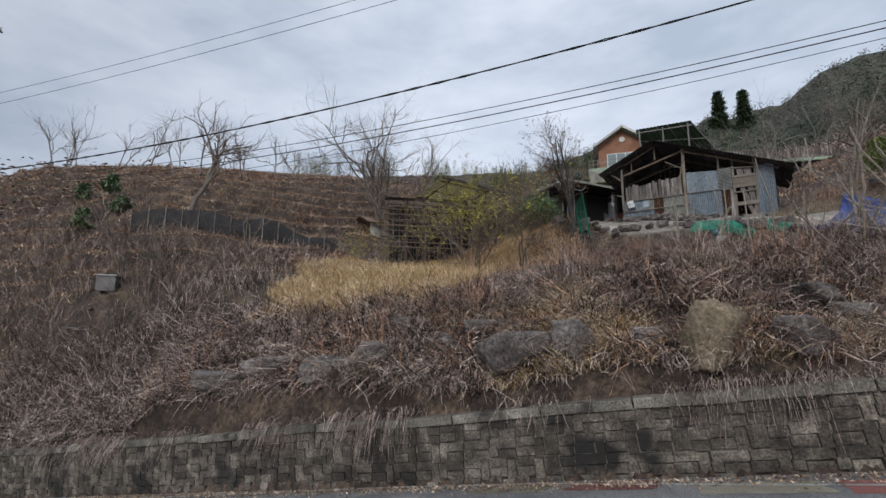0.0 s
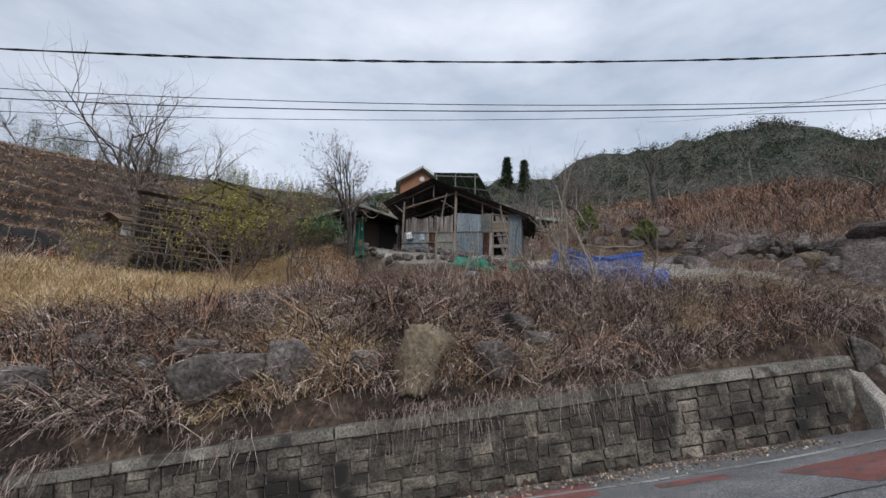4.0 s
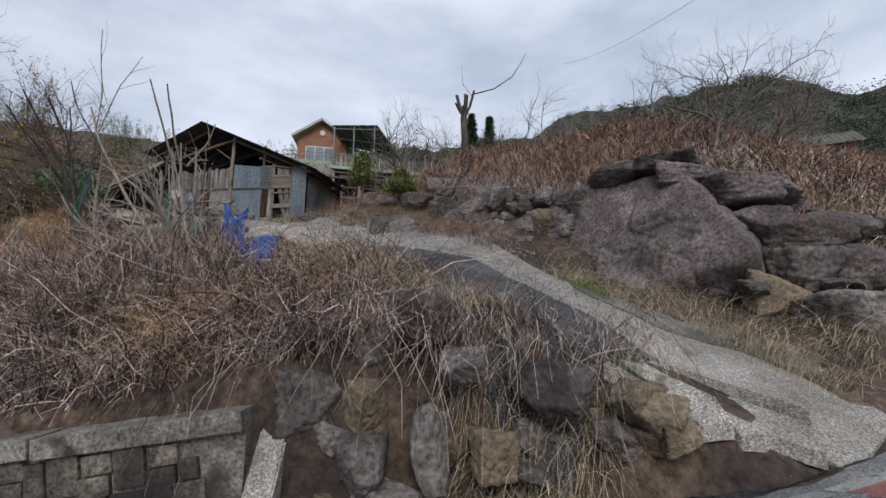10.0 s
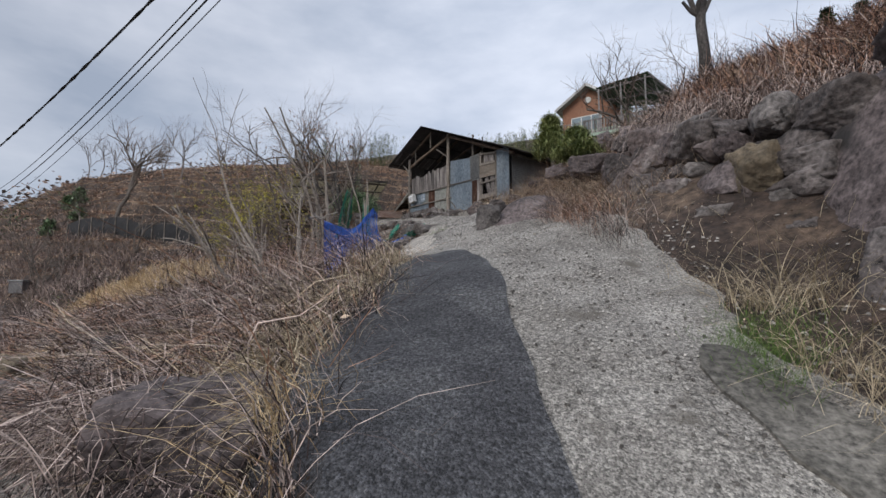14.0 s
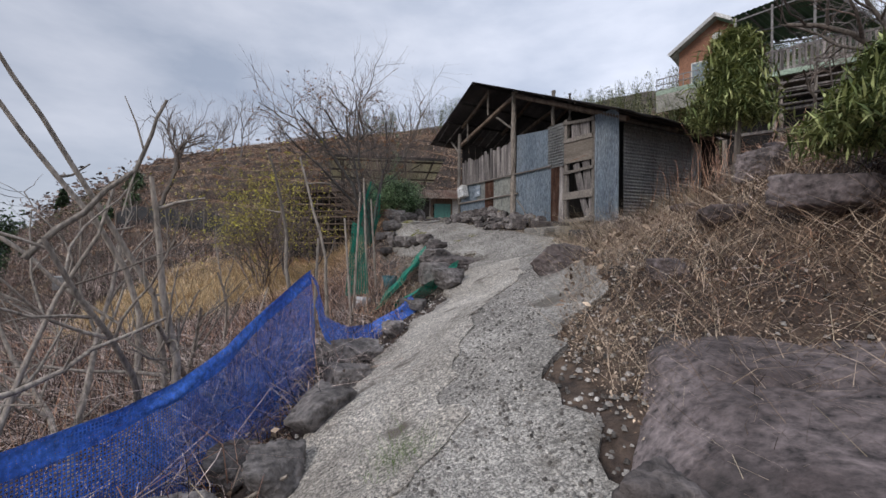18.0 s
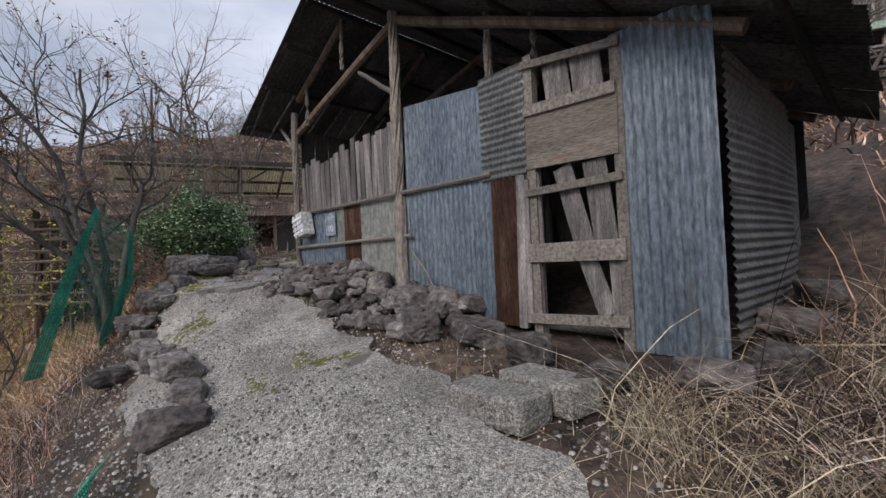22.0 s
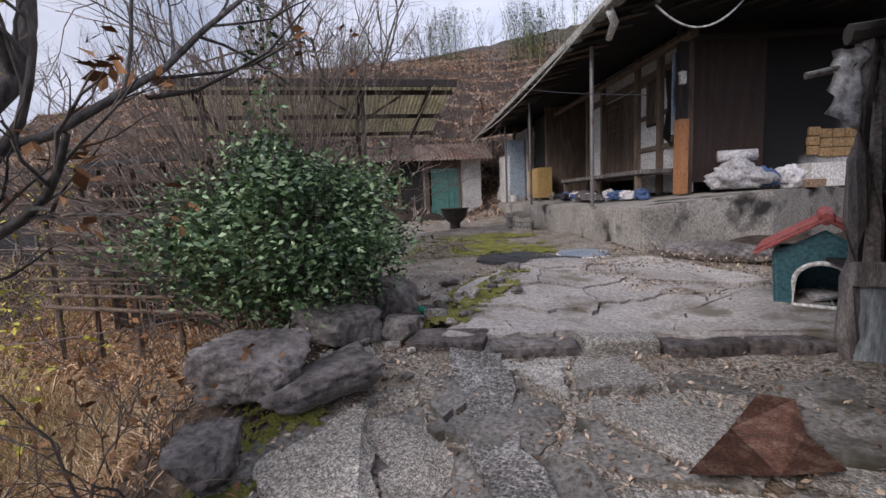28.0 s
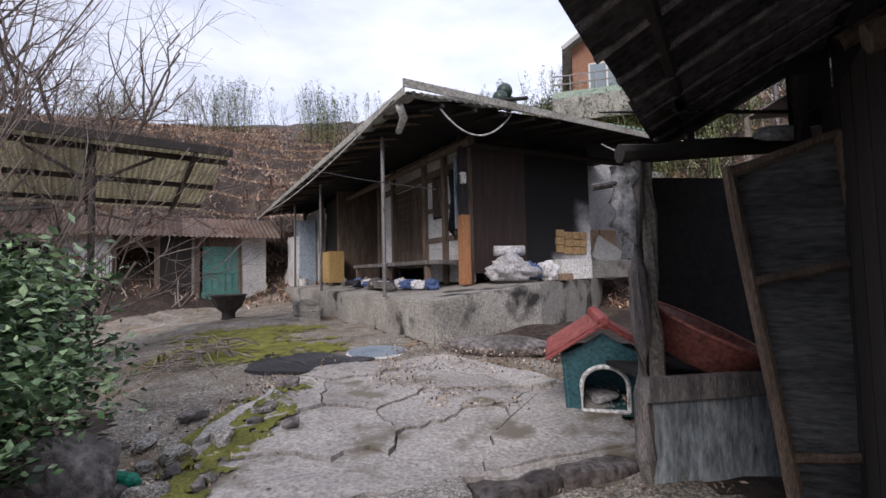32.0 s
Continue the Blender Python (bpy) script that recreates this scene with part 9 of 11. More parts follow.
        blades("green_tuft", "fresh green grass tuft", "grass", r, g.uniform(0.08, 0.22, n), g.uniform(0.2, 0.9, n), g.uniform(0.1, 0.6, n), g.uniform(0.005, 0.009, n), "grass_green", 150 + k, 3)
    # growth on the far hill
    p = np.stack([g.uniform(-60, 40, 12000), g.uniform(26, 85, 12000)], 1)
    p = p[(p[:, 1] > 36 - 0.25 * (p[:, 0] + 10) * (p[:, 0] < -10)) | (p[:, 0] < -9) | (p[:, 0] > 16)]
    p = (p[:, None, :] + g.normal(0, 0.4, (len(p), 16, 2))).reshape(-1, 2)
    p = p[open_land(p[:, 0], p[:, 1], 3.0, 3.0)]
    r = np.c_[p, ground_many(p[:, 0], p[:, 1]) - 0.05]
    n = len(r)
    h = n // 3
    blades("hill_scrub", "dry brown scrub over the terraced hillside", "scrub", r[:h], g.uniform(0.12, 0.5, h) * (1 + 1.3 * (np.sin(0.5 * r[:h, 0]) * np.sin(0.43 * r[:h, 1] + 1) > 0.45)), g.uniform(0.3, 1.2, h), g.uniform(0.2, 0.9, h), g.uniform(0.014, 0.032, h), "red_brush", 171, 3)
    blades("hill_grass", "dry tawny grass over the hillside", "grass", r[h:], g.uniform(0.12, 0.36, n - h), g.uniform(0.4, 1.3, n - h), g.uniform(0.2, 0.9, n - h), g.uniform(0.016, 0.034, n - h), "hill_straw", 172, 3)
    # dead growth between field, yard and shed
    r = clumped(180, 200, 26, 0.3, (-14, 24.5), (0.5, 34), lambda x, y: (x < -5) | (y > 31.5))
    c = len(r)
    blades("brush", "dead brush below the yard's edge", "brush", r, g.uniform(0.4, 1.2, c), g.uniform(0.1, 0.9, c), g.uniform(0.1, 0.7, c), g.uniform(0.007, 0.014, c), "brush", 181, wob=0.22)
    r = clumped(184, 620, 30, 0.3, (-6, 19), (9.8, 26), lambda x, y: (off_line(x, y, LANE_LINE) > 1.6) & ((x > -0.9 + 0.55 * (y - 21.6)) | (y < 20.4 - 0.1 * x)))
    c = len(r)
    blades("brush", "grey-brown dead weeds on the slope under the lane", "brush", r, g.uniform(0.25, 0.75, c), g.uniform(0.3, 1.2, c), g.uniform(0.1, 0.9, c), g.uniform(0.008, 0.015, c), "brush", 185, wob=0.25)
    r = clumped(182, 200, 26, 0.3, (3.5, 19), (10.4, 24.5), lambda x, y: off_line(x, y, LANE_LINE) > 1.5)
    c = len(r)
    blades("brush", "reddish weeds on the slope under the lane", "brush", r, g.uniform(0.3, 0.9, c), g.uniform(0.1, 0.9, c), g.uniform(0.1, 0.7, c), g.uniform(0.007, 0.012, c), "red_brush", 183, wob=0.22)


build_growth()


# ---- trees and shrubs ----
def gz(x, y):
    return (x, y, ground(x, y))


def build_trees():
    # oak at the yard's edge: five great limbs from one stool, boughs and twigs on them
    limbs = [[(4.6, 26.0, 5.7), (4.67, 25.98, 6.7), (4.56, 25.7, 7.6), (4.39, 25.52, 8.95), (4.06, 24.9, 9.94), (3.88, 24.58, 10.42)],
             [(4.6, 26.0, 5.7), (4.67, 25.98, 6.7), (4.54, 26.08, 7.58), (4.24, 25.88, 9.02), (4.17, 26.05, 9.69), (3.99, 26.14, 10.7)],
             [(4.6, 26.0, 5.7), (4.81, 26.12, 6.85), (4.86, 26.31, 7.88), (4.83, 26.51, 8.52), (4.83, 26.79, 8.96), (4.67, 26.92, 10.57)],
             [(4.6, 26.0, 5.7), (4.61, 25.97, 6.75), (4.28, 25.46, 8.15), (4.06, 25.12, 8.67), (3.77, 24.7, 9.34), (3.52, 23.76, 10.2)],
             [(4.6, 26.0, 5.7), (4.52, 25.76, 7.14), (4.16, 25.18, 7.8), (3.88, 24.66, 8.41), (3.5, 24.1, 8.95), (3.3, 23.5, 9.45)]]
    gt = np.random.default_rng(201)
    oak = thing("tree", "many-stemmed oak with withered brown leaves", "tree")
    boughs, twigs = [], []
    for k, pts in enumerate(limbs):
        pts = np.array(pts)
        t = np.linspace(0, len(pts) - 1, 16)
        fine = np.stack([np.interp(t, np.arange(len(pts)), pts[:, a]) for a in range(3)], 1)
        fine[1:-1] = (fine[:-2] + 2 * fine[1:-1] + fine[2:]) / 4
        fine += gt.normal(0, 0.012, fine.shape)
        rad = np.linspace(0.075, 0.022, 16) * (1.0 if k < 4 else 0.8)
        tubes_mesh("limb", [(fine, rad)], "oak_bark").parent = oak
        for _ in range(11):
            i = int(gt.integers(6, 15))
            along = fine[i] - fine[i - 1]
            along /= np.linalg.norm(along)
            d = along * 0.8 + gt.normal(0, 0.55, 3) + np.array([-0.2, 0, 0.1])
            o = [[], [], []]
            grow(gt, fine[i], d / np.linalg.norm(d), gt.uniform(0.8, 1.7), rad[i] * 0.5, 0, 2, (6, 4), o, 0.05, 0.17, 0.7, 0.5)
            boughs += [b for b in o[0] + o[1] if b[0][:, 0].max() < 5.6]
            twigs += [b for b in o[2] if b[0][:, 0].max() < 5.6]
    for b in boughs:
        tubes_mesh("bough", [b], "oak_bark").parent = oak
    tagged(tubes_mesh("twigwork", twigs, "twig"), kind="stuff").parent = oak
    ends = np.concatenate([b[0][-2:] for b in twigs])
    ends = np.repeat(ends[gt.integers(0, len(ends), 420)], 5, axis=0)
    flecks("foliage", "", "", ends + gt.normal(0, 0.035, ends.shape), 0.03, "orange_leaf", 203).parent = oak
    for x, y, h in ((4.35, 26.75, 1.2), (4.05, 27.2, 1.3), (3.4, 27.6, 1.5), (4.9, 26.2, 0.9)):
        bare_tree("low oak shoot with dry russet leaves", gz(x, y), h, int(1000 * x), 4, (5, 4), 0.012, 0.0, 0.7, 0.8, name="shrub", category="shrub", leaf="orange_leaf", leaves=130, leaf_size=0.034, group="oak shoots")
    g = np.random.default_rng(202)
    # upright twiggy shrub behind the evergreen bush
    t = thing("shrub", "tall bare shrub of many thin upright stems", "shrub")
    for k in range(95):
        a = g.uniform(0, 6.28)
        tilt = abs(g.normal(0, 0.42))
        d = np.array([np.cos(a) * tilt, np.sin(a) * tilt, 1.0])
        o = [[], [], []]
        grow(g, (2.6 + g.normal(0, 0.3), 29.6 + g.normal(0, 0.3), ground(2.6, 29.6) - 0.1), d / np.linalg.norm(d), g.uniform(2.6, 4.4), g.uniform(0.009, 0.018), 0, 1, (5,), o, 0.05, 0.07, 0.35, 0.35)
        tubes_mesh("stem", o[0] + o[1], "twig").parent = t
    for k in range(60):
        a = g.normal(-2.75, 0.45)
        up = g.uniform(-0.05, 0.75)
        d = np.array([np.cos(a), np.sin(a), up])
        o = [[], [], []]
        grow(g, (3.0 + g.normal(0, 0.25), 29.2 + g.normal(0, 0.3), ground(3.0, 29.2) + g.uniform(0.2, 1.1)), d / np.linalg.norm(d), g.uniform(1.4, 3.2), g.uniform(0.009, 0.016), 0, 1, (7,), o, 0.03, 0.1, 0.5, 0.4)
        tubes_mesh("stem", o[0] + o[1], "twig").parent = t
    # evergreen bush
    bush = thing("evergreen_bush", "dense dark evergreen bush beside the yard", "bush")
    m, k = 150, 190
    d = g.normal(0, 1, (m, 3))
    d /= np.linalg.norm(d, axis=1)[:, None]
    mid = np.array([3.38, 29.18, 8.0]) + d * (g.uniform(0.25, 1.0, m) ** 0.4 * g.uniform(0.8, 1.15, m))[:, None] * np.array([1.22, 1.12, 0.92])
    pts = (mid[:, None] + g.normal(0, 1, (m, k, 3)) * np.array([0.17, 0.17, 0.13])).reshape(-1, 3)
    pts = pts[pts[:, 2] > 7.15 + g.uniform(0, 0.4, len(pts))]
    tall = np.array([3.85, 28.7, 8.5]) + np.stack([g.normal(0, 0.1, 260), g.normal(0, 0.1, 260), g.uniform(0, 1.5, 260)], 1) * np.linspace(1, 0.9, 260)[:, None]
    tip = np.array([4.0, 28.6, 9.9]) + np.stack([g.normal(0, 0.03, 70), g.normal(0, 0.03, 70), g.uniform(0, 0.7, 70)], 1)
    flecks("foliage", "", "", np.concatenate([pts, tall, tip]), 0.033, "evergreen", 204, 0.5).parent = bush
    lines = []
    for k in range(26):
        a = g.uniform(0, 6.28)
        d = np.array([np.cos(a) * 0.55, np.sin(a) * 0.5, 1.0])
        o = [[], []]
        grow(g, (3.5 + g.normal(0, 0.2), 29.1 + g.normal(0, 0.2), ground(3.5, 29.1) - 0.1), d / np.linalg.norm(d), g.uniform(0.9, 1.7), 0.016, 0, 1, (4,), o, 0.02, 0.12)
        lines += o[0] + o[1]
    lines.append((np.array([[3.85, 28.75, 8.0], [3.9, 28.7, 9.0], [3.97, 28.62, 9.8], [4.0, 28.6, 10.6]]), np.array([0.012, 0.01, 0.007, 0.003])))
    tubes_mesh("stem", lines, "bark").parent = bush
    bare_tree("shrub in yellow blossom below the yard", gz(-0.2, 25.6), 5.0, 206, 12, (8, 7), 0.03, 0.06, 0.35, 0.7, name="shrub", category="shrub", leaf="yellow_leaf", leaves=7500, leaf_size=0.036, bark="twig")
    bare_tree("small shrub in yellow blossom among weeds", gz(-6.5, 30.5), 2.6, 207, 8, (6, 5), 0.02, 0.05, 0.6, 0.8, name="shrub", category="shrub", leaf="yellow_leaf", leaves=2200, leaf_size=0.032, bark="twig")
    bare_tree("broad bare tree standing on the slope", gz(-19.4, 32), 8.6, 208, 1, (7, 6, 5), 0.2, 0.06, 0.1, 0.85, shrink=0.58)
    bare_tree("wide bare fruit tree beyond the field", gz(-7, 39.5), 10.0, 209, 3, (6, 6, 5), 0.17, 0.02, 0.45, 0.95)
    bare_tree("low bare tree with pale buds", gz(-3.2, 27.5), 4.6, 210, 4, (7, 6, 3), 0.05, 0.05, 0.5, 0.9, twig="far_twig")
    bare_tree("bare plum tree below the lane", gz(2.0, 25.0), 2.6, 211, 3, (6, 6, 3), 0.05, 0.04, 0.5, 0.95)
    bare_tree("small bare tree by the yard's edge", gz(1.2, 31.2), 4.6, 212, 5, (6, 5, 3), 0.04, 0.08, 0.35, 0.8)
    for k, (x, y, h) in enumerate(((23.9, 13.6, 3.2), (26, 15, 3.3), (28.5, 14.6, 3.0), (33, 17, 4), (19.4, 27.5, 4.6), (17.5, 24.6, 3.6), (37, 19, 5.5), (17.8, 31, 3.5))):
        bare_tree("bare fruit tree above the rocks", gz(x, y), h, 220 + k, 2, (5, 5, 4), 0.07, 0.03, 0.3, 0.95, group="fruit trees")
    rv = random.Random(228)
    for k in range(16):
        x, y = rv.uniform(-44, -14), rv.uniform(8, 30)
        if y < float(verge(x)) + 2 and x > -29:
            y = float(verge(x)) + rv.uniform(3, 9)
        bare_tree("bare tree in the valley thicket", gz(x, y), rv.uniform(3, 5.5), 700 + k, 3, (5, 5), 0.05, 0.05, 0.4, 0.8, group="valley trees")
    for k, (x, y) in enumerate(((-31, 24.2), (-34, 26.5), (-33, 22))):
        bare_tree("shrub in yellow blossom beyond the field", (x, y, ground(x, y)), 6.5, 730 + k, 9, (7, 6), 0.02, 0.05, 0.6, 0.8, name="shrub", category="shrub", leaf="yellow_leaf", leaves=5200, leaf_size=0.08, bark="twig", group="yellow shrubs")
    bare_tree("dense dark bare tree above the timber rack", gz(-9.4, 43.5), 9.5, 213, 2, (8, 7, 5), 0.16, 0.03, 0.35, 0.95)
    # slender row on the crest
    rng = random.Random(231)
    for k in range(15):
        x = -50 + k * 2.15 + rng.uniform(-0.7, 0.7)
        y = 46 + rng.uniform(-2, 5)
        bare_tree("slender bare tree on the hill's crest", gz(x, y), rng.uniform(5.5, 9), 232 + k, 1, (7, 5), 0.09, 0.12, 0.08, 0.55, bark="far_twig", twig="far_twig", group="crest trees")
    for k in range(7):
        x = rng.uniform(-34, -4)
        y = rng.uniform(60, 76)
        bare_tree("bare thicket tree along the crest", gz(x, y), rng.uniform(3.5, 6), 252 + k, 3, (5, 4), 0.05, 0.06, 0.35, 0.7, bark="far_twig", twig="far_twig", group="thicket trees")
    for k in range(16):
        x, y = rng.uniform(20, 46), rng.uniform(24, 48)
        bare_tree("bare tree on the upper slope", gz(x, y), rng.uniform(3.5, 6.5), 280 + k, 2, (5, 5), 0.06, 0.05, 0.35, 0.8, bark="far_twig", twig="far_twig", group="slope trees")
    # dead trunk with cut limbs and one long thin shoot
    g = np.random.default_rng(300)
    t = thing("cut_tree", "bare pollarded trunk with one long thin shoot", "tree")
    b = np.array(gz(18.85, 20.4))
    trunk = [(np.array([b - [0, 0, 0.3], b + [0.02, 0, 0.8], b + [-0.03, 0.02, 1.6], b + [0.0, 0, 2.2]]), np.array([0.17, 0.14, 0.13, 0.12]))]
    for dx, dy, dz, r in ((-0.35, 0.1, 0.75, 0.075), (0.2, 0.15, 0.85, 0.07), (-0.1, -0.25, 0.7, 0.06), (0.42, -0.1, 0.95, 0.06), (-0.5, -0.1, 0.4, 0.05)):
        s0 = b + np.array([0, 0, 1.7 + 0.3 * r])
        trunk.append((np.array([s0, s0 + np.array([dx, dy, dz]) * 0.5, s0 + np.array([dx * 0.9, dy, dz * 1.25])]), np.array([r, r * 0.9, r * 0.8])))
    tubes_mesh("trunk", trunk, "oak_bark").parent = t
    s0 = b + np.array([0.35, -0.1, 2.75])
    shoot = [(np.array([s0, s0 + [0.7, -0.5, 0.15], s0 + [1.3, -0.9, 0.6], s0 + [1.6, -1.2, 1.2], s0 + [1.75, -1.3, 1.6]]), np.array([0.03, 0.025, 0.018, 0.012, 0.006]))]
    shoot.append((np.array([s0 + [0, 0, -0.2], s0 + [-0.4, 0.2, 0.5], s0 + [-0.45, 0.2, 1.3]]), np.array([0.02, 0.012, 0.005])))
    tubes_mesh("branch", shoot, "twig").parent = t

    # bamboo thickets
    def bamboo(cx, cy, rx, ry, n, h, seed):
        g = np.random.default_rng(seed)
        x, y = cx + g.normal(0, rx, n), cy + g.normal(0, ry, n)
        z = ground_many(x, y)
        hh = h * g.uniform(0.6, 1.1, n)
        t = thing("bamboo_thicket", "thicket of pale green bamboo", "bamboo", kind="stuff")
        lines = []
        for i in range(n):
            a = g.uniform(0, 6.28)
            s = np.linspace(0, 1, 5)[:, None]
            lines.append((np.array([x[i], y[i], z[i]]) + s * np.array([0, 0, hh[i]]) + s ** 2.2 * np.array([np.cos(a), np.sin(a), -0.2]) * hh[i] * 0.16, np.linspace(0.03, 0.008, 5)))
        tubes_mesh("stem", lines, "bamboo").parent = t
        k = 170
        f = g.uniform(0.2, 1.03, (n, k))
        tops = np.stack([x[:, None] + g.normal(0, 0.42, (n, k)) * (1.25 - f), y[:, None] + g.normal(0, 0.42, (n, k)) * (1.25 - f), z[:, None] + f * hh[:, None]], 2).reshape(-1, 3)
        flecks("foliage", "", "", tops, 0.085, "bamboo", seed + 1, 0.8, slim=0.25).parent = t

    for k, (cx, cy, rx, ry, n, h) in enumerate(((-14, 66, 1.6, 1.5, 40, 5.0), (-5, 66, 1.2, 1.2, 40, 5.5), (6, 66, 3, 2, 80, 4.4), (13.5, 52, 2.6, 3, 90, 5.0), (19, 50, 2.5, 3, 70, 4.6), (-24, 64, 2, 1.5, 36, 4), (2, 72, 4, 2, 60, 5), (16, 45, 2, 2, 50, 4.0))):
        bamboo(cx, cy, rx, ry, n, h, 310 + 2 * k)

    def pine(x, y, z, h, w, seed, name="pine_tree", label="young dark green pine on the slope", m="pine", size=0.09, n=2600, low=0.22, slim=0.5):
        g = np.random.default_rng(seed)
        t = thing(name, label, "pine")
        tubes_mesh("trunk", [(np.array([[x, y, z - 0.2], [x + 0.05, y, z + h * 0.5], [x, y, z + h]]), np.array([0.05 * h / 2, 0.035 * h / 2, 0.01]))], "bark").parent = t
        pts = []
        for _ in range(n // 40):
            f = g.uniform(low, 1.0)
            a = g.uniform(0, 6.28)
            r = w * (1.03 - f) * g.uniform(0.2, 1.0) / (1.03 - low)
            c = np.array([x + np.cos(a) * r, y + np.sin(a) * r, z + h * f])
            pts.append(c + g.normal(0, 1, (40, 3)) * w * np.array([0.17, 0.17, 0.09]))
        flecks("foliage", "", "", np.concatenate(pts), size, m, seed + 1, 0.9, slim=slim).parent = t

    for k, (x, y, h, w) in enumerate(((14.85, 20.7, 2.1, 0.75), (15.6, 18.1, 1.1, 0.7))):
        pine(x, y, ground(x, y), h * 0.95, w * 0.8, 340 + 2 * k, size=0.085, n=12000, m="young_pine", low=0.45, slim=0.1)
    pine(66, 118, 50, 13, 2.6, 350, label="tall dark pine on the far slope", size=0.28, n=6000)
    pine(71, 116, 49, 13, 2.6, 352, label="tall dark pine on the far slope", size=0.28, n=6000)
    for k in range(4):
        x, y = -28 + rng.uniform(-3, 3), 33 + k * 0.4 + rng.uniform(-2, 2)
        pine(x, y, ground(x, y), rng.uniform(1.0, 1.7), 0.9, 360 + 2 * k, "bush", "dark evergreen bush on the terrace", "evergreen", 0.12, 1600)
    gv = np.random.default_rng(690)

    def belt(count, a0, a1, d0, d1, lo, hi, wide, material, label, per=120, size=0.2):
        """Separate crowns of a wood's edge, each a loose cloud of sprays; lo and hi set the slope up to the tops."""
        a, d = np.radians(gv.uniform(a0, a1, count)), gv.uniform(d0, d1, count)
        x, y = 10 + d * np.cos(a), 23 + d * np.sin(a)
        top = 7.6 + d * gv.uniform(lo, hi, count)
        w = wide * gv.uniform(0.7, 1.3, count)
        q = gv.normal(0, 1, (count, per, 3)) * np.stack([w, w, 0.9 * w], 1)[:, None] + np.stack([x, y, top - 2.0 * w], 1)[:, None]
        q[:, :, 2] = np.maximum(q[:, :, 2], ground_many(q[:, :, 0], q[:, :, 1]) + 0.1)
        flecks("woods", label, "woods", q.reshape(-1, 3), size, material, 691, 0.5)

    belt(34, 166, 177, 80, 105, -0.02, 0.06, 1.7, "pine", "dark conifers standing beyond the fields", 260, 0.3)
    belt(420, 160, 216, 85, 150, -0.13, 0.005, 2.3, "ridge_bare", "bare grey woods below the valley fields", 120, 0.22)
    belt(260, 160, 216, 60, 120, -0.2, -0.06, 1.7, "valley_scrub", "brown scrub woods down the valley", 120, 0.16)
    belt(60, 163, 200, 58, 95, -0.14, -0.05, 1.5, "bamboo", "yellow-green shrubs down the valley", 140, 0.16)
    belt(150, 158, 182, 45, 80, -0.16, -0.03, 1.3, "valley_scrub", "russet scrub on the valley terraces", 140, 0.11)
    belt(90, 160, 205, 50, 100, -0.17, -0.02, 1.6, "pine", "dark evergreen clumps down the valley", 140, 0.15)
    belt(90, 158, 190, 42, 75, -0.2, -0.08, 1.4, "leaf_litter", "tawny reeds on the valley terraces", 140, 0.1)
    for k, (x, y) in enumerate(((-58, 40),)):
        pine(x, y, ground(x, y), 3.4, 0.9, 400 + 2 * k, "conifer", "small dark conifer on the crest", "pine", 0.2, 1400)

    # dead saplings beside the lane
    g = np.random.default_rng(420)
    for k, (x, y, top, lx, ly) in enumerate(((10.2, 14.9, 6.7, -0.3, -0.05), (10.5, 15.0, 6.6, -0.22, 0.05), (10.1, 15.6, 5.9, -0.3, 0.2), (10.6, 14.2, 5.6, -0.5, 0.3), (9.9, 16.4, 6.1, 0.25, 0.1), (10.6, 16.9, 5.9, -0.35, -0.3), (9.6, 17.2, 5.7, 0.2, -0.4), (10.8, 13.4, 5.1, -0.6, 0.0), (9.3, 15.8, 5.4, -0.4, 0.4), (8.6, 17.0, 5.2, 0.3, 0.2), (7.4, 18.6, 5.5, 0.2, -0.1), (6.4, 18.0, 5.0, -0.2, 0.2), (9.0, 13.7, 4.6, 0.1, 0.2), (5.2, 18.4, 4.7, 0.1, 0.1), (11.3, 12.7, 5.0, -0.2, 0.3))):
        b = np.array(gz(x, y))
        L = (top - b[2]) * 1.05
        o = [[], [], []]
        d = np.array([lx, ly, 1.0])
        grow(g, b - [0, 0, 0.1], d / np.linalg.norm(d), L, g.uniform(0.026, 0.044), 0, 2, (5, 3), o, 0.02, 0.14, 0.8, 0.4)
        t = thing("dead_sapling", "bleached dead sapling with broken forks", "sapling", group="dead saplings")
        tubes_mesh("trunk", o[0], "dead_wood").parent = t
        for limb in o[1]:
            tubes_mesh("branch", [limb], "dead_wood").parent = t
        for limb in o[2]:
            tubes_mesh("twig", [limb], "dead_wood").parent = t
    # long fallen sticks
    for k, (x, y, a, L, up) in enumerate(((10.9, 14.0, 2.6, 3.0, 0.35), (10.2, 15.0, 0.4, 2.2, 0.5), (9.8, 17.0, 2.2, 2.0, 0.7), (11.4, 12.7, 2.9, 2.4, 0.3), (10.5, 13.6, 1.9, 2.6, 0.55))):
        b = np.array(gz(x, y)) + [0, 0, 0.05]
        e = b + np.array([math.cos(a) * L, math.sin(a) * L, up * L])
        m = (b + e) / 2 + g.normal(0, 0.06, 3)
        tagged(tubes_mesh("stick", [(np.array([b, m, e]), np.array([0.022, 0.018, 0.01]))], "dead_wood"), "bleached dry stick leaning in the tangle", "stick", "loose sticks")
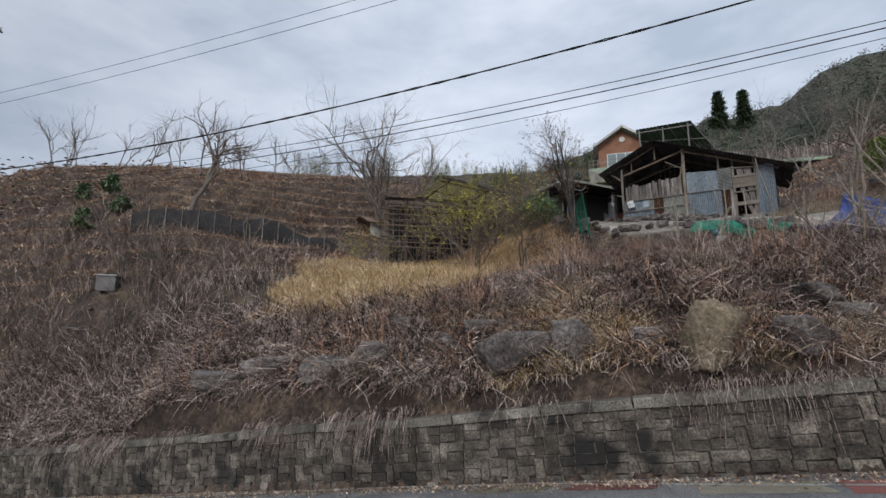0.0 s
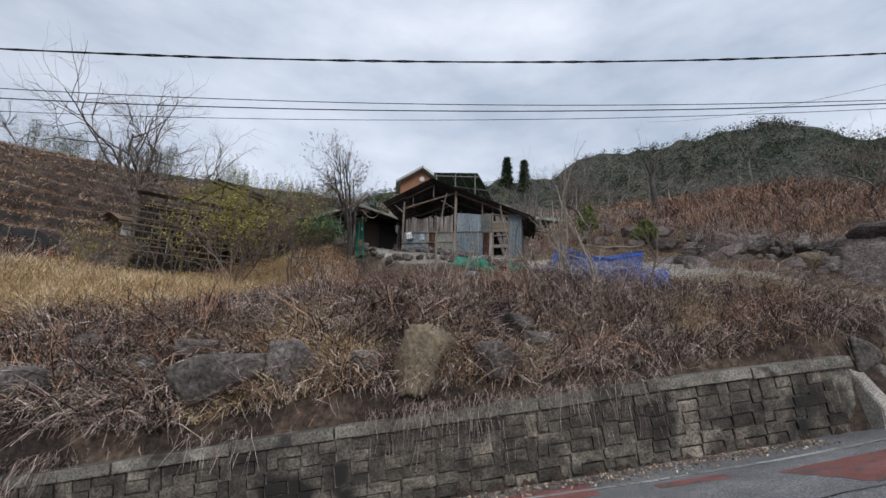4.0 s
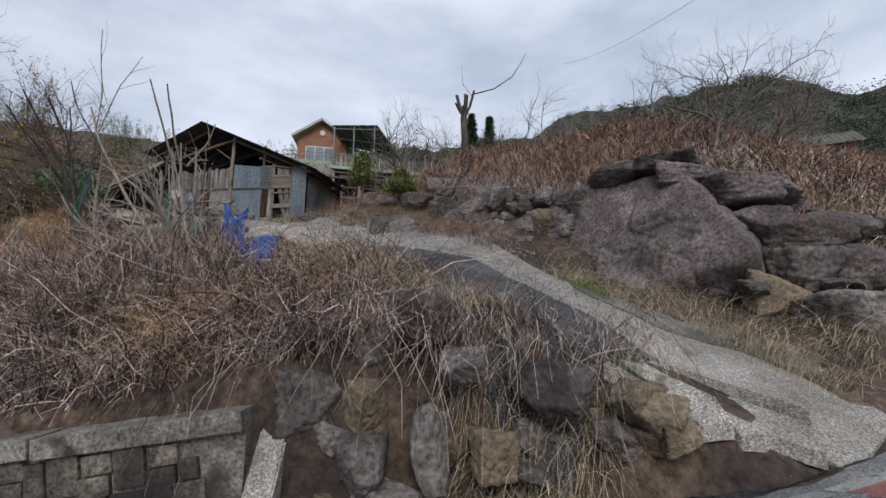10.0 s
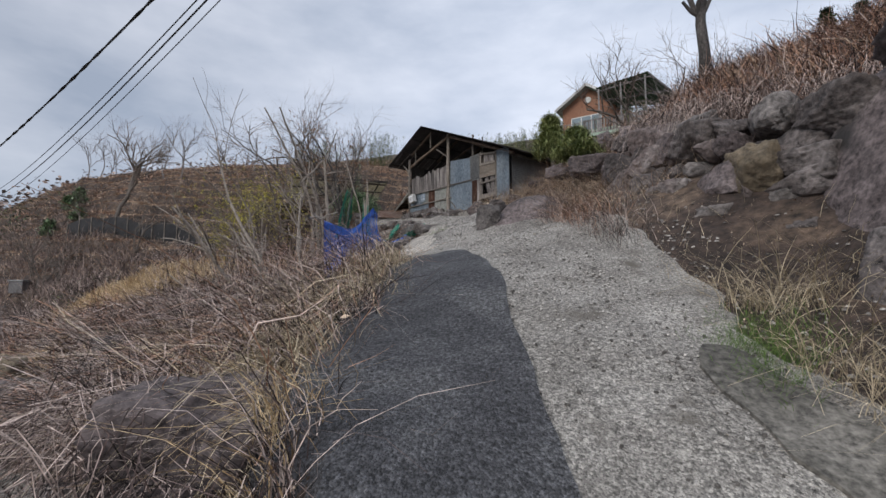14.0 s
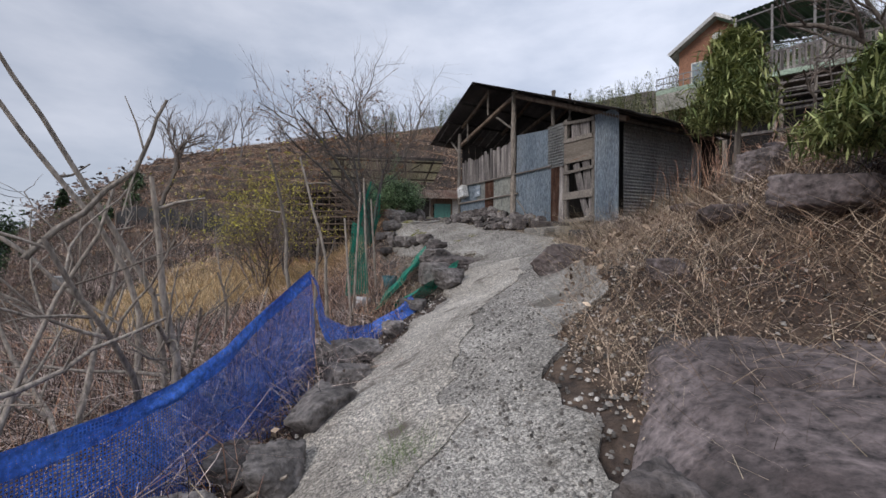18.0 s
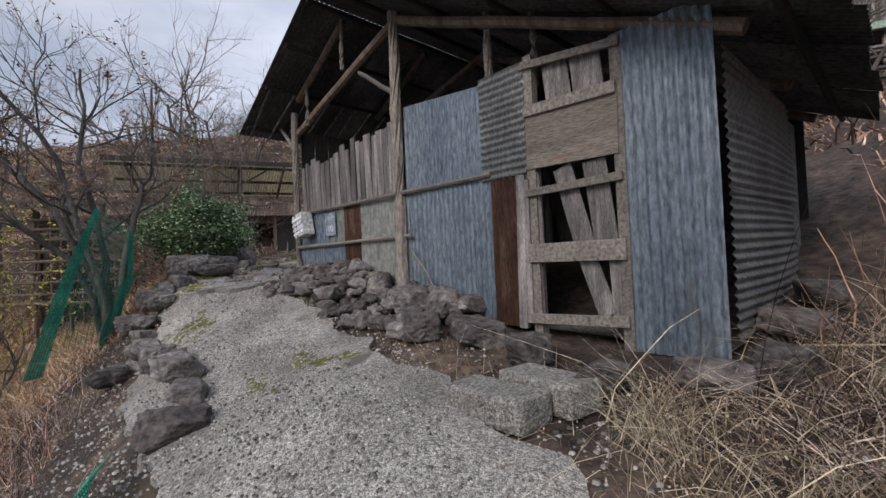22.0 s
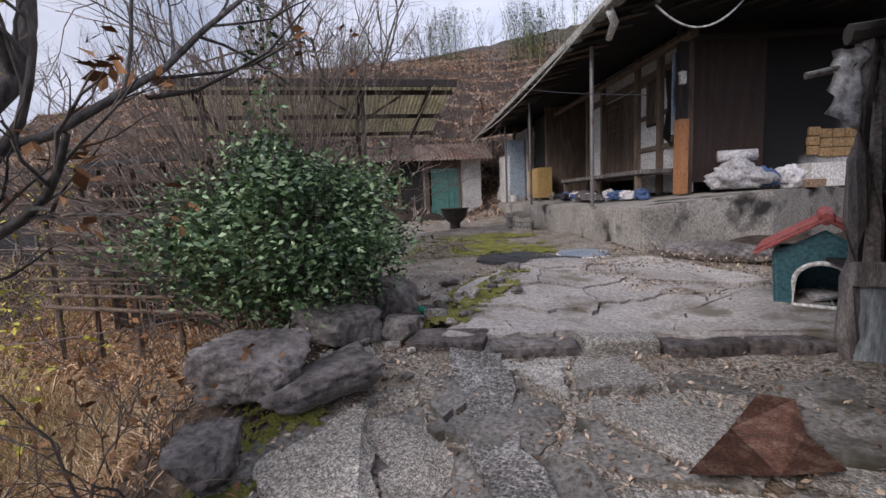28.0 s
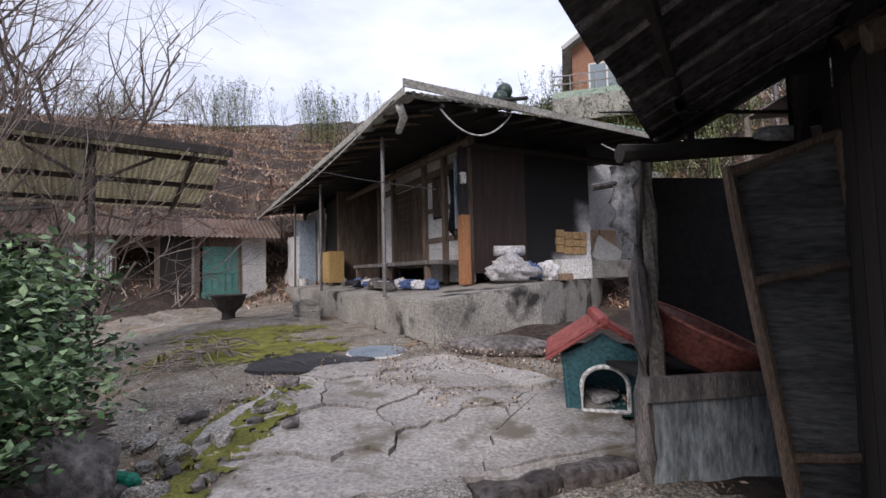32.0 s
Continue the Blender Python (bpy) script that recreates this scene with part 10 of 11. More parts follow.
    # bleached limbs leaning together outside the net
    for k, (pts, r) in enumerate((([(11.17, 14.18, 4.75), (10.77, 15.01, 4.87), (10.56, 16.01, 5.16)], 0.026), ([(9.85, 16.2, 4.2), (9.85, 16.2, 5.4), (9.59, 15.57, 6.46), (9.36, 15.06, 7.35)], 0.034), ([(10.04, 16.31, 4.3), (10.04, 16.31, 5.11), (9.73, 15.62, 6.64), (9.63, 15.18, 7.33)], 0.034),
                                  ([(10.13, 15.3, 5.66), (10.35, 15.88, 6.38), (10.49, 16.08, 6.98)], 0.026), ([(9.19, 15.41, 5.82), (9.69, 15.95, 5.15), (10.0, 16.3, 4.6)], 0.02), ([(9.93, 14.58, 5.62), (9.8, 15.07, 5.0), (9.75, 15.4, 4.4)], 0.02), ([(10.17, 16.4, 3.8), (10.17, 16.32, 4.97), (10.15, 16.12, 6.4)], 0.05), ([(9.56, 18.92, 4.3), (9.56, 18.92, 5.59), (9.12, 18.77, 7.19)], 0.032), ([(7.1, 20.31, 4.6), (7.1, 20.31, 6.1), (7.24, 19.71, 7.65)], 0.05))):
        pts = np.array(pts)
        t = np.linspace(0, len(pts) - 1, 9)
        fine = np.stack([np.interp(t, np.arange(len(pts)), pts[:, a]) for a in range(3)], 1) + g.normal(0, 0.018, (9, 3))
        limb = thing("dead_limb", "bleached dead limb propped in the tangle by the lane", "limb", group="dead limbs")
        tubes_mesh("stem", [(fine, np.linspace(r, r * 0.45, 9))], "dead_wood").parent = limb
        for _ in range(3):
            i = int(g.integers(3, 8))
            e = fine[i] + g.normal(0, 0.16, 3) + np.array([0, 0, 0.12])
            tubes_mesh("side_twig", [(np.array([fine[i], (fine[i] + e) / 2 + g.normal(0, 0.02, 3), e]), np.array([r * 0.4, r * 0.3, r * 0.15]))], "dead_wood").parent = limb
    # upright reddish shoots
    for k, (cx, cy, n, h, sp, m) in enumerate(((-0.2, 18.5, 120, 1.7, 0.3, "red_brush"), (-10, 18.6, 140, 1.7, 0.8, "red_brush"), (2.8, 18.7, 130, 1.8, 0.4, "brush"), (-3.6, 18.0, 120, 1.5, 0.5, "red_brush"), (8.2, 16.6, 160, 1.7, 0.6, "red_brush"), (10.6, 13.8, 130, 1.4, 0.5, "red_brush"), (6.6, 17.4, 110, 1.5, 0.5, "brush"), (-7, 19.4, 120, 1.6, 0.7, "brush"), (10.4, 17.2, 120, 1.2, 0.5, "red_brush"), (16.6, 17.6, 60, 0.8, 0.5, "red_brush"), (14.6, 23.2, 160, 1.4, 0.5, "red_brush"))):
        p = np.array([cx, cy]) + g.normal(0, sp, (n, 2))
        p = p[open_land(p[:, 0], p[:, 1], 1.3, 1.0)]
        r = np.c_[p, ground_many(p[:, 0], p[:, 1]) - 0.03]
        c = len(r)
        blades("shoots", "upright reddish shoots of a shrub", "shoots", r, h * g.uniform(0.5, 1.15, c), g.uniform(0.05, 0.4, c), g.uniform(0, 0.25, c), g.uniform(0.008, 0.016, c), m, 440 + k, 5, 0.12)


# far crowns paler than near trees: haze put into both colours
M["ridge_pine"] = mat("hazed_pine_crowns", [(0.05, 0.075, 0.055), (0.1, 0.125, 0.085)], 0.03, fine=0.5, bump=0, island=True, vary=0.5)
M["ridge_bare"] = mat("hazed_bare_crowns", [(0.17, 0.16, 0.155), (0.23, 0.215, 0.205)], 0.03, fine=0.5, bump=0, island=True, vary=0.3)
M["oak_bark"] = mat("dark_grey_oak_bark", [(0.04, 0.035, 0.032), (0.085, 0.075, 0.068), (0.15, 0.135, 0.122)], 4, fine=35, bump=0.7, stretch=(1, 1, 0.4), grit=1.6)
M["orange_leaf"] = mat("withered_oak_leaf", [(0.2, 0.085, 0.03), (0.32, 0.16, 0.07)], 1.5, fine=10, bump=0, island=True, vary=0.4)
M["young_pine"] = mat("young_pine_needles", [(0.1, 0.14, 0.04), (0.2, 0.24, 0.08), (0.3, 0.32, 0.13)], 1.0, fine=8, bump=0, island=True, vary=0.45)
build_trees()


# ---- nets ----
def net(name, label, top, low, material, cell=0.04, strand=0.011, billow=0.08, seed=1, fall=0.0):
    """A sagging net of crossed strands between an upper and a lower edge."""
    g = np.random.default_rng(seed)

    def at(line, u):
        line = np.array(line, float)
        s = np.r_[0, np.cumsum(np.linalg.norm(np.diff(line, axis=0), axis=1))]
        return np.stack([np.interp(u * s[-1], s, line[:, k]) for k in range(3)], -1), s[-1]

    length = at(top, np.array([0.0]))[1]
    depth = np.linalg.norm(np.array(top, float).mean(0) - np.array(low, float).mean(0))
    nu, nv = max(4, int(length / cell)), max(3, int(depth / cell))
    ph = g.uniform(0, 6.28, 6)

    def surf(u, v):
        a, b = at(top, u)[0], at(low, u)[0]
        p = a + (b - a) * v[..., None]
        wv = np.sin(u * length * 3.1 + ph[0] + 2 * v) * np.sin(v * 3.1) + 0.5 * np.sin(u * length * 7.3 + ph[1]) * np.sin(v * 6 + ph[2])
        p = p + np.stack([np.cos(ph[3]) * wv, np.sin(ph[3]) * wv, 0.5 * np.sin(u * length * 5 + ph[4]) * v], -1) * billow
        p[..., 2] -= fall * np.sin(3.1416 * u) * v
        return p

    verts, quads, base = [], [], 0
    for way in (0, 1):
        lines = nv + 1 if way == 0 else nu + 1
        steps = nu if way == 0 else nv
        c = np.linspace(0, 1, lines)
        s = np.linspace(0, 1, steps + 1)
        a, b = np.meshgrid(c, s, indexing="ij")
        off = strand / (depth if way == 0 else length) / 2
        for sign in (-1, 1):
            verts.append((surf(b, np.clip(a + sign * off, 0, 1)) if way == 0 else surf(np.clip(a + sign * off, 0, 1), b)).reshape(-1, 3))
        n = lines * (steps + 1)
        i = (np.arange(lines)[:, None] * (steps + 1) + np.arange(steps)).ravel() + base
        quads.append(np.stack([i, i + 1, i + n + 1, i + n], 1))
        base += 2 * n
    return tagged(quick_mesh(name, np.concatenate(verts), np.concatenate(quads), material), label, "net")


def build_nets():
    def low(line, out, drop):
        return [(x + out[0], y + out[1], ground(x + out[0], y + out[1]) + drop) for x, y, z in line]

    a = [(11.4, 14.3, 4.66), (11.28, 14.9, 4.66), (11.16, 15.45, 4.68), (11.07, 15.85, 4.73), (10.98, 16.3, 4.9), (10.85, 16.85, 5.2), (10.7, 17.5, 5.5)]
    net("blue_net", "torn blue mesh net strung along the lane's edge", a, low(a, (0.06, 0.03), 0.02), "net_blue", 0.022, 0.008, 0.05, 1)
    net("blue_net", "bunched upper hem of a blue mesh net", [(x, y, z + 0.02) for x, y, z in a], [(x, y, z - 0.13) for x, y, z in a], "net_blue", 0.014, 0.011, 0.025, 11)
    b = [(10.7, 17.5, 5.5), (10.66, 17.75, 4.98), (10.62, 18.2, 4.78), (10.62, 18.7, 4.76), (10.66, 19.2, 4.92), (10.7, 19.55, 5.08)]
    net("blue_net", "slack end of a blue mesh net", b, [(x + 0.12, y, max(ground(x + 0.12, y) + 0.02, z - 0.4)) for x, y, z in b], "net_blue", 0.022, 0.011, 0.05, 2)
    f = [(12.0, 14.0, 4.12), (11.75, 14.35, 4.2), (11.5, 14.7, 4.1)]
    net("blue_net", "fallen fold of a blue mesh net on the stones", f, [(x - 0.2, y - 0.25, ground(x - 0.2, y - 0.25) + 0.03) for x, y, z in f], "net_blue", 0.026, 0.01, 0.06, 12)
    c = [(10.7, 19.5, 5.1), (10.72, 19.9, 5.2), (10.75, 20.4, 5.38), (10.8, 20.9, 5.6)]
    net("green_net", "crumpled green mesh net on the lane's edge", c, [(x - 0.3, y + 0.1, ground(x - 0.3, y + 0.1) + 0.06) for x, y, z in c], "net_green", 0.022, 0.013, 0.1, 3)
    d = [(9.8, 20.15, 5.0), (9.75, 20.7, 5.25), (9.7, 21.3, 5.6), (9.45, 22.0, 5.78), (9.0, 22.7, 5.9)]
    net("green_net", "green mesh net trailing along the lane's edge", d, [(x - 0.35, y - 0.1, ground(x - 0.35, y - 0.1) + 0.06) for x, y, z in d], "net_green", 0.028, 0.015, 0.09, 4)
    e = [(8.85, 20.3, 6.3), (8.95, 20.5, 6.2)]
    net("green_net", "strip of green net hanging on a pole", e, [(8.8, 20.2, 4.9), (9.0, 20.6, 4.9)], "net_green", 0.028, 0.013, 0.05, 5)
    # curtain slung in the yard's tree
    k1 = [(5.08, 25.56, 8.08), (5.08, 25.72, 8.07), (5.02, 25.95, 7.92), (4.98, 26.25, 7.77)]
    net("green_net", "green mesh net slung from the tree", k1, [(5.06, 24.8, 6.3), (5.0, 25.2, 5.95), (4.95, 25.7, 6.0), (4.93, 26.12, 6.9)], "net_green", 0.034, 0.0045, 0.05, 6)
    k2 = [(5.08, 25.52, 8.12), (5.08, 25.62, 8.1)]
    net("green_net", "bunched edge of a green mesh net", k2, [(5.12, 24.5, 5.7), (5.1, 24.75, 5.7)], "net_green", 0.016, 0.011, 0.03, 7)
    k3 = [(4.98, 26.17, 7.8), (4.96, 26.27, 7.74)]
    net("green_net", "gathered tail of a green mesh net", k3, [(4.95, 26.1, 6.95), (4.93, 26.2, 6.95)], "net_green", 0.018, 0.012, 0.05, 8)
    k4 = [(4.98, 25.9, 6.85), (4.95, 26.12, 7.0), (4.92, 26.4, 7.1)]
    net("green_net", "fallen fold of a green mesh net", k4, [(5.05, 25.55, 5.9), (5.0, 25.7, 6.0), (4.95, 25.95, 6.3)], "net_green", 0.02, 0.011, 0.06, 9)
    # black shade net on the terrace
    s0, s1 = np.array([-22.5, 30.4, 0]), np.array([-9.5, 33.2, 0])
    fence = thing("shade_fence", "black shade net stretched between posts on the terrace", "fence")
    xs = np.linspace(0, 1, 14)
    pts = s0 + (s1 - s0) * xs[:, None]
    verts, quads = [], []
    for k, p in enumerate(pts):
        z = ground(p[0], p[1])
        h = 1.25 + 0.2 * math.sin(k * 1.7) - 0.6 * (k > 10)
        for dz in (-0.1, h):
            for dy in (-0.02, 0.02):
                verts.append((p[0], p[1] + dy, z + dz))
        if k:
            a, b = 4 * (k - 1), 4 * k
            quads += [(a, b, b + 2, a + 2), (a + 1, a + 3, b + 3, b + 1), (a + 2, b + 2, b + 3, a + 3)]
        bm = bmesh.new()
        log(bm, (p[0], p[1] - 0.07, z - 0.2), (p[0], p[1] - 0.07, z + h + 0.25), 0.04, 0.035, random.Random(k), 6)
        part("post", bm, "dead_wood", fence)
    quick_mesh("net_sheet", verts, quads, "black_net").parent = fence


# ---- poles and wires ----
def build_wires():
    def pole(x, y, z0, z1, lean, label, arms):
        t = thing("utility_pole", label, "pole")
        b = Vector((x, y, z0 - 0.4))
        e = Vector((x + lean[0], y + lean[1], z1))
        part("shaft", tube(bmesh.new(), [b, e], [0.17, 0.1], 14), "pole", t, smooth=True)
        for k, (z, half, way) in enumerate(arms):
            f = (z - b.z) / (e.z - b.z)
            c = b.lerp(e, f)
            w = Vector((-math.sin(radians(way)), math.cos(radians(way)), 0))
            arm = part("crossarm", beam(bmesh.new(), c - w * half + Vector((0.12, 0, 0)), c + w * half + Vector((0.12, 0, 0)), 0.08, 0.08, 0.004), "steel", t)
            for q in (-0.9, -0.3, 0.3, 0.9):
                p = c + w * half * q + Vector((0.12, 0, 0.04))
                part("insulator", tube(bmesh.new(), [p, p + Vector((0, 0, 0.06)), p + Vector((0, 0, 0.1)), p + Vector((0, 0, 0.17))], [0.03, 0.05, 0.035, 0.045], 8), "white_plastic", arm)
        for f in (0.35, 0.45, 0.55, 0.65):
            c = b.lerp(e, f)
            part("step_bolt", tube(bmesh.new(), [c, c + Vector((0.3 if int(f * 20) % 2 else -0.3, 0, 0))], 0.012, 6), "steel", t)
        return t

    lz = ground(-24.1, 21.6)
    pole(-24.1, 21.6, lz, 16.9, (0.0, 0.0), "tall concrete utility pole by the road", ((15.9, 0.9, 0), (14.3, 0.9, 0), (11.2, 0.5, 0), (6.8, 0.4, 0)))
    rp = pole(22.6, 7.7, road_z(22.6, 7.7), 12.4, (0.25, 0.1), "leaning concrete utility pole beside the road", ((12.0, 0.7, 0), (10.0, 0.35, 0), (8.8, 0.35, 0)))
    for z, m in ((3.6, "yellow_band"), (4.0, "black_plastic")):
        f = (z - road_z(22.6, 7.7) + 0.4) / (12.8 - road_z(22.6, 7.7))
        c = Vector((22.6 + 0.25 * f, 7.7 + 0.1 * f, z))
        part("band", tube(bmesh.new(), [c, c + Vector((0, 0, 0.4))], [0.168, 0.166], 14), m, rp, "painted warning band")
    pole(30.5, 9.2, road_z(30.5, 9.2) + 0.8, 12.2, (0.0, 0.0), "concrete utility pole farther up the road", ((11.6, 0.6, 0), (9.8, 0.4, 0)))

    def wire(a, b, sag, r=0.012, label="black overhead cable between poles", twist=False):
        a, b = Vector(a), Vector(b)
        bm = bmesh.new()
        for w in range(2 if twist else 1):
            pts = []
            n = 60
            for k in range(n + 1):
                f = k / n
                p = a.lerp(b, f) - Vector((0, 0, sag * 4 * f * (1 - f)))
                if twist:
                    p += Vector((0, math.cos(f * 160 + 3.14 * w), math.sin(f * 160 + 3.14 * w))) * r
                pts.append(p)
            tube(bm, pts, r, 4)
        single("overhead_cable", bm, "cable", label, "cable", "overhead cables")

    top = lambda z: (22.6 + 0.25 * z / 12.8, 7.75, z)
    wire((-24.1, 23.0, 8.78), (22.8, 9.74, 11.89), 1.3, 0.022, "twisted pair of black overhead cables", True)
    wire((-24.1, 25.59, 9.54), (22.8, 8.12, 9.31), 1.33, 0.012)
    wire((-24.1, 25.69, 9.16), (22.8, 8.12, 9.25), 1.33, 0.016)
    wire((-24.1, 25.79, 8.64), (22.8, 8.12, 9.16), 1.33, 0.009)
    wire((-24.1, 21.4, 11.0), top(11.9), 0.7, 0.01)
    wire((-24.1, 21.8, 11.9), top(12.1), 0.7, 0.01)
    for z in (9.85, 8.7, 8.5):
        wire(top(z), (30.5, 9.2, z + 1.2), 0.1, 0.014)
    wire((21.6, 7.8, 10.6), (36, 36, 26), 0.8, 0.008, "thin cable slung uphill to the houses")
    # house drop wires over the yard
    for dy in (0.0, 0.5):
        wire((-24.1, 21.3 + dy, 14.4), (-60, 30 + 4 * dy, 12), 0.8, 0.012)
    wire((6.6, 33.2, 9.7), (-6, 52, 17), 0.5, 0.008, "thin wire from the house eave to the hill")


# ---- hills and far houses ----
def build_far():
    g = np.random.default_rng(501)
    hd = np.radians(np.linspace(-25, 100, 130))
    knots_h = np.radians([-25, -5, 10, 16, 19, 22, 28, 32, 38, 44, 50, 54, 60, 70, 78, 88, 100])
    knots_e = np.radians([14, 17, 21.4, 22.4, 21.0, 22.0, 25.2, 25.9, 24.9, 25.5, 25.0, 23.5, 22.8, 22, 21.5, 17, 10])
    el = np.interp(hd, knots_h, knots_e) + np.radians(0.35) * np.sin(hd * 31) + np.radians(0.2) * np.sin(hd * 77 + 1)
    rows = np.linspace(0, 1, 22)
    c = np.array([8.0, 14.0, 4.0])
    dist = 115 + 150 * rows
    z = np.tan(el)[None, :] * (0.16 + 0.84 * rows[:, None] ** 0.9) * dist[:, None]
    z += g.normal(0, 0.6, z.shape) + 3 * np.sin(hd * 23)[None] * np.sin(rows * 9)[:, None] * (1 - rows)[:, None]
    x = c[0] + dist[:, None] * np.cos(hd)[None]
    y = c[1] + dist[:, None] * np.sin(hd)[None]
    v = np.stack([x, y, c[2] + z - 1.5], 2).reshape(-1, 3)
    w = len(hd)
    q = [(j * w + i, j * w + i + 1, (j + 1) * w + i + 1, (j + 1) * w + i) for j in range(21) for i in range(w - 1)]
    ridge = tagged(quick_mesh("mountain_ridge", v, q, "far_wood"), "steep wooded mountain ridge above the village", "mountain", kind="structure")
    ridge.data.polygons.foreach_set("use_smooth", [True] * len(ridge.data.polygons))
    # woods on the ridge, pine clumps and bare trees
    n = 6500
    i, j = g.integers(0, w - 1, n), (21 * g.uniform(0, 1, n) ** 0.55)
    j0 = np.clip(j.astype(int), 0, 20)
    f, h = (j - j0)[:, None], g.uniform(0, 1, n)[:, None]
    vv = v.reshape(22, w, 3)
    base = (vv[j0, i] * (1 - h) + vv[j0, i + 1] * h) * (1 - f) + (vv[j0 + 1, i] * (1 - h) + vv[j0 + 1, i + 1] * h) * f
    bare = (np.sin(base[:, 0] * 0.045) + np.sin(base[:, 1] * 0.06 + 1) + g.normal(0, 0.5, n) + (0.5 - j / 21) * 2) > 0.3

    def crowns(sel, size, m, label, flat):
        p = base[sel]
        k = 30
        c = p[:, None] + g.normal(0, 1, (len(p), k, 3)) * np.array([1.1, 1.1, 1.0]) * size + np.array([0, 0, size * 1.7])
        flecks("woods", label, "woods", c.reshape(-1, 3), size * 0.36, m, 503, flat)

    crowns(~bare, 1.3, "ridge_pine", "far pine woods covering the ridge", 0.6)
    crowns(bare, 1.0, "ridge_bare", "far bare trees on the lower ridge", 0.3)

    # hills down the valley, haze put into their blue colour
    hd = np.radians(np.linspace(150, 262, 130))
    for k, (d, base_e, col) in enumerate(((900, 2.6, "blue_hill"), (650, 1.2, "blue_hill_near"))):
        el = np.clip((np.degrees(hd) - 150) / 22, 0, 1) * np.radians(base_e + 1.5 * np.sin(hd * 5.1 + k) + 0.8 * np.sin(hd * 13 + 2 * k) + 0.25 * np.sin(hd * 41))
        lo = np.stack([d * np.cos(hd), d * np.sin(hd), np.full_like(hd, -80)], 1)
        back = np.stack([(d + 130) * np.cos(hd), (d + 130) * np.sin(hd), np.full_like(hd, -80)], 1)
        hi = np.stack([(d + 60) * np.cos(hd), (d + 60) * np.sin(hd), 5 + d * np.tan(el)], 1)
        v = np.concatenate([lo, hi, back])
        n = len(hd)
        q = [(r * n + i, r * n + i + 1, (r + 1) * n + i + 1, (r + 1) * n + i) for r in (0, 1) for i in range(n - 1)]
        tagged(quick_mesh("distant_hills", v, q, col), "hills across the valley, haze painted as blue", "hills", kind="structure")

    # brick house up the slope
    house = thing("brick_house", "red brick house with pale green trim and balcony", "house")
    A, B = Vector((0.97, -0.24, 0)).normalized(), Vector((0.24, 0.97, 0)).normalized()
    O = Vector((16.25, 51.0, 0)) - A * 2.5
    hp = lambda a, b, z: O + A * a + B * b + Vector((0, 0, z))
    rot = Matrix((A, B, Vector((0, 0, 1)))).transposed()
    bm = bmesh.new()
    ring = [(0, 12.0), (5.0, 12.0), (5.0, 21.15), (2.5, 22.85), (0, 21.15)]
    fr = [bm.verts.new(hp(a, 0, z)) for a, z in ring]
    bk = [bm.verts.new(hp(a, 9, z)) for a, z in ring]
    bm.faces.new(fr[::-1])
    bm.faces.new(bk)
    for k in range(5):
        bm.faces.new((fr[k], fr[(k + 1) % 5], bk[(k + 1) % 5], bk[k]))
    part("wall", bm, "brick", house)
    for side in (0, 1):
        a0, a1 = (-0.55, 2.55) if side == 0 else (5.55, 2.45)
        bm = bmesh.new()
        p = [hp(a0, -0.7, 20.95), hp(a1, -0.7, 23.05), hp(a1, 9.6, 23.05), hp(a0, 9.6, 20.95)]
        sheet(bm, p[0], p[3], p[2], p[1], 0.4, 0.03, 0.08)
        roof = part("roof", bm, "house_green" if side else "slate_roof", house)
        part("bargeboard", beam(bmesh.new(), hp(a0, -0.75, 20.9), hp(a1, -0.75, 23.0), 0.06, 0.24), "plaster", roof, "pale bargeboard")
    win = part("window", boxed((2.9, 0.12, 1.7), hp(2.3, -0.06, 19.25), rot, 0.01), "white_plastic", house)
    for k in range(3):
        part("pane", boxed((0.84, 0.04, 1.5), hp(1.36 + 0.94 * k, -0.14, 19.25), rot), "glass", win)
    part("round_vent", tube(bmesh.new(), [hp(2.5, 0.02, 21.65), hp(2.5, -0.1, 21.65)], [0.32, 0.3], 16), "white_plastic", house)
    bal = part("balcony", boxed((9.5, 1.6, 0.35), hp(3.6, -0.8, 17.9), rot, 0.02), "house_green", house, "pale green balcony slab")
    part("skirt", boxed((9.5, 0.1, 1.3), hp(3.6, -1.55, 17.1), rot, 0.02), "slate_roof", bal)
    for z in (18.95, 18.5):
        part("rail", boxed((9.5, 0.05, 0.06), hp(3.6, -1.55, z), rot), "steel", bal)
    for k in range(22):
        part("baluster", boxed((0.045, 0.045, 0.95), hp(-1.1 + 9.4 * k / 21, -1.55, 18.5), rot), "steel", bal)
    # big green canopy roof beside it
    can = thing("patio_canopy", "wide green sheet canopy on a steel frame beside the house", "canopy")
    p = [Vector(v) for v in ((16.9, 48.6, 21.7), (20.9, 45.4, 21.1), (24.0, 46.9, 18.6), (18.6, 51.0, 20.6))]
    part("roof_sheet", sheet(bmesh.new(), *p, 0.35, 0.03, 0.05), "canopy_green", can)
    for k in range(6):
        f = k / 5
        part("rafter", beam(bmesh.new(), p[0].lerp(p[1], f) - Vector((0, 0, 0.16)), p[3].lerp(p[2], f) - Vector((0, 0, 0.16)), 0.07, 0.12), "steel", can)
    for f in (0.05, 0.5, 0.95):
        part("purlin", beam(bmesh.new(), p[0].lerp(p[3], f) - Vector((0, 0, 0.28)), p[1].lerp(p[2], f) - Vector((0, 0, 0.28)), 0.06, 0.1), "steel", can)
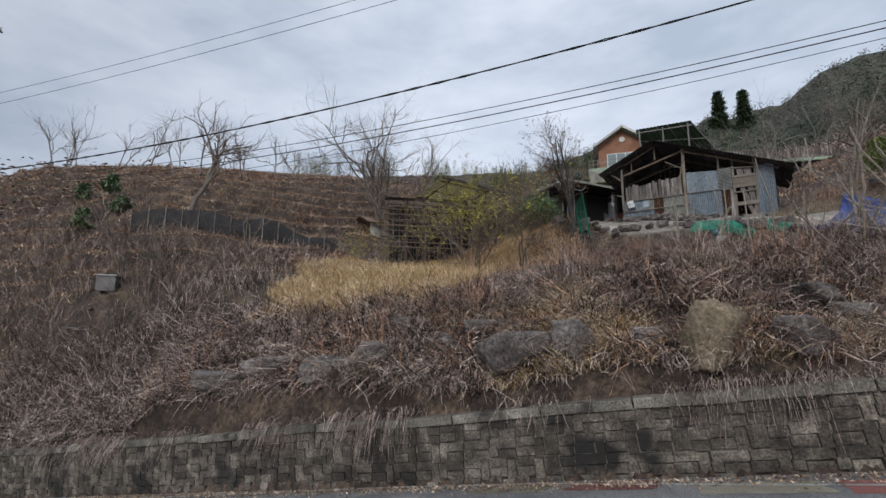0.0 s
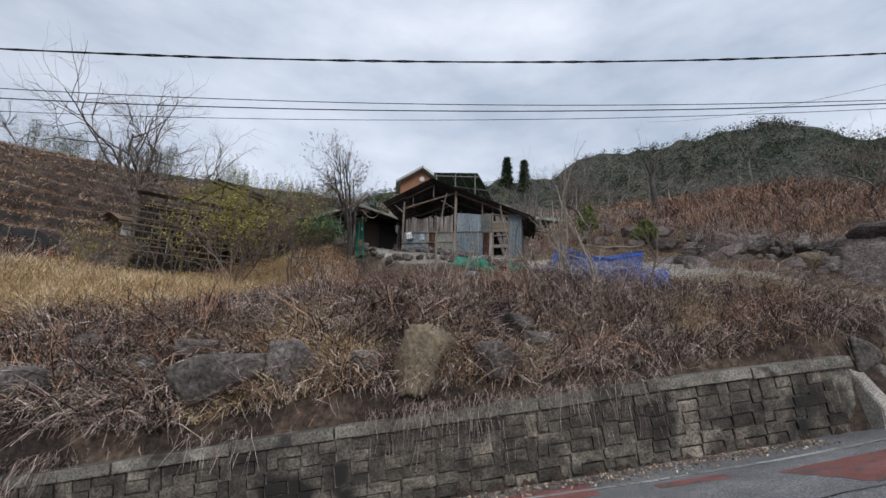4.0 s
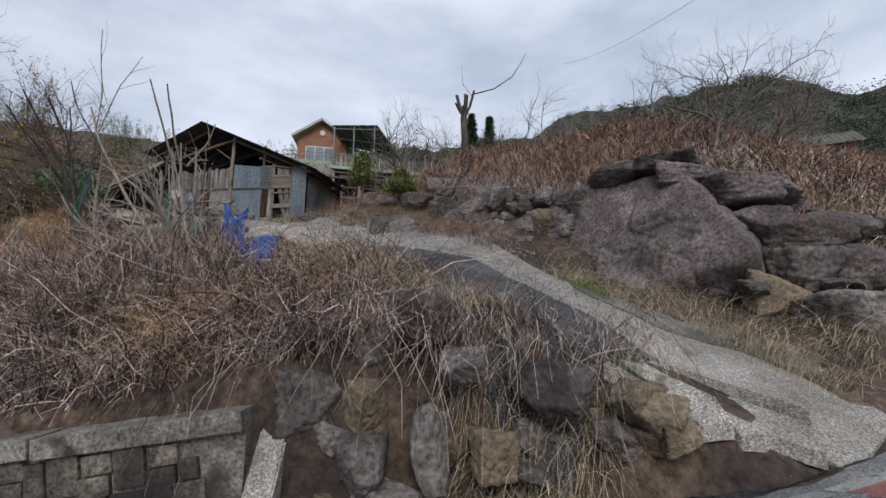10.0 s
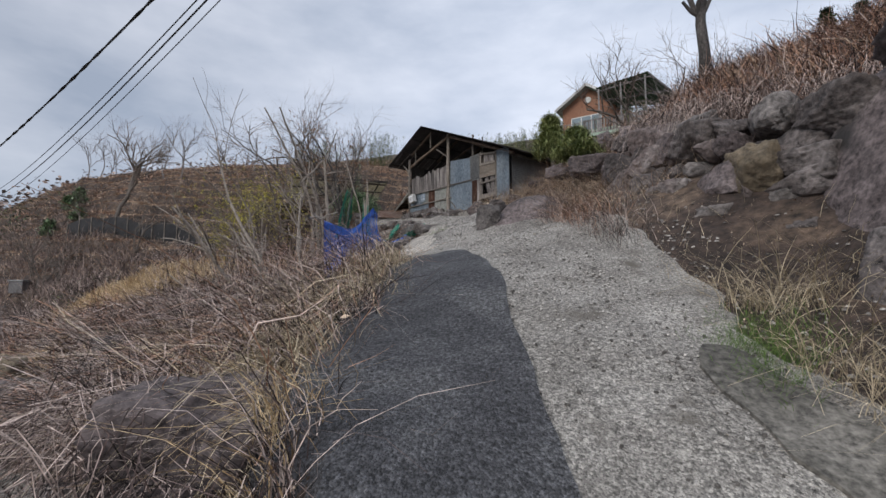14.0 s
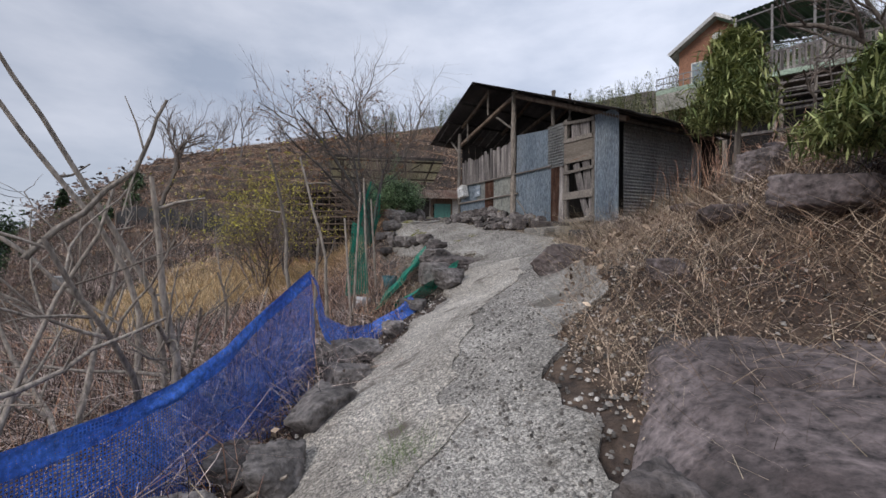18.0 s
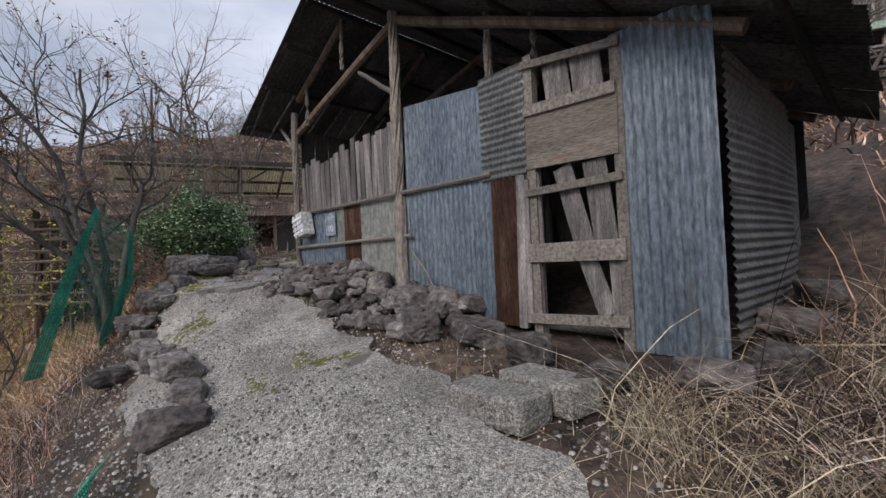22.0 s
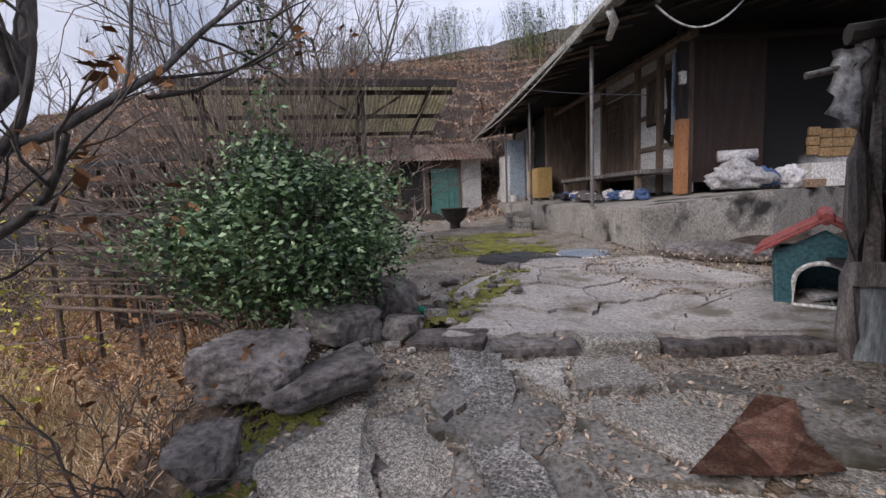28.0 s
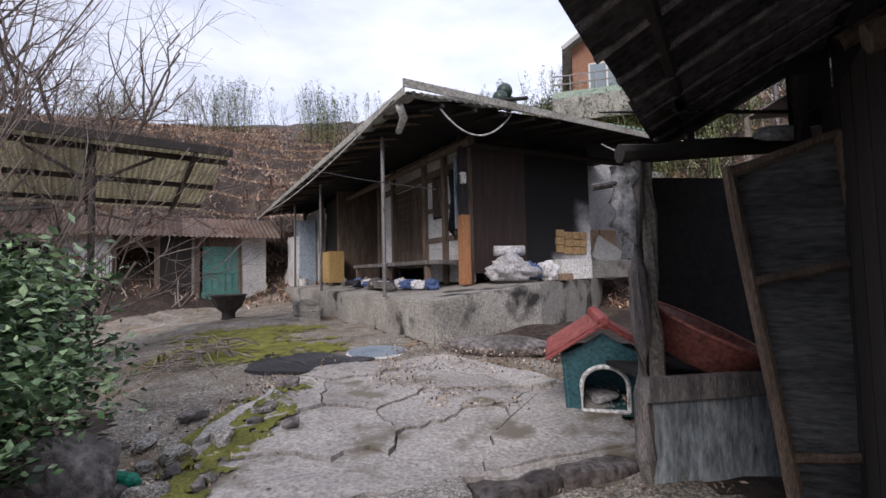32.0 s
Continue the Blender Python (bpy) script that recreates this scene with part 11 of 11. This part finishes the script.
    for q in (p[0].lerp(p[1], 0.06), p[0].lerp(p[1], 0.5), p[0].lerp(p[1], 0.94), p[3].lerp(p[2], 0.5), p[3].lerp(p[2], 0.95)):
        part("post", beam(bmesh.new(), Vector((q.x, q.y, ground(q.x, q.y) - 0.3)), q - Vector((0, 0, 0.2)), 0.12), "steel", can)

    # raised deck with rails behind the shed
    deck = thing("raised_deck", "raised timber deck with slatted railing on posts", "deck")
    a, b, back = Vector((15.8, 36.6, 13.15)), Vector((25.5, 35.8, 13.4)), Vector((0.4, 4.2, 0))
    for k in range(16):
        f = k / 15
        part("board", beam(bmesh.new(), a + back * f, b + back * f, 0.27, 0.05), "wood", deck)
    for k in range(6):
        f = k / 5
        p = a.lerp(b, f)
        for q in (p, p + back):
            part("post", log(bmesh.new(), (q.x, q.y, ground(q.x, q.y) - 0.2), q, 0.1, 0.09, random.Random(k)), "dead_wood", deck)
        part("rail_post", beam(bmesh.new(), p, p + Vector((0, 0, 1.1)), 0.09), "wood", deck)
    for z in (0.25, 1.05):
        part("rail", beam(bmesh.new(), a + Vector((0, -0.06, z)), b + Vector((0, -0.06, z)), 0.05, 0.09), "wood", deck)
    for k in range(52):
        p = a.lerp(b, (k + 0.5) / 52)
        part("slat", beam(bmesh.new(), p + Vector((0, -0.1, 0.05)), p + Vector((0, -0.1, 1.0)), 0.09, 0.02, 0), "wood", deck)
    # backing added for the black void under the deck, shade as colour
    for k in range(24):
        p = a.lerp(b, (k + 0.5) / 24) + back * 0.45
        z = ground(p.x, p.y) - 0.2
        part("back_board", beam(bmesh.new(), (p.x, p.y, z), (p.x, p.y, 13.1), 0.41, 0.03, 0), "dark", deck, "" if k else "near-black backing painted for the shade under the deck")
    part("gutter", beam(bmesh.new(), a + Vector((-0.3, -0.25, 0.0)), b + Vector((0, -0.25, 0)), 0.16, 0.22, 0.03), "house_green", deck, "pale green metal edge of the deck")
    for k in range(4):
        p = Vector((15.5 + 0.3 * k, 33.9 - k * 0.6, 12.0 - k * 0.42))
        part("plank", beam(bmesh.new(), p, p + Vector((4.2, -0.2, 0.1)), 0.16, 0.06), "wood", deck)
    for k in range(6):
        p = Vector((15.9 + 1.1 * k, 33.2 - 0.15 * k, 0))
        z = ground(p.x, p.y)
        part("prop", log(bmesh.new(), (p.x, p.y, z - 0.2), (p.x + 0.1, p.y + 0.3, z + 2.4), 0.06, 0.05, random.Random(40 + k), 6), "dead_wood", deck)
    for k in range(3):
        p = Vector((15.3, 34.8 - k * 0.8, 11.9 - k * 0.9))
        part("plank", beam(bmesh.new(), p, p + Vector((6.5, -0.4, 0.2)), 0.22, 0.1), "wood", deck)

    # small houses along the upper road
    def cottage(at, rz, w, d, h, wallm, roofm, label, windows):
        t = thing("cottage", label, "house", at, rz)
        part("wall", boxed((w, d, h), (0, 0, h / 2 - 0.5)), wallm, t)
        for s in (-1, 1):
            bm = bmesh.new()
            sheet(bm, (-w / 2 - 0.4, s * (d / 2 + 0.5), h - 0.75), (w / 2 + 0.4, s * (d / 2 + 0.5), h - 0.75), (w / 2 + 0.4, 0, h + 0.55), (-w / 2 - 0.4, 0, h + 0.55), 0.3, 0.03, 0.06)
            part("roof", bm, roofm, t)
        for x in windows:
            win = part("window", boxed((1.1, 0.1, 1.0), (x, -d / 2 - 0.04, h * 0.45), None, 0.01), "white_plastic", t)
            part("pane", boxed((0.9, 0.04, 0.8), (x, -d / 2 - 0.1, h * 0.45)), "dark", win)
        return t

    cottage((45, 22, ground(45, 22) - 0.9), -50, 4.2, 3.0, 1.9, "pink_wall", "slate_roof", "small pink-walled house above the rocks", (-1.2, 1.0))


# ---- small things by the lane ----
def build_lane_bits():
    rng = random.Random(601)

    def bag(x, y, r, m, label, seed, name="plastic_bag", cat="bag"):
        bm = stone(random.Random(seed), (r * 1.3, r, r * 0.8), 1, 3, 0.3)
        bmesh.ops.translate(bm, verts=bm.verts[:], vec=(x, y, ground(x, y) + r * 0.35))
        single(name, bm, m, label, cat, smooth=True)

    bag(9.29, 19.0, 0.32, "litter_white", "crumpled white plastic bag among the stones", 1)
    bag(8.8, 20.6, 0.3, "litter_white", "white plastic bag caught in weeds", 2)
    bag(12.75, 21.9, 0.4, "black_plastic", "black plastic sack slumped beside the lane", 3)
    for k in range(5):
        x, y = 13.5 + rng.uniform(-0.5, 0.6), 21.0 + rng.uniform(-0.8, 0.8)
        bag(x, y, rng.uniform(0.03, 0.06), "litter_white", "scrap of white litter in the dry grass", 10 + k, "litter", "litter")
    # teal bucket
    b = thing("bucket", "teal plastic bucket standing in the weeds", "bucket")
    z = ground(9.0, 21.3)
    bm = tube(bmesh.new(), [(9.0, 21.3, z), (9.0, 21.3, z + 0.26), (9.0, 21.3, z + 0.26), (9.0, 21.3, z + 0.03)], [0.11, 0.15, 0.14, 0.1], 18)
    part("body", bm, "kennel_teal", b, smooth=True)
    part("rim", tube(bmesh.new(), [(9 + 0.152 * math.cos(a * 0.349), 21.3 + 0.152 * math.sin(a * 0.349), z + 0.26) for a in range(19)], 0.008, 6), "kennel_teal", b)
    part("handle", tube(bmesh.new(), [(9 + 0.15 * math.cos(a * 0.35), 21.3 + 0.1 * math.sin(a * 0.35), z + 0.25 - 0.02 * math.sin(a * 0.35)) for a in range(10)], 0.005, 5), "steel", b)
    # bamboo poles
    for x, y, top, dx, dy in ((8.9, 20.3, 6.85, 0.05, 0.1), (8.5, 21.5, 6.9, -0.25, 0.1), (9.3, 19.8, 6.3, -0.1, -0.1), (9.0, 20.6, 7.2, -0.3, 0.2), (10.0, 18.2, 5.9, 0.1, 0.0)):
        bm = tube(bmesh.new(), [(x, y, ground(x, y) - 0.1), (x + dx * 0.5, y + dy * 0.5, (ground(x, y) + top) / 2), (x + dx, y + dy, top)], [0.024, 0.021, 0.016], 7)
        single("bamboo_pole", bm, "dead_wood", "bleached bamboo pole stuck upright in the ground", "pole", "bamboo poles")
    # grey crate on the far terrace
    t = thing("storage_box", "grey weathered box on the terrace", "box")
    z = ground(-20.0, 26.4)
    part("body", boxed((0.9, 0.7, 0.8), (-20.0, 26.4, z + 0.35), rz_(20), 0.03), "steel", t)
    part("lid", boxed((1.0, 0.8, 0.08), (-20.0, 26.4, z + 0.8), rz_(20), 0.02), "tin_grey", t)
    for k in range(6):
        x, y = -20 + rng.uniform(-1.8, 1.8), 26.0 + rng.uniform(-0.7, 0.7)
        single("board", boxed((rng.uniform(0.5, 1.3), 0.2, 0.05), (x, y, ground(x, y) + 0.05), rz_(rng.uniform(0, 180)), 0.005), "wood", "loose grey board lying on the terrace", "board", "loose boards")
    # pebbles and chips of concrete
    g = np.random.default_rng(602)
    n = 26000
    f, seg = g.uniform(0, 1, n), g.integers(1, len(LANE_LINE) - 1, n)
    p = LANE_LINE[seg] + (LANE_LINE[seg + 1] - LANE_LINE[seg]) * f[:, None] + g.normal(0, 0.9, (n, 2))
    p = p[(p[:, 1] > verge(p[:, 0]) + 0.1) & ~inside(p[:, 0], p[:, 1], SHED_RING)]
    on = off_line(p[:, 0], p[:, 1], LANE_LINE) < 0.75
    s = g.uniform(0.003, 0.013, len(p)) * np.where(on, 0.8, 1.3)
    c = np.c_[p, ground_many(p[:, 0], p[:, 1]) + np.where(on, 0.055, 0.01)]
    cube = np.array([(-1, -1, -0.4), (1, -1, -0.4), (1, 1, -0.4), (-1, 1, -0.4), (-0.7, -0.6, 0.7), (0.6, -0.7, 0.8), (0.7, 0.6, 0.6), (-0.6, 0.7, 0.75)])
    a = g.uniform(0, 6.28, len(p))
    rx = cube[None, :, 0] * np.cos(a)[:, None] - cube[None, :, 1] * np.sin(a)[:, None]
    ry = cube[None, :, 0] * np.sin(a)[:, None] + cube[None, :, 1] * np.cos(a)[:, None]
    v = c[:, None] + np.stack([rx, ry, np.broadcast_to(cube[None, :, 2], rx.shape)], 2) * s[:, None, None] + g.normal(0, 0.15, (len(p), 8, 3)) * s[:, None, None]
    q = np.array([(4, 5, 6, 7), (0, 1, 5, 4), (1, 2, 6, 5), (2, 3, 7, 6), (3, 0, 4, 7)])
    tagged(quick_mesh("gravel", v.reshape(-1, 3), (np.arange(len(p))[:, None, None] * 8 + q).reshape(-1, 4), "gravel"), "loose gravel and concrete chips on the lane", "gravel", kind="stuff")


M["yellow_band"] = mat("faded_yellow_band", [(0.5, 0.36, 0.05), (0.6, 0.45, 0.08)], 2, rough=0.6, fine=20, bump=0.1)
M["canopy_green"] = mat("green_translucent_sheet", [(0.06, 0.1, 0.06), (0.1, 0.15, 0.09)], 1, rough=0.5, fine=15, bump=0.1)
M["pink_wall"] = mat("faded_pink_render", [(0.42, 0.2, 0.15), (0.52, 0.28, 0.22)], 1, fine=20, bump=0.15)
# nearer hills, a darker blue with haze in the colour
M["blue_hill_near"] = mat("nearer_haze_tinted_hills", [(0.06, 0.085, 0.12), (0.09, 0.115, 0.15)], 0.01, fine=0.1, bump=0, vary=0.05)
M["gravel"] = mat("grey_gravel", [(0.14, 0.125, 0.11), (0.36, 0.335, 0.305)], 8, fine=40, bump=0.2, island=True, vary=0.5)
build_nets()
build_wires()
build_far()
build_lane_bits()


# ---- rubble and a heap of twigs at the yard's edge ----
def build_yard_rubble():
    rng = random.Random(611)
    for k in range(54):
        x, y = rng.gauss(4.75, 0.3), rng.uniform(28.3, 31.8)
        s = rng.choice((0.06, 0.08, 0.1, 0.13, 0.2))
        bm = stone(random.Random(700 + k), (s * 1.3, s, s * 0.6), 2, 3, 0.3)
        bmesh.ops.transform(bm, matrix=Matrix.Translation((x, y, ground(x, y) + 0.02 + s * 0.15 + (0.11 if x > 4.95 and y > 29.4 else 0.0))) @ Matrix.Rotation(rng.uniform(0, 6.3), 4, "Z"), verts=bm.verts[:])
        single("rubble_stone", bm, rng.choice(("rock", "concrete", "pale_concrete")), "small grey piece of rubble on the yard", "stone", group="yard rubble")
    g = np.random.default_rng(612)
    heap = thing("twig_heap", "heap of pale dry cut twigs on the yard", "twigs")
    for k in range(46):
        a = g.uniform(0, 6.28)
        c = np.array([2.9, 33.4]) + g.normal(0, 0.3, 2)
        L = g.uniform(0.5, 1.3)
        z = ground(float(c[0]), float(c[1])) + 0.03
        d = np.array([np.cos(a), np.sin(a)]) * L / 2
        lift = g.uniform(0.02, 0.3)
        q = np.array([[*(c - d), z], [*(c - d * 0.3 + g.normal(0, 0.06, 2)), z + lift], [*(c + d * 0.4 + g.normal(0, 0.06, 2)), z + lift * 1.1], [*(c + d), z + g.uniform(0, 0.35)]])
        tubes_mesh("twig", [(q, np.array([0.013, 0.011, 0.009, 0.004]))], "dead_wood").parent = heap


build_yard_rubble()
